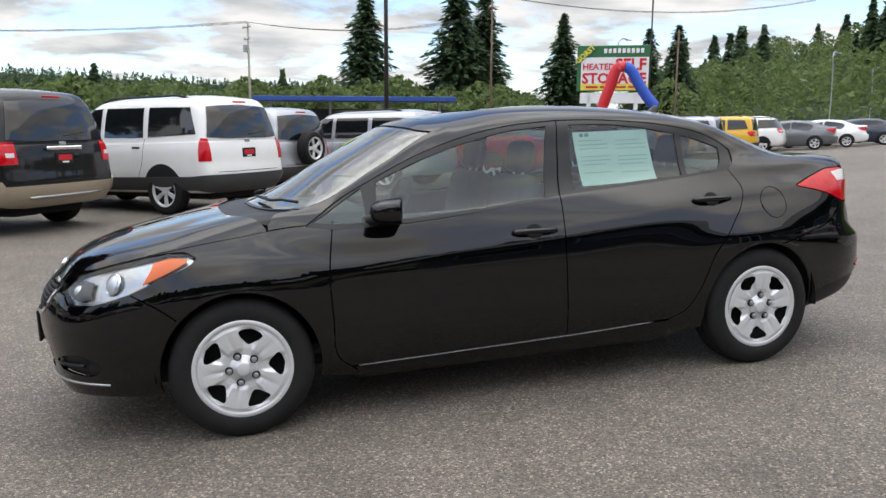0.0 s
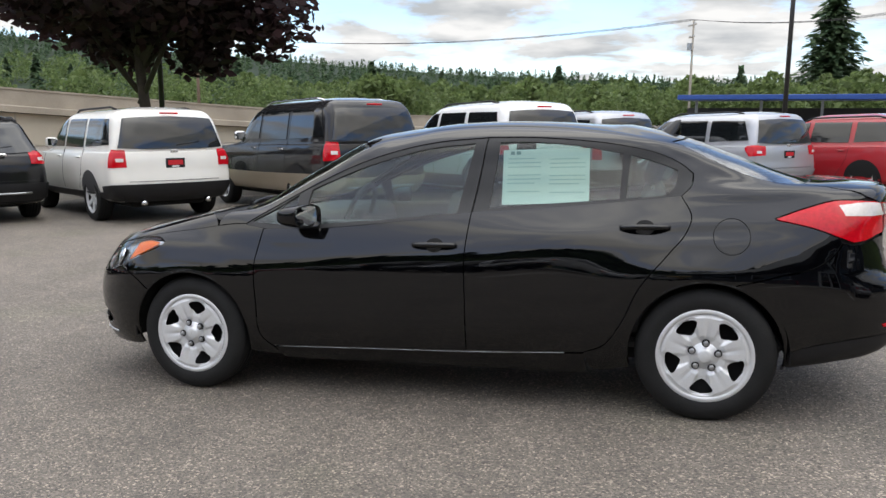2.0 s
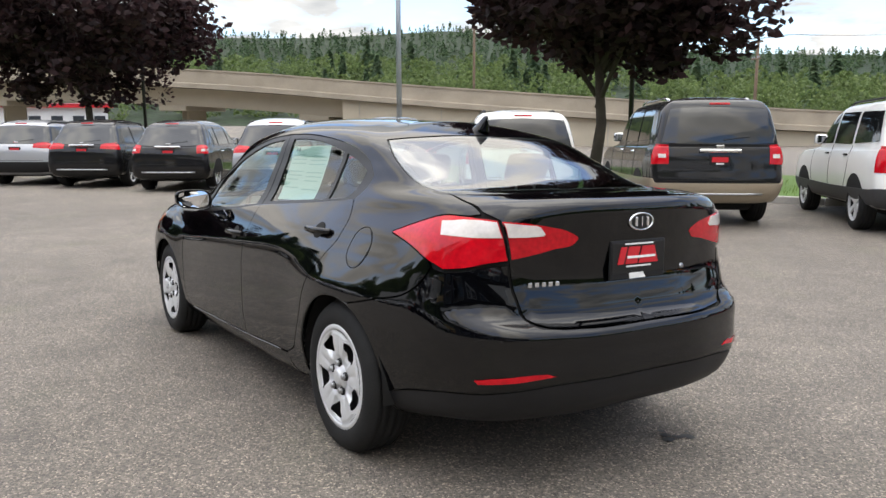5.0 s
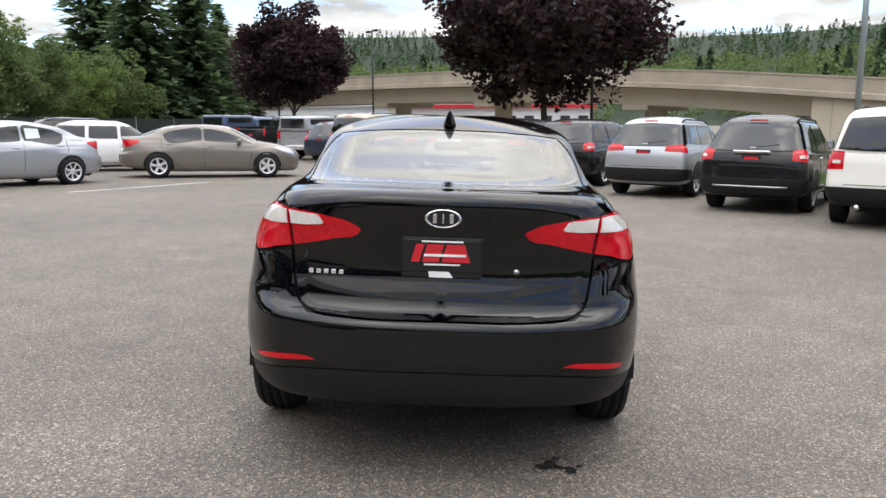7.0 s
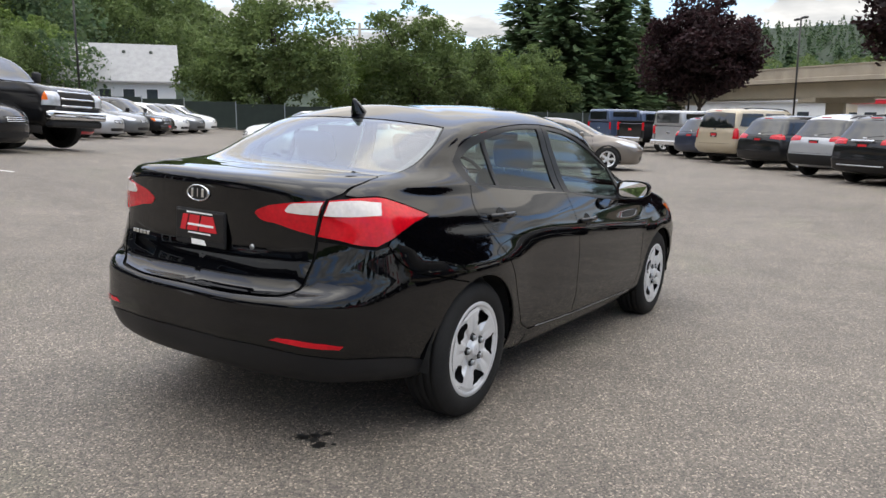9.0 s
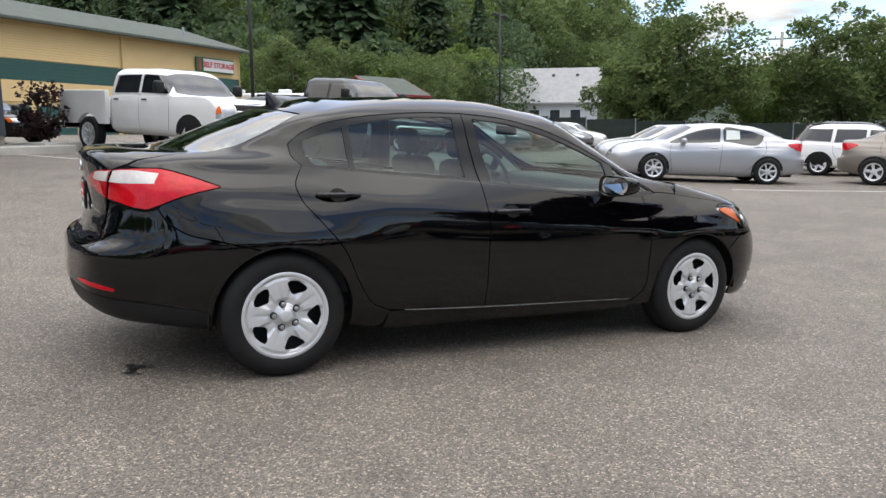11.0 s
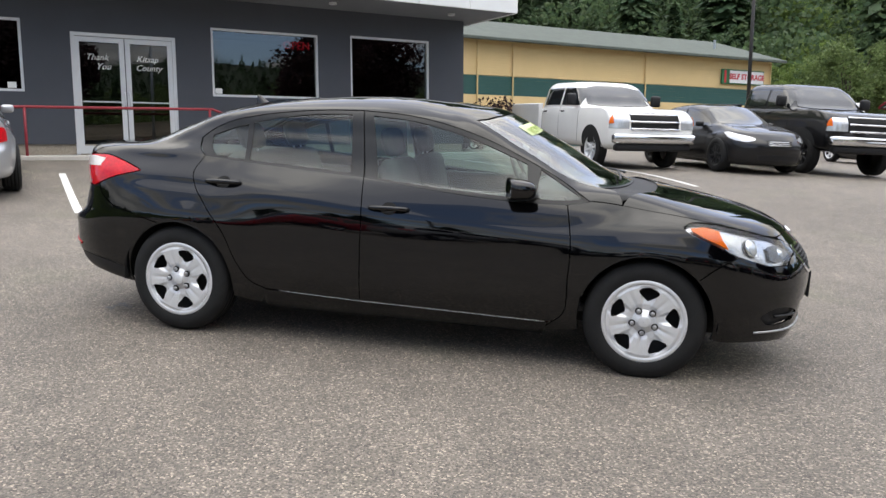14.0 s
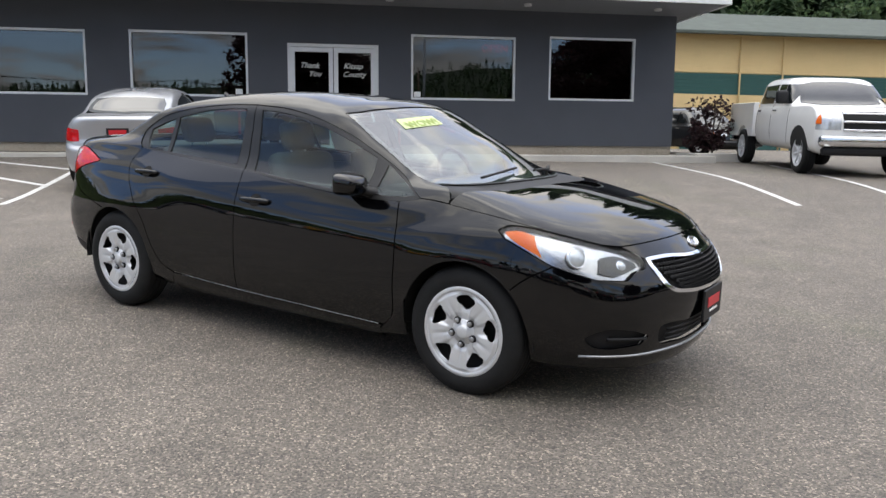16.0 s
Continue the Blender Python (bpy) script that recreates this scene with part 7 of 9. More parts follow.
def leaf_axes(rng, n, size, flat=0.5):
    d = rng.normal(size=(n, 3))
    d[:, 2] *= flat
    d /= np.linalg.norm(d, axis=1, keepdims=True)
    e = np.cross(d, rng.normal(size=(n, 3)))
    e /= np.linalg.norm(e, axis=1, keepdims=True)
    s = size * rng.uniform(0.6, 1.3, size=(n, 1))
    return d * s, e * s * 0.75


def crown_points(rng, w, h, z0, clumps, leaves, clump_r):
    """Leaf centres: clumps over an uneven crown, with gaps between them."""
    c = rng.normal(size=(clumps, 3))
    c /= np.linalg.norm(c, axis=1, keepdims=True)
    rad = rng.uniform(0.45, 1.0, size=(clumps, 1)) ** 0.6
    wob = 1 + 0.22 * np.sin(3 * np.arctan2(c[:, 1], c[:, 0]) + rng.uniform(0, 6))[:, None]
    c = c * rad * np.array([w / 2, w / 2, h / 2]) * wob
    c[:, 2] = np.where(c[:, 2] < 0, c[:, 2] * 0.75, c[:, 2])
    k = rng.integers(0, clumps, leaves)
    p = rng.normal(size=(leaves, 3))
    p /= np.linalg.norm(p, axis=1, keepdims=True)
    p = p * (rng.uniform(0.2, 1, size=(leaves, 1)) ** 0.5) * clump_r * rng.uniform(0.6, 1.3, size=(clumps, 1))[k] * np.array([1, 1, 0.7])
    return c[k] + p + np.array([0, 0, z0 + h * 0.45]), c + np.array([0, 0, z0 + h * 0.45])


def tree_meshes(seed, w, h, z0, clumps, leaves, leaf, clump_r, trunk_r):
    rng = np.random.default_rng(seed)
    P, C = crown_points(rng, w, h, z0, clumps, leaves, clump_r)
    A, B = leaf_axes(rng, leaves, leaf)
    crown = quads_mesh("crown", P, A, B)
    bm = tube([(0, 0, -0.3), (0.03 * h, 0.01 * h, z0 * 0.6), (0.0, 0.03 * h, z0 + h * 0.25), (0.02 * h, 0, z0 + h * 0.6)], trunk_r, 10, r_end=trunk_r * 0.3)
    for k in range(9):
        c = C[rng.integers(0, len(C))]
        s = rng.uniform(0.75, 1.0) * z0 + 0.15 * h * rng.uniform(0, 1)
        a = Vector((0.01 * h, 0.02 * h, s))
        b = Vector(c)
        tube([a, a.lerp(b, 0.5) + Vector((0, 0, 0.08 * h)), b], trunk_r * 0.42, 7, bm, r_end=0.02)
    return crown, bm_mesh("trunk", bm, True)


def conifer_meshes(seed, w, h, z0, levels, per, leaf, droop=0.25, trunk_r=0.3, ragged=0.25):
    rng = np.random.default_rng(seed)
    P, A, B = [], [], []
    for i in range(levels):
        s = i / levels
        z = z0 + (h - z0) * s
        L = w / 2 * (1 - s) ** 0.85 * rng.uniform(1 - ragged, 1 + ragged * 0.4) + 0.25
        n = max(4, int(per * (1 - 0.55 * s)))
        a0 = rng.uniform(0, 6.28)
        for k in range(n):
            a = a0 + 6.283 * k / n + rng.uniform(-0.3, 0.3)
            Lk = L * rng.uniform(0.65, 1.1)
            m = max(2, int(Lk / (leaf * 1.1)))
            for q in range(m):
                f = (q + 0.6) / m
                r = Lk * f
                c = np.array([r * math.cos(a), r * math.sin(a), z - droop * r * f + rng.normal() * 0.08 * leaf])
                out = np.array([math.cos(a), math.sin(a), -droop])
                side = np.array([-math.sin(a), math.cos(a), rng.normal() * 0.25])
                for _ in range(2):
                    P.append(c + rng.normal(size=3) * leaf * 0.25)
                    A.append(out * leaf * rng.uniform(0.8, 1.2) + rng.normal(size=3) * leaf * 0.2)
                    B.append(side * leaf * rng.uniform(0.6, 1.1) * (1 - 0.45 * f) + rng.normal(size=3) * leaf * 0.15)
    crown = quads_mesh("crown", np.array(P), np.array(A), np.array(B))
    trunk = bm_mesh("trunk", tube([(0, 0, -0.3), (0, 0, h * 0.5), (0, 0, h * 0.97)], trunk_r, 8, r_end=0.03), True)
    return crown, trunk


def plant(name, meshes, leaf, m, label, category="tree", group=""):
    t = thing(name, m, label, category, group)
    put("trunk", meshes[1], BARK, t)
    put("crown", meshes[0], leaf, t)
    return t


def gpos(x, y, turn=0.0, s=1.0, up=0.0):
    return Matrix.Translation((x, y, ground_z(x, y) + up)) @ Matrix.Rotation(radians(turn), 4, "Z") @ Matrix.Diagonal((s, s, s, 1))


def polar(az, d, x0=0.0, y0=0.0):
    return x0 + d * math.cos(radians(az)), y0 + d * math.sin(radians(az))


# -- dealership building --
def shop():
    d, n = Vector((.728, .686, 0)), Vector((.686, -.728, 0))
    org = Vector((-10.07, 9.58, 0))
    m = Matrix((Vector((.728, .686, .0155)), -n, Vector((0, 0, 1)))).transposed().to_4x4()
    m = Matrix.Translation(org) @ m            # local x along the front, local y into the building
    walk_z, wall_z, sof = 0.90, 1.12, 4.36
    s0, s1, depth = -12.0, 9.62, 9.0
    # front wall with its openings
    openings = [(-9.35, -7.35, 2.18, 3.60), (-6.50, -4.42, 2.18, 3.62), (-3.50, -0.90, 2.19, 3.65), (0.0, 2.12, walk_z, 3.45), (2.90, 5.47, 2.20, 3.73), (6.32, 8.56, 2.24, 3.78)]
    wall = tagged(put("wall_front", None or bm_mesh("wall_front", wall_with_holes(s0, s1, wall_z, sof, 0.22, openings)), SLATE_WALL, m=m), "slate grey painted shop front wall", "wall", kind="structure")
    for nm, bm in (("wall_side", box(.22, depth - .24, sof - wall_z, (s1 - .11, depth / 2 + .11, (wall_z + sof) / 2))), ("wall_back", box(s1 - s0, .22, sof - wall_z, ((s0 + s1) / 2, depth + .11, (wall_z + sof) / 2))),
                   ("wall_far_side", box(.22, depth - .24, sof - wall_z, (s0 + .11, depth / 2 + .11, (wall_z + sof) / 2)))):
        tagged(put(nm, bm_mesh(nm, bm), SLATE_WALL, m=m), "slate grey painted shop wall", "wall", kind="structure")
    tagged(put("foundation", bm_mesh("foundation", box(s1 - s0 - .02, depth - .05, wall_z - .45, ((s0 + s1) / 2, depth / 2 + .03, (wall_z + .45) / 2 - .002))), CONCRETE, m=m), "pale concrete stem wall under the shop", "foundation", kind="structure")
    tagged(put("pavement", bm_mesh("pavement", box(s1 - s0 + .4, 1.75, .80, ((s0 + s1) / 2 + .1, -.87, walk_z - .40), .02, 2)), KERB, m=m), "pale concrete walk along the shop front", "pavement", kind="structure")
    # ceiling, floor and inner wall share a near-black painted for the dim room
    tagged(put("ceiling", bm_mesh("ceiling", box(s1 - s0 - .5, depth - .5, .1, ((s0 + s1) / 2, depth / 2, 4.2))), SHOP_DIM, m=m), "shop ceiling coloured near-black for the dim room", "ceiling", kind="structure")
    tagged(put("floor", bm_mesh("floor", box(s1 - s0 - .5, depth - .5, .06, ((s0 + s1) / 2, depth / 2, wall_z + .03))), SHOP_DIM, m=m), "shop floor coloured near-black for the dim room", "floor", kind="structure")
    tagged(put("wall_inner", bm_mesh("wall_inner", box(s1 - s0 - .6, .1, 3.0, ((s0 + s1) / 2, 5.2, 2.7))), SHOP_DIM, m=m), "inner shop wall coloured near-black for the dim room", "wall", kind="structure")
    roof = thing("shop_roof", m, "flat shop roof with a white metal fascia and grey soffit", "roof", kind="structure")
    part("soffit", box(s1 - s0 + .8, depth + 2.2, .06, ((s0 + s1) / 2 + .0, depth / 2 - .7, sof + .032)), SOFFIT, roof)
    for k in range(16):
        w = (s1 - s0 + .9) / 16
        part("fascia_panel", box(w - .01, .05, .95, (s0 - .45 + w * (k + .5), -1.83, sof + .46), .008), FASCIA, roof)
    for k in range(9):
        part("fascia_panel", box(.05, 1.24, .95, (s1 + .43, -1.18 + 1.25 * k, sof + .46), .008), FASCIA, roof)
    for k in range(7):
        lamp = part("soffit_lamp", cyl(.09, .05, (s0 + 1.5 + 3.2 * k, -.9, sof - .02), "z", n=16), ALU, roof)
    # windows and double door
    for k, (a, b, z0, z1) in enumerate(openings):
        door = k == 3
        w = thing(("door_" if door else "window_") + str(k + 1), m, "white-framed glass double door with script lettering" if door else "dark reflective shop window in a thin white frame", "door" if door else "window", kind="structure")
        fw = .075 if door else .05
        for nm, bx in (("frame_top", box(b - a, .12, fw, ((a + b) / 2, .08, z1 - fw / 2))), ("frame_side", box(fw, .12, z1 - z0 - fw, (a + fw / 2, .08, (z0 + z1 - fw) / 2))), ("frame_side", box(fw, .12, z1 - z0 - fw, (b - fw / 2, .08, (z0 + z1 - fw) / 2)))):
            part(nm, bx, ALU, w)
        if not door:
            part("window_sill", box(b - a - 2 * fw, .13, fw, ((a + b) / 2, .075, z0 + fw / 2)), ALU, w)
            part("pane", box(b - a - 2 * fw, .008, z1 - z0 - 2 * fw, ((a + b) / 2, .10, (z0 + z1) / 2)), SHOP_GLASS, w)
            if k in (2, 4):
                part("notice", box(.16, .004, .12, ((b - .22) if k == 2 else (a + .16), .092, z0 + .13)), WHITE, w)
        else:
            c = (a + b) / 2
            for s in (-1, 1):
                leaf = part("door_leaf", frame_bm(c + s * .01 + (0 if s > 0 else -(b - a) / 2 + fw), c + (s > 0) * ((b - a) / 2 - fw) + (s < 0) * -.01, z0 + .02, z1 - fw - .01, .10, .17, .05, .085), ALU, w)
                x0, x1 = (a + fw + .1, c - .1) if s < 0 else (c + .1, b - fw - .1)
                put("pane", bm_mesh("pane", box(x1 - x0, .008, z1 - z0 - .5, ((x0 + x1) / 2, .085, (z0 + z1) / 2 + .05))), SHOP_GLASS, leaf)
                put("push_bar", bm_mesh("push_bar", box(x1 - x0, .03, .03, ((x0 + x1) / 2, .06, z0 + 1.12), .008)), ALU, leaf)
                put("pull_handle", bm_mesh("pull_handle", tube(curve3([(c + s * .05, .06, z0 + .95), (c + s * .05, -.03, z0 + 1.0), (c + s * .05, -.03, z0 + 1.28), (c + s * .05, .06, z0 + 1.33)], 4), .014, 8), True), ALU, leaf)
            for txt, x, z in (("Thank", c - .56, 2.95), ("You", c - .44, 2.76), ("Kitsap", c + .46, 2.95), ("County", c + .48, 2.76)):
                put("lettering", text_mesh(txt, .18, .002, .35, .0), WHITE, w, "white script lettering on the glass", Matrix.Translation((x, .072, z)) @ Matrix.Rotation(radians(90), 4, "X"))
    sign = tagged(put("open_sign", text_mesh("OPEN", .26, .012, 0, .0), glow_mat("red_neon", (1.0, .03, .05), 1.1), m=m @ Matrix.Translation((4.95, .16, 3.42)) @ Matrix.Rotation(radians(90), 4, "X")), "red neon OPEN sign behind a shop window", "sign")
    # red hand rail by the door
    r = thing("hand_rail", m, "red tubular hand rail beside the shop door", "railing")
    z = walk_z + .92
    part("top_rail", tube([(-3.3, -1.45, z - .12), (-1.0, -1.45, z), (2.5, -1.45, z + .02), (3.7, -1.45, z - .42)], .028, 8), RAIL_RED, r, smooth=True)
    for x, h in ((-1.0, z), (2.45, z + .02), (-3.2, z - .11)):
        part("post", tube([(x, -1.45, walk_z - .02), (x, -1.45, h)], .028, 8), RAIL_RED, r, smooth=True)
    # shrub by the corner
    c = tree_meshes(77, 1.1, 1.2, .25, 18, 1600, .06, .3, .03)
    p = m @ Vector((10.6, -.2, 0))
    plant("shrub", c, LEAF_PURPLE, Matrix.Translation((p.x, p.y, ground_z(p.x, p.y))), "low dark red shrub at the shop's corner", "shrub")
    p = m @ Vector((10.8, -.6, 0))
    tagged(put("kerb_island", bm_mesh("kerb_island", box(1.5, 1.2, .34, (10.6, -.3, walk_z - .11), .04, 2)), KERB, m=m), "raised concrete kerb island", "kerb", kind="structure")


def wall_with_holes(x0, x1, z0, z1, t, holes):
    """A wall from y 0 to t, cut right through by its openings."""
    bm = bmesh.new()
    xs = sorted({x0, x1, *[h[0] for h in holes], *[h[1] for h in holes]})
    for a, b in zip(xs, xs[1:]):
        cut = [h for h in holes if h[0] <= a + 1e-6 and h[1] >= b - 1e-6]
        spans = [(z0, z1)] if not cut else [(z0, cut[0][2]), (cut[0][3], z1)]
        for lo, hi in spans:
            if hi - lo > 1e-3:
                box(b - a, t, hi - lo, ((a + b) / 2, t / 2, (lo + hi) / 2), bm=bm)
    bmesh.ops.remove_doubles(bm, verts=bm.verts, dist=1e-5)
    return bm


def frame_bm(x0, x1, z0, z1, side, bottom, y0, y1):
    bm = bmesh.new()
    y, t = (y0 + y1) / 2, y1 - y0
    box(side, t, z1 - z0, (x0 + side / 2, y, (z0 + z1) / 2), bm=bm)
    box(side, t, z1 - z0, (x1 - side / 2, y, (z0 + z1) / 2), bm=bm)
    box(x1 - x0 - 2 * side, t, side, ((x0 + x1) / 2, y, z1 - side / 2), bm=bm)
    box(x1 - x0 - 2 * side, t, bottom, ((x0 + x1) / 2, y, z0 + bottom / 2), bm=bm)
    return bm


def storage_hall():
    """The long yellow storage building behind the lot."""
    a, b = Vector((-6.4, 40.5, 0)), Vector((11.2, 55.7, 0))
    d = (b - a).normalized()
    m = Matrix.Translation(a) @ Matrix((d, Vector((-d.y, d.x, 0)), Vector((0, 0, 1)))).transposed().to_4x4()
    t = thing("storage_building", m, "long yellow lap-sided storage building with a green band and grey roof", "building")
    L0, L1, eave, g = -34.0, (b - a).length, 7.15, .75
    part("wall", box(L1 - L0, 12, eave - g, ((L0 + L1) / 2, 6.06, (eave + g) / 2 - .01)), SIDING, t)
    n = 30
    for k in range(n):
        z = g + 2.2 + (eave - g - 2.2) * (k + .5) / n
        h = (eave - g - 2.2) / n
        if 4.05 < z < 5.15:
            continue
        bm = box(L1 - L0, .05, h * .98, ((L0 + L1) / 2, .02, z))
        for v in bm.verts:
            if v.co.z > z and v.co.y < 0:
                v.co.y += .022
        part("siding_board", bm, SIDING, t)
    for k in range(6):
        part("siding_board", box(L1 - L0, .05, .175, ((L0 + L1) / 2, .018, 4.15 + .18 * k), .004), GREEN_BAND, t, "dark green siding board")
    for x in (L0 + 26, -1.0, 1.4, 11.5, L1 - .2):
        part("downpipe", tube([(x, -.09, g), (x, -.09, eave - .35), (x, .05, eave - .1)], .05, 8), SIDING, t, smooth=True)
    x = L0 + 2
    while x < L1 - 3:
        dr = part("roller_door", box(2.6, .06, 2.0, (x + 1.3, -.012, g + 1.0), .005), GREEN_BAND, t, "dark green roller door")
        for q in range(6):
            put("door_slat", bm_mesh("door_slat", box(2.5, .02, .28, (x + 1.3, -.05, g + .18 + .32 * q), .008)), GREEN_BAND, dr)
        x += 3.1
    bm = slab([(-.75, eave - .12), (-.75, eave + .08), (6.0, eave + 2.1), (12.75, eave + .08), (12.75, eave - .12), (6.0, eave + 1.86)], L0 - .5, L1 + .5, "x")
    part("roof", bm, SHINGLE, t)
    part("gutter", box(L1 - L0 + 1, .14, .16, ((L0 + L1) / 2, -.80, eave - .03), .02), SHINGLE, t)
    part("vent_pipe", cyl(.09, .9, (L1 - 3.4, 2.2, eave + 1.1), "z", n=12), POLE_STEEL, t)
    s = thing("storage_sign", m @ Matrix.Translation((L1 - 3.0, -.12, 5.95)), "long sign lettered SELF STORAGE in red on cream", "sign")
    part("board", box(4.1, .12, 1.0, (0, 0, 0), .02), SIGN_GREEN, s)
    part("face", box(3.3, .06, .84, (.32, -.06, 0), .01), FASCIA, s)
    part("stripe", box(.18, .06, .84, (-1.75, -.06, 0), .01), RED_SIGN, s)
    put("lettering", text_mesh("SELF STORAGE", .52, .01, 0, .012), RED_SIGN, s, "red lettering SELF STORAGE", Matrix.Translation((.32, -.105, 0)) @ Matrix.Rotation(radians(90), 4, "X"))


def lamp_pole(x, y, h, r, material, label, arm=0.0, az=0.0, heads=1):
    t = thing("light_pole", gpos(x, y, az), label, "light pole", "light poles")
    part("base", cyl(r * 2.6, .75, (0, 0, .30), "z", n=20, bevel=.03), CONCRETE, t)
    part("pole", tube([(0, 0, .5), (0, 0, h * .5), (0, 0, h)], r, 10, r_end=r * .8), material, t, smooth=True)
    for k in range(heads):
        s = 1 if k == 0 else -1
        part("arm", tube([(0, 0, h - .15), (s * .5, 0, h - .08)], .035, 8), material, t, smooth=True)
        part("lamp_head", box(.6, .34, .16, (s * .75, 0, h - .08), .04, 2), material, t)


def utility_pole(x, y, h, material, az, label, transformer=False):
    t = thing("utility_pole", gpos(x, y, az), label, "utility pole", "utility poles")
    part("pole", tube([(0, 0, -.3), (0, 0, h * .5), (0, 0, h)], .17, 9, r_end=.12), material, t, smooth=True)
    for z, w in ((h - .5, 2.4), (h - 1.9, 1.7)):
        part("cross_arm", box(.11, w, .13, (.15, 0, z), .01), material, t)
        for y2 in (-.42, -.2, .2, .42):
            part("insulator", cyl(.05, .16, (.15, y2 * w, z + .14), "z", n=8), POLE_STEEL, t)
    if transformer:
        part("transformer", cyl(.28, .85, (.38, 0, h - 3.0), "z", n=14, bevel=.04), POLE_STEEL, t)


def wires(a, b, sag, n=3):
    for k in range(n):
        o = Vector(((k - 1) * .5, (k - 1) * .5, 0))
        pts = [Vector(a).lerp(Vector(b), s) + o - Vector((0, 0, sag * 4 * s * (1 - s))) for s in np.linspace(0, 1, 13)]
        tagged(put("overhead_wire", bm_mesh("overhead_wire", tube(pts, .022, 4)), PLASTIC), "thin black overhead cable between poles", "cable", "overhead cables")


def overpass():
    """The elevated road that comes down to a retaining wall beside the street."""
    rows = [(32, 240, 5.9), (22, 150, 5.9), (14.7, 102, 5.75), (6.4, 80, 5.7), (0, 72, 5.65), (-9, 66, 5.4), (-18, 60, 4.75), (-25, 57, 4.1), (-34, 53, 3.35), (-43, 52, 2.75), (-57, 56, 1.95), (-70, 70, 1.5), (-80, 95, 1.3)]
    P, _ = spline_rows(np.array([(*polar(a, d, -4.6, 0), z) for a, d, z in rows]), 6)
    T = np.gradient(P[:, :2], axis=0)
    T /= np.linalg.norm(T, axis=1, keepdims=True)
    Nn = np.stack([-T[:, 1], T[:, 0]], 1)
    if np.mean((Nn * (P[:, :2])).sum(1)) < 0:
        Nn = -Nn                           # points away from the lot

    def strip(name, prof, material, i0, i1, parent, label=""):
        V, F = [], []
        k = len(prof)
        for i in range(i0, i1):
            for o, z in prof:
                V.append((P[i, 0] + Nn[i, 0] * o, P[i, 1] + Nn[i, 1] * o, z(P[i, 2])))
        for i in range(i1 - i0 - 1):
            for q in range(k):
                F.append((i * k + q, i * k + (q + 1) % k, (i + 1) * k + (q + 1) % k, (i + 1) * k + q))
        F += [tuple(range(k)), tuple(range((i1 - i0 - 1) * k, (i1 - i0) * k))]
        me = mesh_of(name, V, F, False)
        bm = bmesh.new()
        bm.from_mesh(me)
        bmesh.ops.recalc_face_normals(bm, faces=bm.faces)
        bpy.data.meshes.remove(me)
        return part(name, bm, material, parent, label)
    t = thing("overpass", Matrix(), "weathered concrete elevated road with a jointed parapet", "overpass", kind="structure")
    n = len(P)
    z = lambda d: (lambda top: top + d)
    step = 2
    for i in range(0, n - step, step):
        # parapet cast in lengths, with a joint between
        V0 = [(0, z(-1.05)), (0, z(-.12)), (-.06, z(-.10)), (-.06, z(0)), (.30, z(0)), (.30, z(-1.05))]
        ob = strip("parapet_panel", V0, CONCRETE, i, i + step + 1, t)
    strip("deck", [(-.25, z(-1.06)), (.0, z(-1.0)), (9.5, z(-1.0)), (9.5, z(-1.5)), (-.25, z(-1.4))], CONCRETE, 0, n, t)
    strip("far_parapet", [(9.3, z(-1.05)), (9.3, z(-.1)), (9.6, z(-.1)), (9.6, z(-1.05))], CONCRETE, 0, n, t)
    cut = int(n * .60)
    strip("girder", [(.9, z(-1.45)), (1.3, z(-2.75)), (8.0, z(-2.75)), (8.4, z(-1.45))], CREAM_WALL, 0, cut + 1, t)
    lo = lambda top: -1.2
    strip("retaining_wall", [(.25, z(-1.45)), (.25, lo), (8.6, lo), (8.6, z(-1.45))], CREAM_WALL, cut - 2, n, t, "cream retaining wall")
    for i in range(cut - 1, n - 2, 2):
        a, b = P[i], P[i + 1]
        for f in (0.0,):
            p = a
            part("wall_joint", box(.05, .03, max(.3, p[2] - 1.5 + .9), (p[0] + Nn[i, 0] * .235, p[1] + Nn[i, 1] * .235, (p[2] - 1.5 - .9) / 2)), KERB, t)
    for i in range(4, cut, 7):
        c = P[i, :2] + Nn[i] * 4.6
        top = P[i, 2] - 2.7
        part("column", box(1.6, 1.6, top + 1.5, (c[0], c[1], (top - 1.5) / 2), .15, 2), CREAM_WALL, t)
        part("column_cap", box(2.4, 6.6, .8, (0, 0, 0), .1, 2), CREAM_WALL, t, m=Matrix.Translation((c[0], c[1], top - .1)) @ Matrix.Rotation(math.atan2(Nn[i, 1], Nn[i, 0]) - math.pi / 2, 4, "Z"))


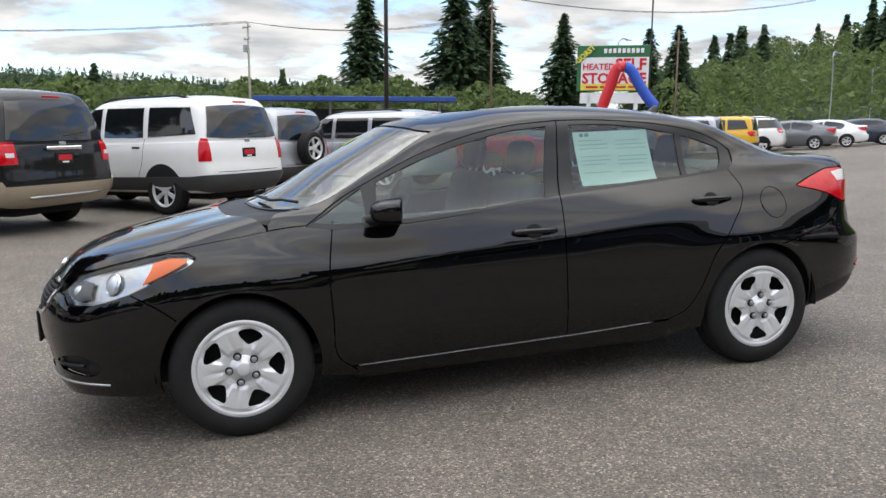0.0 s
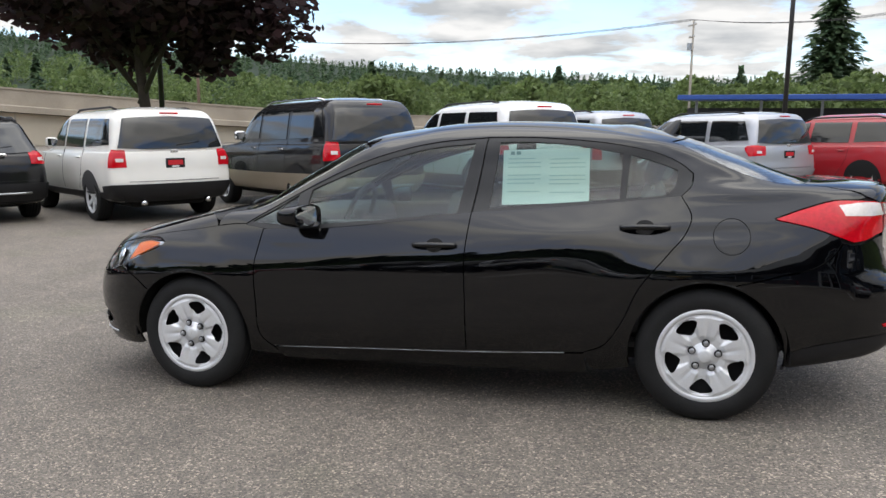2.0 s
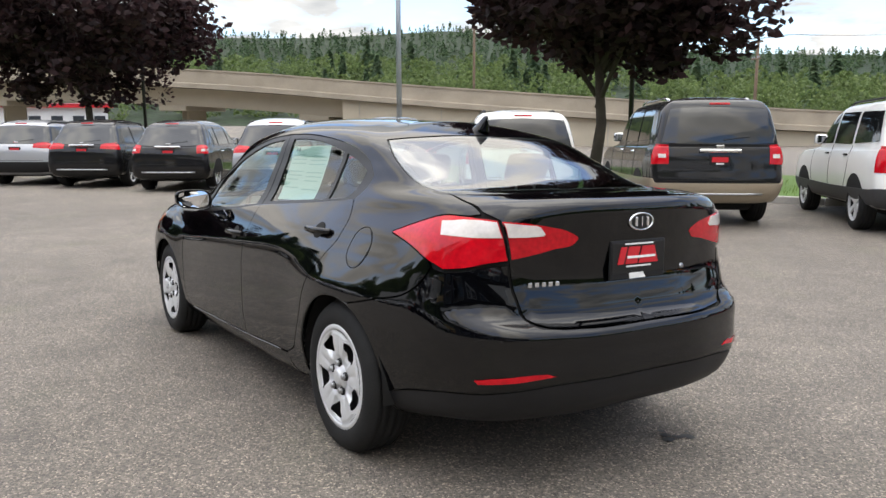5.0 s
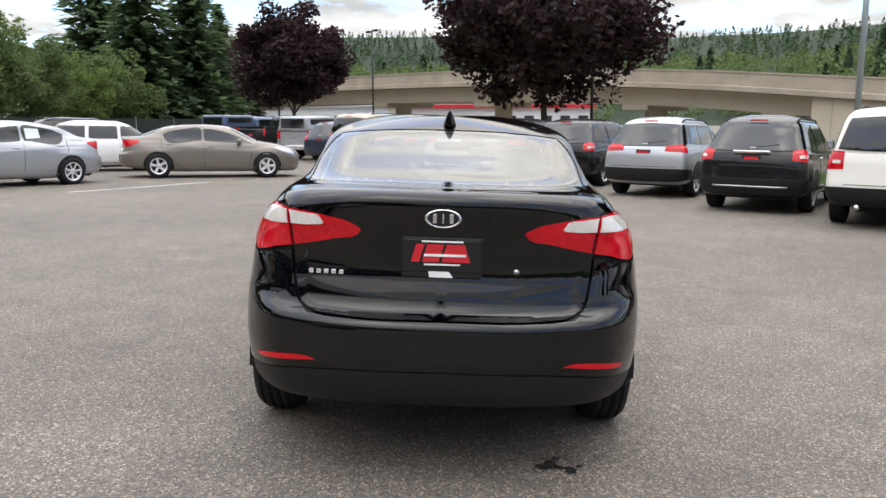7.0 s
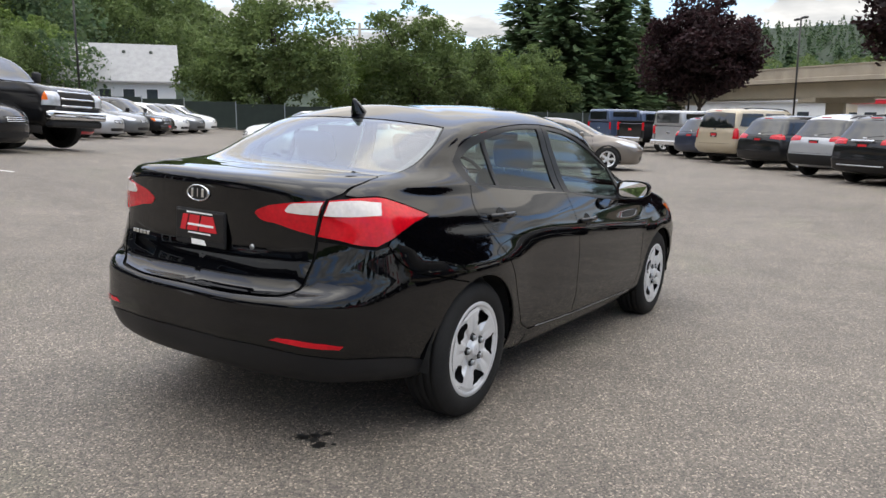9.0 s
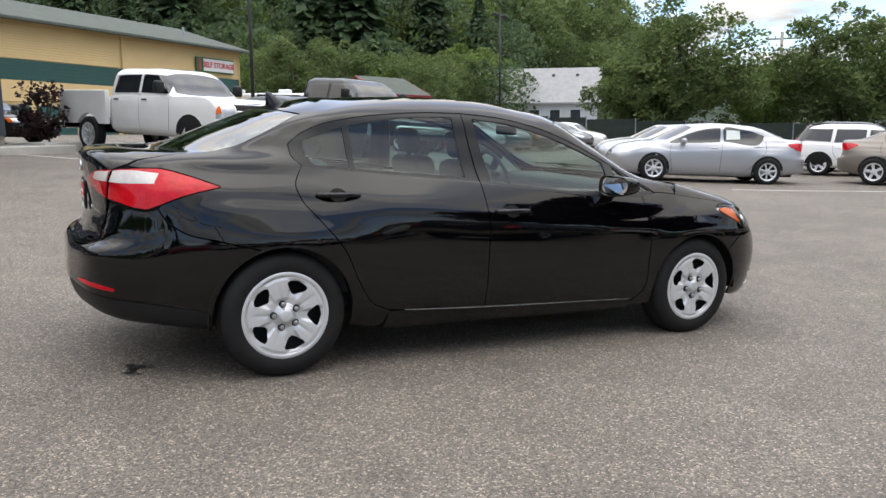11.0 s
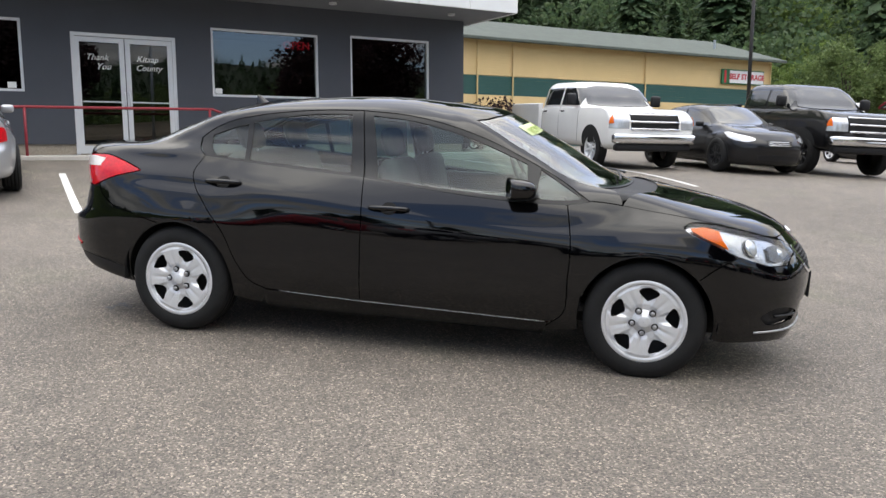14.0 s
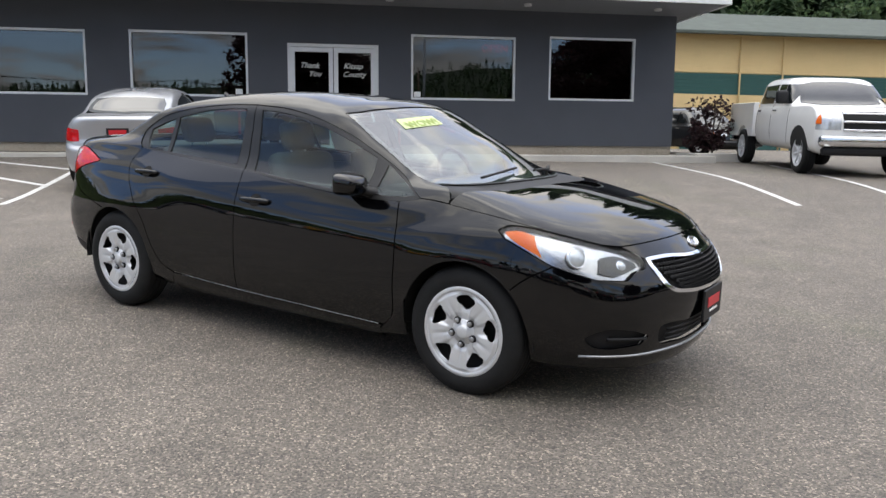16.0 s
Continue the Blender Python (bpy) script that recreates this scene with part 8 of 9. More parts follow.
def verge():
    """Kerb and grass strip beyond the parked row."""
    d = Vector((.886, .464, 0))
    n = Vector((.464, -.886, 0))
    base = Vector((8.6, -10.6, 0))
    V, F = [], []
    rows = list(np.arange(-9.0, 46, 2.5))
    for s in rows:
        for o, up in ((0, .13), (.9, .16), (4.5, .18), (8.0, .12)):
            p = base + d * s + n * o
            V.append((p.x, p.y, ground_z(p.x, p.y) + up))
    for i in range(len(rows) - 1):
        for q in range(3):
            F.append((i * 4 + q, i * 4 + q + 1, (i + 1) * 4 + q + 1, (i + 1) * 4 + q))
    tagged(put("lawn", mesh_of("lawn", V, F), GRASS), "strip of mown green grass along the street", "lawn", kind="structure")
    rng = np.random.default_rng(5)
    C, A, B = [], [], []
    for k in range(9000):
        s, o = rng.uniform(-6, 30), rng.uniform(0, 4.5)
        p = base + d * s + n * o
        C.append((p.x, p.y, ground_z(p.x, p.y) + .20))
        a = rng.uniform(0, 6.28)
        A.append((0.006 * math.cos(a), 0.006 * math.sin(a), 0))
        B.append((rng.normal() * .02, rng.normal() * .02, .075))
    tagged(put("grass_blades", quads_mesh("grass_blades", np.array(C), np.array(A), np.array(B)), LEAF_BRIGHT), "short green grass blades", "grass", kind="stuff")
    k = thing("kerb", Matrix(), "pale concrete kerb along the grass", "kerb", kind="structure")
    for s in np.arange(-9, 43, 1.5):
        p = base + d * (s + .75) - n * .08
        part("kerb_stone", box(1.485, .16, .30, (0, 0, 0), .02, 2), KERB, k, m=Matrix.Translation((p.x, p.y, ground_z(p.x, p.y))) @ Matrix.Rotation(math.atan2(d.y, d.x), 4, "Z"))


def marking(a, b, w=.10):
    """A worn painted line on the asphalt."""
    a, b = Vector((*a, 0)), Vector((*b, 0))
    d = (b - a).normalized()
    s = Vector((-d.y, d.x, 0)) * w / 2
    n = max(2, int((b - a).length / .6))
    V, F = [], []
    for i in range(n + 1):
        p = a.lerp(b, i / n)
        for q in (p - s, p + s):
            V.append((q.x, q.y, ground_z(q.x, q.y) + .005))
    for i in range(n):
        F.append((2 * i, 2 * i + 2, 2 * i + 3, 2 * i + 1))
    tagged(put("parking_line", mesh_of("parking_line", V, F), LINE_WHITE), "worn white painted parking line on asphalt", "road marking", "parking lines")


def ridge(name, prof, d0, d1, seed, material, label, rough=.06, step=2.0):
    """Wooded high ground: rises from d0 to its crest at d1, with an uneven skyline."""
    rng = np.random.default_rng(seed)
    az = np.arange(prof[0][0], prof[-1][0] + .01, step)
    el = np.interp(az, [p[0] for p in prof], [p[1] for p in prof])
    wob = np.convolve(rng.normal(size=len(az) + 8), np.ones(9) / 9, "valid")[:len(az)]
    V, F = [], []
    K = 7
    for a, e, q in zip(az, el, wob):
        top = math.tan(radians(e)) * d1 * (1 + rough * q * 2)
        for k in range(K):
            f = k / (K - 1)
            dd = d0 + (d1 - d0) * f
            x, y = polar(a, dd)
            V.append((x, y, -2 + (top + 2) * (f ** 1.25) + (rng.normal() * .02 * top if 0 < k < K - 1 else 0)))
        x, y = polar(a, d1 * 1.5)
        V.append((x, y, -5))
    K += 1
    for i in range(len(az) - 1):
        for k in range(K - 1):
            F.append((i * K + k, i * K + k + 1, (i + 1) * K + k + 1, (i + 1) * K + k))
    ob = tagged(put(name, mesh_of(name, V, F), material), label, "hill", kind="structure")
    return lambda a, f: (*polar(a, d0 + (d1 - d0) * f), -2 + (math.tan(radians(float(np.interp(a, [p[0] for p in prof], [p[1] for p in prof])))) * d1 + 2) * f ** 1.25)


def wood(name, place, a0, a1, f0, f1, count, seed, h, conifer, leaf, material, label, quads=60, spread=.22):
    """Many far trees in one mesh."""
    rng = np.random.default_rng(seed)
    C, A, B = [], [], []
    for k in range(count):
        x, y, z = place(rng.uniform(a0, a1), rng.uniform(f0, f1) ** .8)
        hh = h * rng.uniform(.6, 1.25)
        q = np.sort(rng.uniform(0, 1, quads))
        ang = rng.uniform(0, 6.283, quads)
        if conifer:
            r = spread * hh * (1 - q) ** .9 * rng.uniform(.55, 1.1, quads)
            zz = hh * (.08 + .92 * q)
        else:
            r = spread * 1.7 * hh * np.sqrt(np.clip(1 - (2 * q - .9) ** 2, .02, 1)) * rng.uniform(.5, 1.05, quads)
            zz = hh * (.12 + .8 * q)
        C.append(np.stack([x + r * np.cos(ang), y + r * np.sin(ang), z - .5 + zz], 1))
        n = quads
        s = leaf * hh * rng.uniform(.7, 1.3, size=(n, 1))
        if conifer:
            out = np.stack([np.cos(ang), np.sin(ang), np.full(n, -.55)], 1)
            side = np.stack([-np.sin(ang), np.cos(ang), rng.normal(size=n) * .3], 1)
            A.append(out * s + rng.normal(size=(n, 3)) * s * .15)
            B.append(side * s * .9)
        else:
            a, b = leaf_axes(rng, n, 1.0, .8)
            A.append(a * s)
            B.append(b * s)
    ob = put(name, quads_mesh(name, np.concatenate(C), np.concatenate(A), np.concatenate(B)), material)
    return tagged(ob, label, "forest", kind="stuff")


LINE_WHITE = mat("worn_line_paint", (0.62, 0.61, 0.58), 0.8, 0, 0.25, 6, 50)
shop()
storage_hall()
overpass()
verge()
for a, b in (((-2.99, 14.34), (1.37, 7.98)), ((-0.5, 15.4), (2.5, 9.6)), ((-7.6, 6.0), (-5.1, 3.15)), ((-7.2, 9.3), (-3.6, 5.25)), ((-10.9, 8.0), (-8.0, 4.6)),
             ((-7.0, 1.3), (-12.5, 6.6)), ((-9.4, -.6), (-14.6, 4.6)), ((-7.0, 1.3), (-9.4, -.6)), ((-8.5, 2.75), (-12.8, 2.85)), ((-9.9, 4.1), (-13.7, 3.75)), ((-7.6, 1.6), (-11.2, 1.1))):
    marking(a, b)
for a, b in (((14.6, 13.6), (18.0, 16.0)), ((11.3, 8.1), (14.6, 6.2))):
    marking(a, b)


def oil_stain(x, y):
    """Dried black drips on the asphalt."""
    rng = random.Random(5)
    V, F = [], []
    for _ in range(7):
        cx, cy, r = x + rng.gauss(0, .035), y + rng.gauss(0, .05), rng.uniform(.012, .035)
        k = len(V)
        for q in range(12):
            a = q * math.pi / 6
            rr = r * rng.uniform(.6, 1.25)
            px, py = cx + rr * math.cos(a), cy + rr * math.sin(a)
            V.append((px, py, ground_z(px, py) + .004 + .0004 * _))
        F.append(tuple(range(k, k + 12)))
    tagged(put("oil_stain", mesh_of("oil_stain", V, F), mat("dried_oil", (.02, .02, .02), .4, 0, .4, 30, 200)), "small black dried oil stain on the asphalt", "stain", kind="structure")


oil_stain(-2.0, -.47)
for x, y, h in ((13.8, -16.8, 8.5), (36.2, -6.9, 9.0), (66, 7.6, 9.5), (64, 15.6, 9.5), (6.4, 31.9, 9.5), (29.5, 48.5, 9.5), (-5.1, -25, 9.5), (-35, -56, 14)):
    lamp_pole(x, y, h, .085, POLE_DARK, "dark bronze parking lot light pole", az=30, heads=2)
lamp_pole(27.2, -16.0, 11.5, .13, POLE_STEEL, "tall galvanised steel street light pole", az=120)
for a, d, h in ((240.5, 105, 12.5), (226.5, 120, 11), (224.3, 150, 10.5)):
    t = thing("street_lamp", gpos(*polar(a, d)), "curved-arm steel street lamp beside the highway", "street lamp", "street lamps")
    part("mast", tube(curve3([(0, 0, 0), (0, 0, h * .8), (.3, .2, h * .95), (-1.8, -1.2, h)], 6), .10, 7), POLE_STEEL, t, smooth=True)
    part("lamp_head", box(.8, .35, .15, (-2.1, -1.4, h - .02), .05), POLE_STEEL, t)
utility_pole(-4, -96, 13.2, PALE_TIMBER, 20, "pale timber utility pole with a transformer", True)
utility_pole(*polar(249.8, 108), 19, TIMBER, 10, "tall brown timber utility pole")
utility_pole(*polar(-37.2, 84, -2.3, 4), 13, TIMBER, 60, "brown timber utility pole behind the elevated road")
utility_pole(*polar(-56.5, 78, -2.3, 4), 9, TIMBER, 60, "brown timber utility pole among trees")
utility_pole(*polar(236.5, 120), 15, TIMBER, 40, "brown timber utility pole by the sign")
utility_pole(*polar(38.5, 64), 9, PALE_TIMBER, 40, "thin pale pole before the trees")
wires((-4, -96, 12.9), (*polar(249.8, 108), 16), 1.6)
wires((*polar(249.8, 108), 18.4), (*polar(228, 150), 22), 2.2)
wires((-4, -96, 12.9), (70, -110, 14), 2.0)
wires((*polar(-37.2, 84, -2.3, 4), 12.8), (70, -110, 14), 2.0)


def pole_sign():
    """The tall roadside sign of the storage business."""
    x, y = polar(241.3, 92, 1.475, 4.25)
    t = thing("roadside_sign", gpos(x, y, 241.3 - 90), "tall green and white roadside sign for heated self storage", "sign")
    g = 2.6
    part("cabinet", box(8.0, .7, 5.0, (0, 0, g + 4.9), .05), SIGN_GREEN, t)
    part("face", box(7.4, .08, 3.5, (.15, -.36, g + 4.35), .02), FASCIA, t)
    part("reader_board", box(7.4, .5, 1.2, (.1, 0, g + 1.65), .03), FASCIA, t)
    part("yellow_strip", box(7.4, .10, .7, (.15, -.37, g + 2.85), .02), SIGN_YELLOW, t)
    for x2 in (-2.6, 2.6):
        part("post", box(.45, .5, g + 2.4, (x2, 0, (g + 2.4) / 2 - .3), .03), FASCIA, t)
    part("green_corner", slab([(-3.98, g + 5.2), (-3.98, g + 7.35), (-1.7, g + 7.35)], -.46, -.36, "y"), SIGN_GREEN, t)
    R = Matrix.Rotation(radians(90), 4, "X")
    put("lettering", text_mesh("HEATED", .95, .02, 0, .02), RED_SIGN, t, "red lettering HEATED", Matrix.Translation((-1.6, -.43, g + 5.05)) @ R)
    put("lettering", text_mesh("SELF", 1.75, .02, 0, .05), RED_SIGN, t, "red lettering SELF", Matrix.Translation((1.9, -.43, g + 5.25)) @ R)
    put("lettering", text_mesh("STORAGE", 1.6, .02, 0, .05), RED_SIGN, t, "red lettering STORAGE", Matrix.Translation((.1, -.43, g + 3.75)) @ R)
    put("lettering", text_mesh("GORST", .8, .02, 0, .03), SIGN_YELLOW, t, "yellow lettering GORST", Matrix.Translation((-3.1, -.50, g + 6.45)) @ R @ Matrix.Rotation(radians(42), 4, "Z"))
    for k in range(9):
        part("number_bar", box(.34, .06, .5, (-.9 + k * .5, -.40, g + 6.8), .02), FASCIA, t)
    for k in range(4):
        part("message_bar", box(1.3, .04, .22, (-2.3 + 1.55 * k, -.44, g + 2.85), .01), RED_SIGN, t)


def tube_figure():
    """The bent inflatable advertising tube, red then blue."""
    x, y = polar(242.4, 62, 1.475, 4.25)
    t = thing("inflatable_tube", gpos(x, y, 241.3 - 90), "bent red and blue inflatable advertising tube with yellow streamers", "inflatable")
    P, _ = spline_rows(np.array([(0, 0, .4), (.4, 0, 2.4), (1.0, 0, 4.2), (1.7, 0, 5.7), (2.3, 0, 5.6), (3.0, 0, 4.6), (3.8, 0, 3.4), (4.4, 0, 2.7)], float), 5)
    k = len(P) // 2
    part("fan_base", box(1.0, 1.0, .5, (0, 0, .25), .08), PLASTIC, t)
    part("red_tube", tube(P[:k + 1], .42, 14), RED_SIGN, t, smooth=True)
    part("blue_tube", tube(P[k:], .40, 14), mat("blue_nylon", (.02, .08, .45), .6), t, smooth=True)
    for q in range(6):
        part("streamer", tube([(4.3, -.3 + .12 * q, 2.8), (4.6, -.35 + .14 * q, 2.3), (4.5 + .1 * q, -.3 + .12 * q, 1.8)], .05, 5), SIGN_YELLOW, t)


def house():
    m = Matrix.Translation((*polar(55.3, 103, -4.3, -2.5), 1.2)) @ Matrix.Rotation(radians(-38), 4, "Z")
    t = thing("house", m, "white single-storey house with a pale grey shingle roof", "house")
    part("wall", box(17, 9, 3.4, (0, 0, 1.7)), ALU, t)
    bm = slab([(-5.2, 3.3), (-5.2, 3.5), (0, 8.0), (5.2, 3.5), (5.2, 3.3), (0, 7.7)], -9.0, 9.0, "x")
    part("roof", bm, SHINGLE_PALE, t)
    for k in range(6):
        w = part("window", box(1.3, .1, 1.5, (-6.6 + 2.5 * k, -4.55, 1.9), .02), WINDOW_BLUE, t)
        put("window_frame", bm_mesh("window_frame", frame_bm(-7.3 + 2.5 * k, -5.9 + 2.5 * k, 1.1, 2.7, .1, .1, -4.66, -4.58)), FASCIA, w)
    for k in range(5):
        part("roof_vent", box(.35, .35, .3, (-6 + 3 * k, -1.3, 7.0), .04), SHINGLE, t)


def carport():
    x, y = polar(69.2, 66, -.6, -5.2)
    t = thing("carport", gpos(x, y, 22), "open red-trimmed carport with a grey roof on posts", "carport")
    for px in (-2.0, 2.0):
        for py in (-2.2, 2.2):
            part("post", box(.16, .16, 3.2, (px, py, 1.6)), FASCIA, t)
    part("roof", slab([(-3.2, 3.2), (-3.2, 3.35), (0, 4.9), (3.2, 3.35), (3.2, 3.2), (0, 4.7)], -2.7, 2.7, "x"), SHINGLE, t)
    for s in (-1, 1):
        part("gable", slab([(-3.0, 3.25), (0, 4.65), (3.0, 3.25)], s * 2.45, s * 2.55, "x"), KERB, t)
        part("barge_board", tube([(s * 2.72, -3.2, 3.28), (s * 2.72, 0, 4.82), (s * 2.72, 3.2, 3.28)], .09, 4), RAIL_RED, t)
        part("eave_board", box(5.4, .08, .2, (0, s * 3.22, 3.26)), RAIL_RED, t)


def fence_line():
    pts = [polar(a, d, -4.3, -2.5) for a, d in ((75, 62), (66, 60), (58, 57), (50, 56), (40, 58), (30, 62), (22, 68), (15, 76))]
    P, _ = spline_rows(np.array([(x, y, 0) for x, y in pts]), 3)
    t = thing("fence", Matrix(), "dark green mesh fence at the lot's back edge", "fence", kind="structure")
    for a, b in zip(P, P[1:]):
        c, l = (a + b) / 2, float(np.linalg.norm(b - a))
        g = ground_z(c[0], c[1])
        part("fence_panel", box(l - .08, .03, 1.75, (0, 0, .95)), FENCE, t, m=Matrix.Translation((c[0], c[1], g)) @ Matrix.Rotation(math.atan2(b[1] - a[1], b[0] - a[0]), 4, "Z"))
        part("fence_post", cyl(.035, 2.0, (a[0], a[1], ground_z(a[0], a[1]) + .95), "z", n=8), POLE_STEEL, t)


def far_buildings():
    for a, d, w, h, dep, m1, m2, lab, trimm in ((10.8, 135, 26, 4.0, 10, FASCIA, SHINGLE_PALE, "low white building beyond the elevated road", None), (-3.0, 140, 30, 4.2, 12, FASCIA, RAIL_RED, "low white building with a red roof band", RED_SIGN), (5.5, 150, 12, 4.4, 9, CREAM_WALL, SHINGLE, "small cream building with a gabled roof", None)):
        x, y = polar(a, d, -4.9, 0)
        t = thing("roadside_building", Matrix.Translation((x, y, -.8)) @ Matrix.Rotation(radians(a - 90), 4, "Z"), lab, "building")
        part("wall", box(w, dep, h, (0, 0, h / 2)), m1, t)
        part("roof", slab([(-dep / 2 - .6, h), (-dep / 2 - .6, h + .3), (0, h + (.5 if trimm else 1.6)), (dep / 2 + .6, h + .3), (dep / 2 + .6, h)], -w / 2 - .6, w / 2 + .6, "x"), m2, t)
        if trimm:
            part("fascia_band", box(w + 1.6, .3, .45, (0, -dep / 2 - .7, h - .1)), trimm, t)
        for k in range(int(w // 3)):
            part("window", box(1.6, .12, 1.5, (-w / 2 + 1.8 + 3 * k, -dep / 2 - .02, 1.9), .02), WINDOW_BLUE, t)
    x, y = polar(259.5, 62, 1.475, 4.25)
    t = thing("flat_canopy", gpos(x, y, 259.5 - 90), "long flat canopy with a blue edge", "canopy")
    part("roof", box(15, 5, .35, (0, 0, 3.3), .03), mat("blue_edge", (.02, .07, .28), .5), t)
    for px in (-6.5, -2, 2, 6.5):
        part("post", box(.18, .18, 3.2, (px, 0, 1.6)), POLE_STEEL, t)
    part("wall", box(15, .2, 2.6, (0, 2.3, 1.3)), CLAD, t)
    x, y = polar(77.2, 64, -.6, -5.2)
    t = thing("motorhome", gpos(x, y, -20), "white motorhome with roof air conditioners", "motorhome")
    part("body", box(8.2, 2.4, 2.5, (0, 0, 2.1), .25, 3), FASCIA, t, smooth=False)
    for px in (-2.2, 1.4):
        part("roof_unit", box(1.0, .8, .35, (px, 0, 3.5), .1, 2), FASCIA, t)
    for px in (-2.8, -.6, 1.8):
        part("window", box(1.2, .05, .7, (px, -1.2, 2.4), .02), DARK_GLASS, t)
    for px in (-2.6, 2.6):
        for s in (-1, 1):
            part("wheel", cyl(.4, .3, (px, s * 1.05, .42), "y", n=18, bevel=.04), RUBBER, t, smooth=True)


pole_sign()
tube_figure()
house()
carport()
fence_line()
far_buildings()

# -- trees near the lot --
MAPLE = tree_meshes(11, 9.0, 8.6, 3.0, 210, 30000, .19, 1.15, .22)
MAPLE_B = tree_meshes(12, 11.0, 9.5, 2.6, 230, 30000, .19, 1.15, .22)
plant("maple_tree", MAPLE, LEAF_PURPLE, gpos(12.6, -14.0, 220, .9), "dark purple-leaved maple standing on the grass strip", group="purple maples")
plant("maple_tree", MAPLE_B, LEAF_PURPLE, gpos(37.1, -4.7, 0, 1.03), "broad dark purple-leaved maple behind the parked row", group="purple maples")
plant("maple_tree", MAPLE, LEAF_PURPLE, gpos(55.5, 12.4, 120, .86), "rounded dark purple-leaved maple behind the parked row", group="purple maples")
BROAD = [tree_meshes(20 + k, 9, 10, 1.0, 170, 17000, .165, 1.1, .2) for k in range(3)]
PINE = [conifer_meshes(30 + k, 15, 20, 1.2, 38, 20, .62, .10, .35) for k in range(2)]
FIR = [conifer_meshes(40 + k, 16.5, 24, 1.5, 46, 24, .62, .30, .35, .35) for k in range(3)]
for k, (a, d, s, br) in enumerate(((47.0, 62, .85, 0), (43.5, 60, 1.12, 0), (38.6, 66, .74, 1), (34.0, 66, 1.12, 0), (30.8, 70, .92, 1), (28.0, 76, .78, 0), (60.8, 92, 1.0, 0), (62.5, 76, .8, 1), (64.5, 85, .9, 0), (68.0, 80, 1.0, 1), (72, 84, 1.15, 1), (76, 88, .9, 0), (25.5, 80, .9, 1))):
    plant("broadleaf_tree", BROAD[k % 3], LEAF_BRIGHT if br else LEAF_GREEN, gpos(*polar(a, d, -4.3, -2.5), 70 * k, s * .86), "leafy green broadleaf tree behind the fence", group="broadleaf trees by the fence")
plant("plum_tree", BROAD[1], LEAF_PURPLE, gpos(*polar(66.0, 84, -.6, -5.2), 10, .82), "small dark red-leaved tree behind the carport")
for k, (a, d, s) in enumerate(((19.2, 92, 1.05), (22.4, 88, 1.0), (25.0, 97, 1.1), (17.2, 104, .8))):
    plant("pine_tree", PINE[k % 2], LEAF_PINE, gpos(*polar(a, d, -4.6, -1), 50 * k, s), "dense dark green pine tree", group="pine trees")
for k, (a, d, s) in enumerate(((259.0, 150, 1.12), (252.3, 150, 1.28), (250.3, 155, 1.15), (244.6, 158, .95), (236.6, 150, .8), (249.0, 190, .5), (238.6, 165, .85), (243.2, 166, .7), (86, 82, .62), (83.8, 80, .5))):
    plant("fir_tree", FIR[k % 3], LEAF_FIR, gpos(*polar(a, d), 40 * k, s), "tall dark green fir tree against the sky", group="fir trees")

# -- high ground and woods --
FAR = ridge("far_hill", [(-105, 2.2), (-90, 2.4), (-75, 3.0), (-62, 3.9), (-52, 4.4), (-42, 5.2), (-34, 6.2), (-24, 5.6), (-12, 5.4), (0, 5.8), (14, 5.6), (24, 4.6), (48, 4.2)], 520, 1250, 3, HILL_WOOD, "far wooded hills across the valley", rough=0.0)
wood("hill_forest", FAR, -105, 48, .15, 1.0, 6500, 4, 12, True, .12, LEAF_FIR, "far conifer forest on the hills", 28, .30)
MID = ridge("valley_side", [(-110, .15), (-85, .2), (-72, .5), (-60, 1.5), (-45, 2.8), (-30, 3.4), (-15, 3.0), (5, 2.4), (25, 2.6)], 170, 420, 6, HILL_WOOD, "wooded valley side beyond the street")
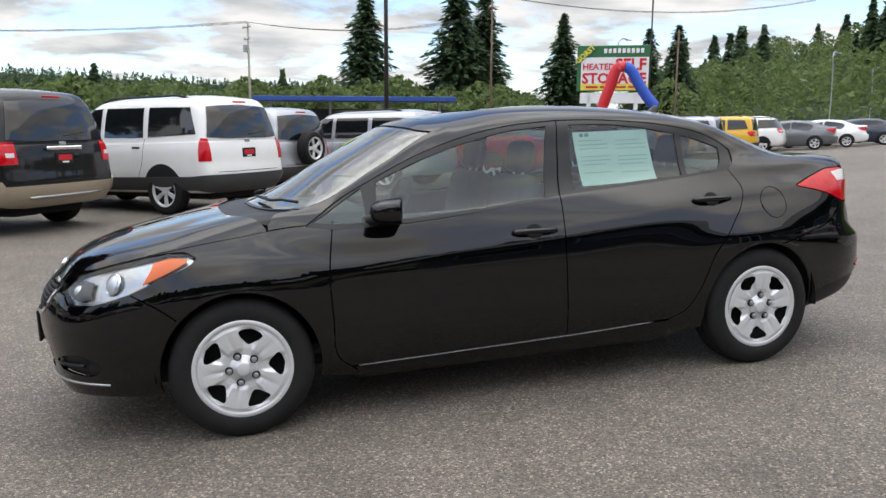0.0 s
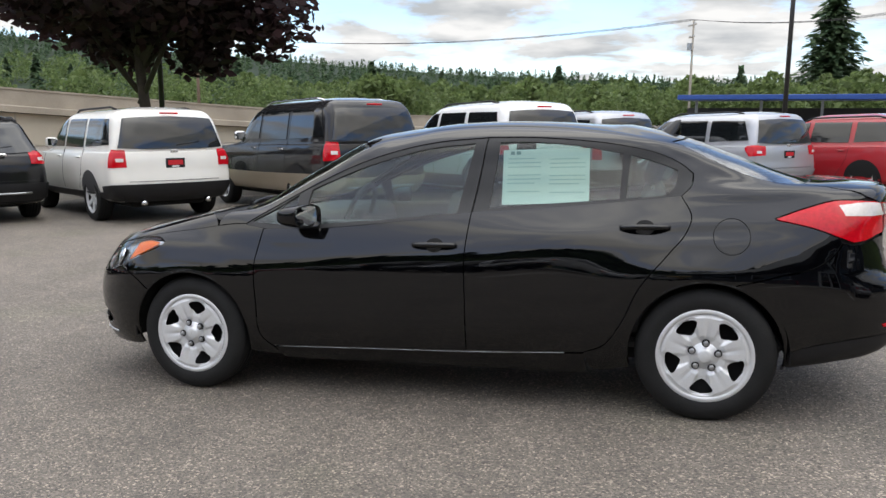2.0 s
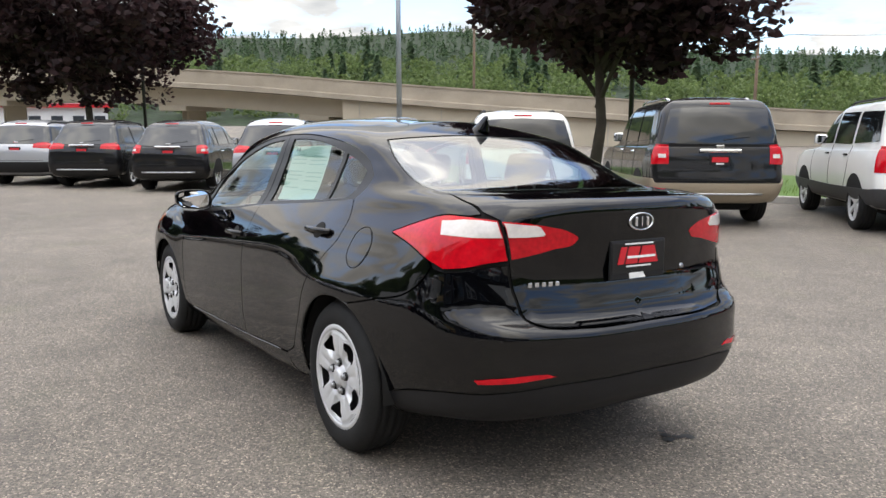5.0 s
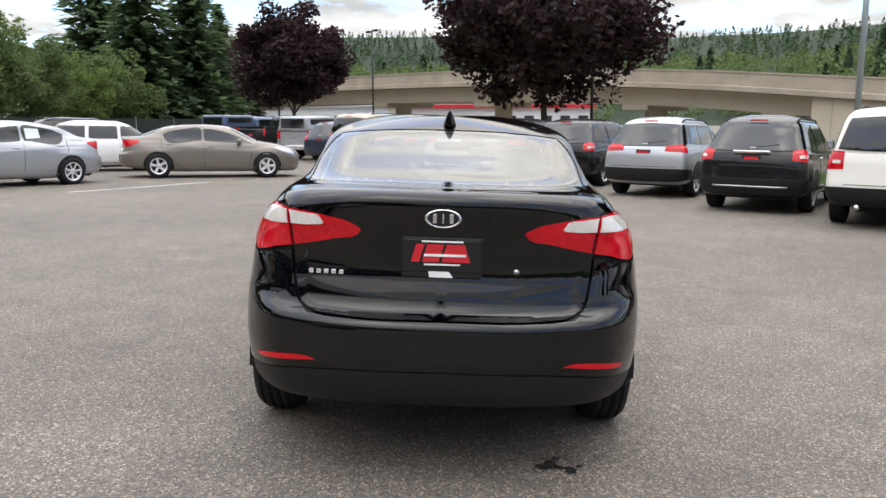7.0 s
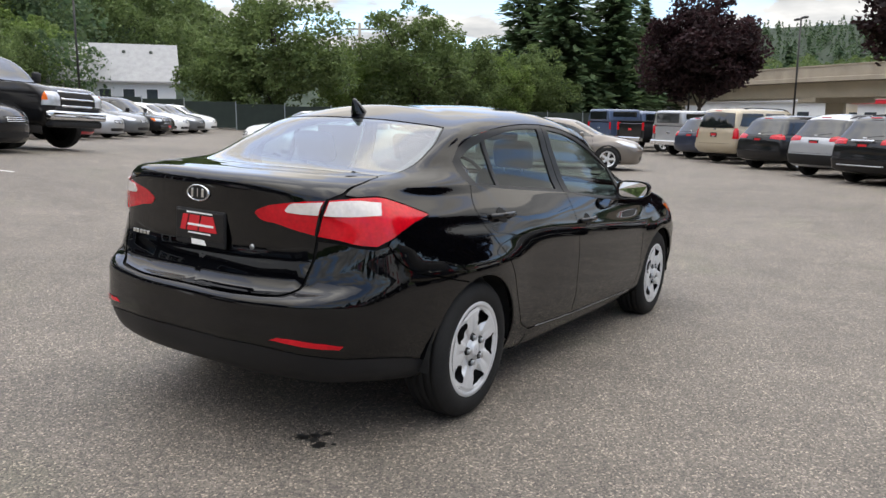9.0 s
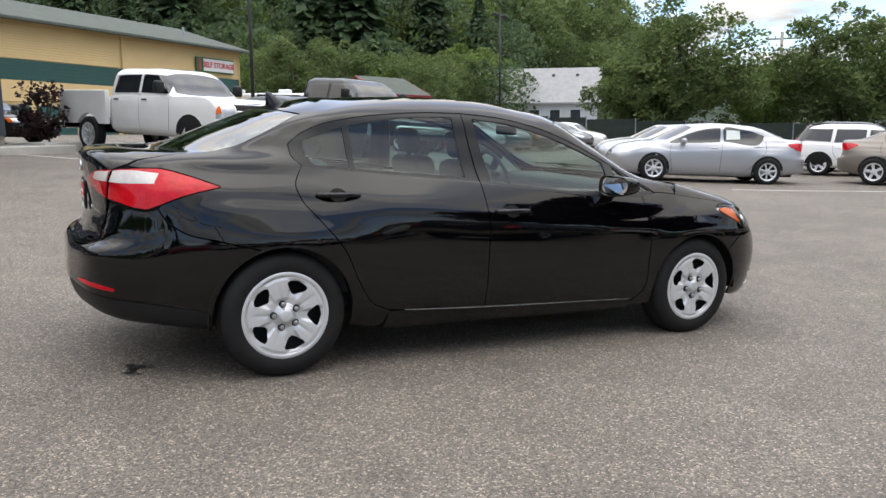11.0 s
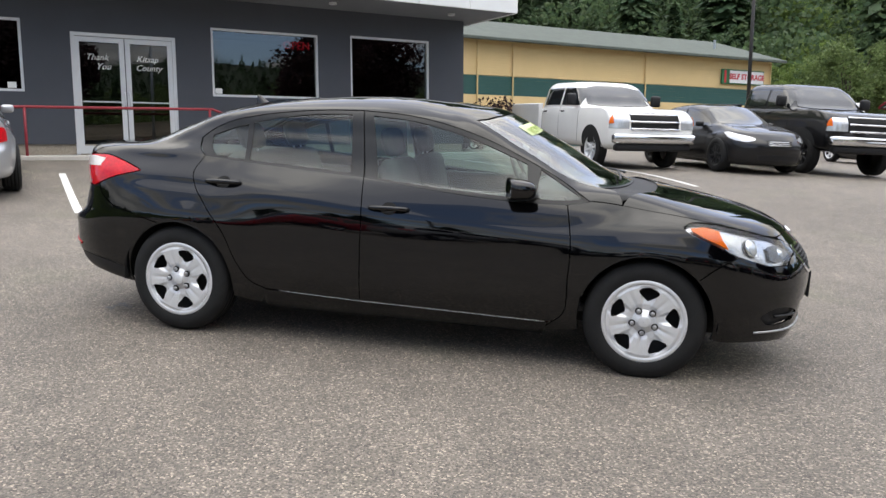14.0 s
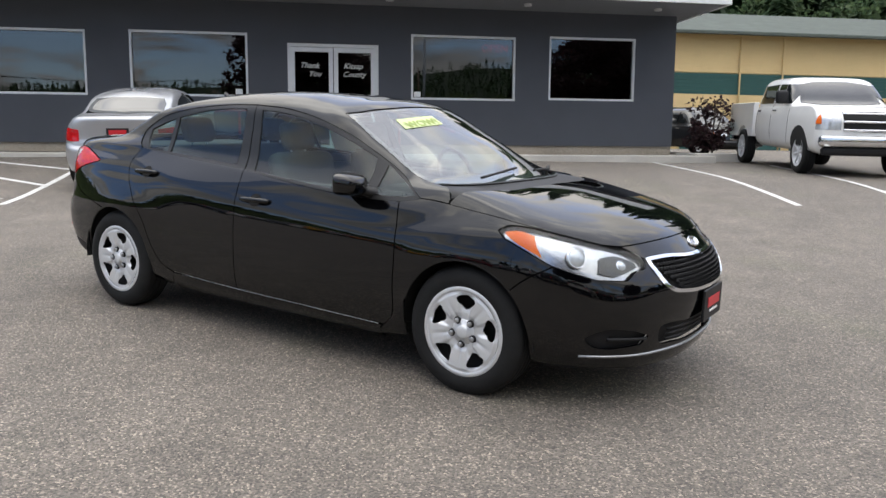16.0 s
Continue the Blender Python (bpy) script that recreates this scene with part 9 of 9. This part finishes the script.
wood("valley_trees", MID, -110, 25, .05, 1.0, 900, 7, 12, False, .05, LEAF_GREEN, "green broadleaf trees on the valley side", 260, .24)
wood("valley_conifers", MID, -110, 25, .3, 1.0, 130, 8, 16, True, .065, LEAF_FIR, "dark conifers among the valley trees", 220, .24)
BACK = ridge("hill_behind_sign", [(165, 7), (185, 8), (200, 8), (214, 6.8), (222, 5.6), (230, 4.0), (236, 2.2), (241, .6), (252, .3)], 120, 330, 9, HILL_WOOD, "steep wooded hill behind the highway")
wood("sign_hill_trees", BACK, 165, 240, .0, 1.0, 750, 10, 11, False, .042, LEAF_GREEN, "green broadleaf trees on the steep hill", 330, .24)
wood("sign_hill_conifers", BACK, 165, 238, .4, 1.0, 110, 12, 16, True, .065, LEAF_FIR, "dark conifers on the steep hill", 220, .22)
LOW = lambda a, f: (*polar(a, 105 + 60 * f), -.4)
wood("street_trees", LOW, 246, 292, 0, 1, 200, 13, 7.6, False, .05, LEAF_GREEN, "broadleaf trees along the street", 650, .27)
NEAR = ridge("hill_behind_shop", [(44, .5), (48, 3.5), (52, 8), (58, 10), (66, 12.5), (80, 17), (100, 19), (125, 19), (150, 15), (168, 9)], 84, 190, 14, HILL_WOOD, "steep dark wooded hillside behind the shop")
wood("hillside_trees", NEAR, 58, 112, .0, .9, 175, 15, 14, False, .023, LEAF_PINE, "dense broadleaf trees on the hillside", 1700, .27)
wood("hillside_far_trees", NEAR, 112, 166, .0, .9, 80, 25, 14, False, .06, LEAF_GREEN, "dense broadleaf trees on the hillside beyond the shop", 300, .27)
wood("hillside_bright_trees", NEAR, 60, 80, .0, .4, 50, 17, 12, False, .022, LEAF_BRIGHT, "bright green trees at the hillside's foot", 1800, .27)
wood("hillside_conifers", NEAR, 60, 118, .05, .9, 130, 16, 22, True, .036, LEAF_FIR, "dark conifers on the hillside", 900, .2)
wood("hillside_edge_trees", NEAR, 47, 61, .35, .95, 90, 21, 12, False, .026, LEAF_GREEN, "broadleaf trees on the hill behind the house", 1300, .27)
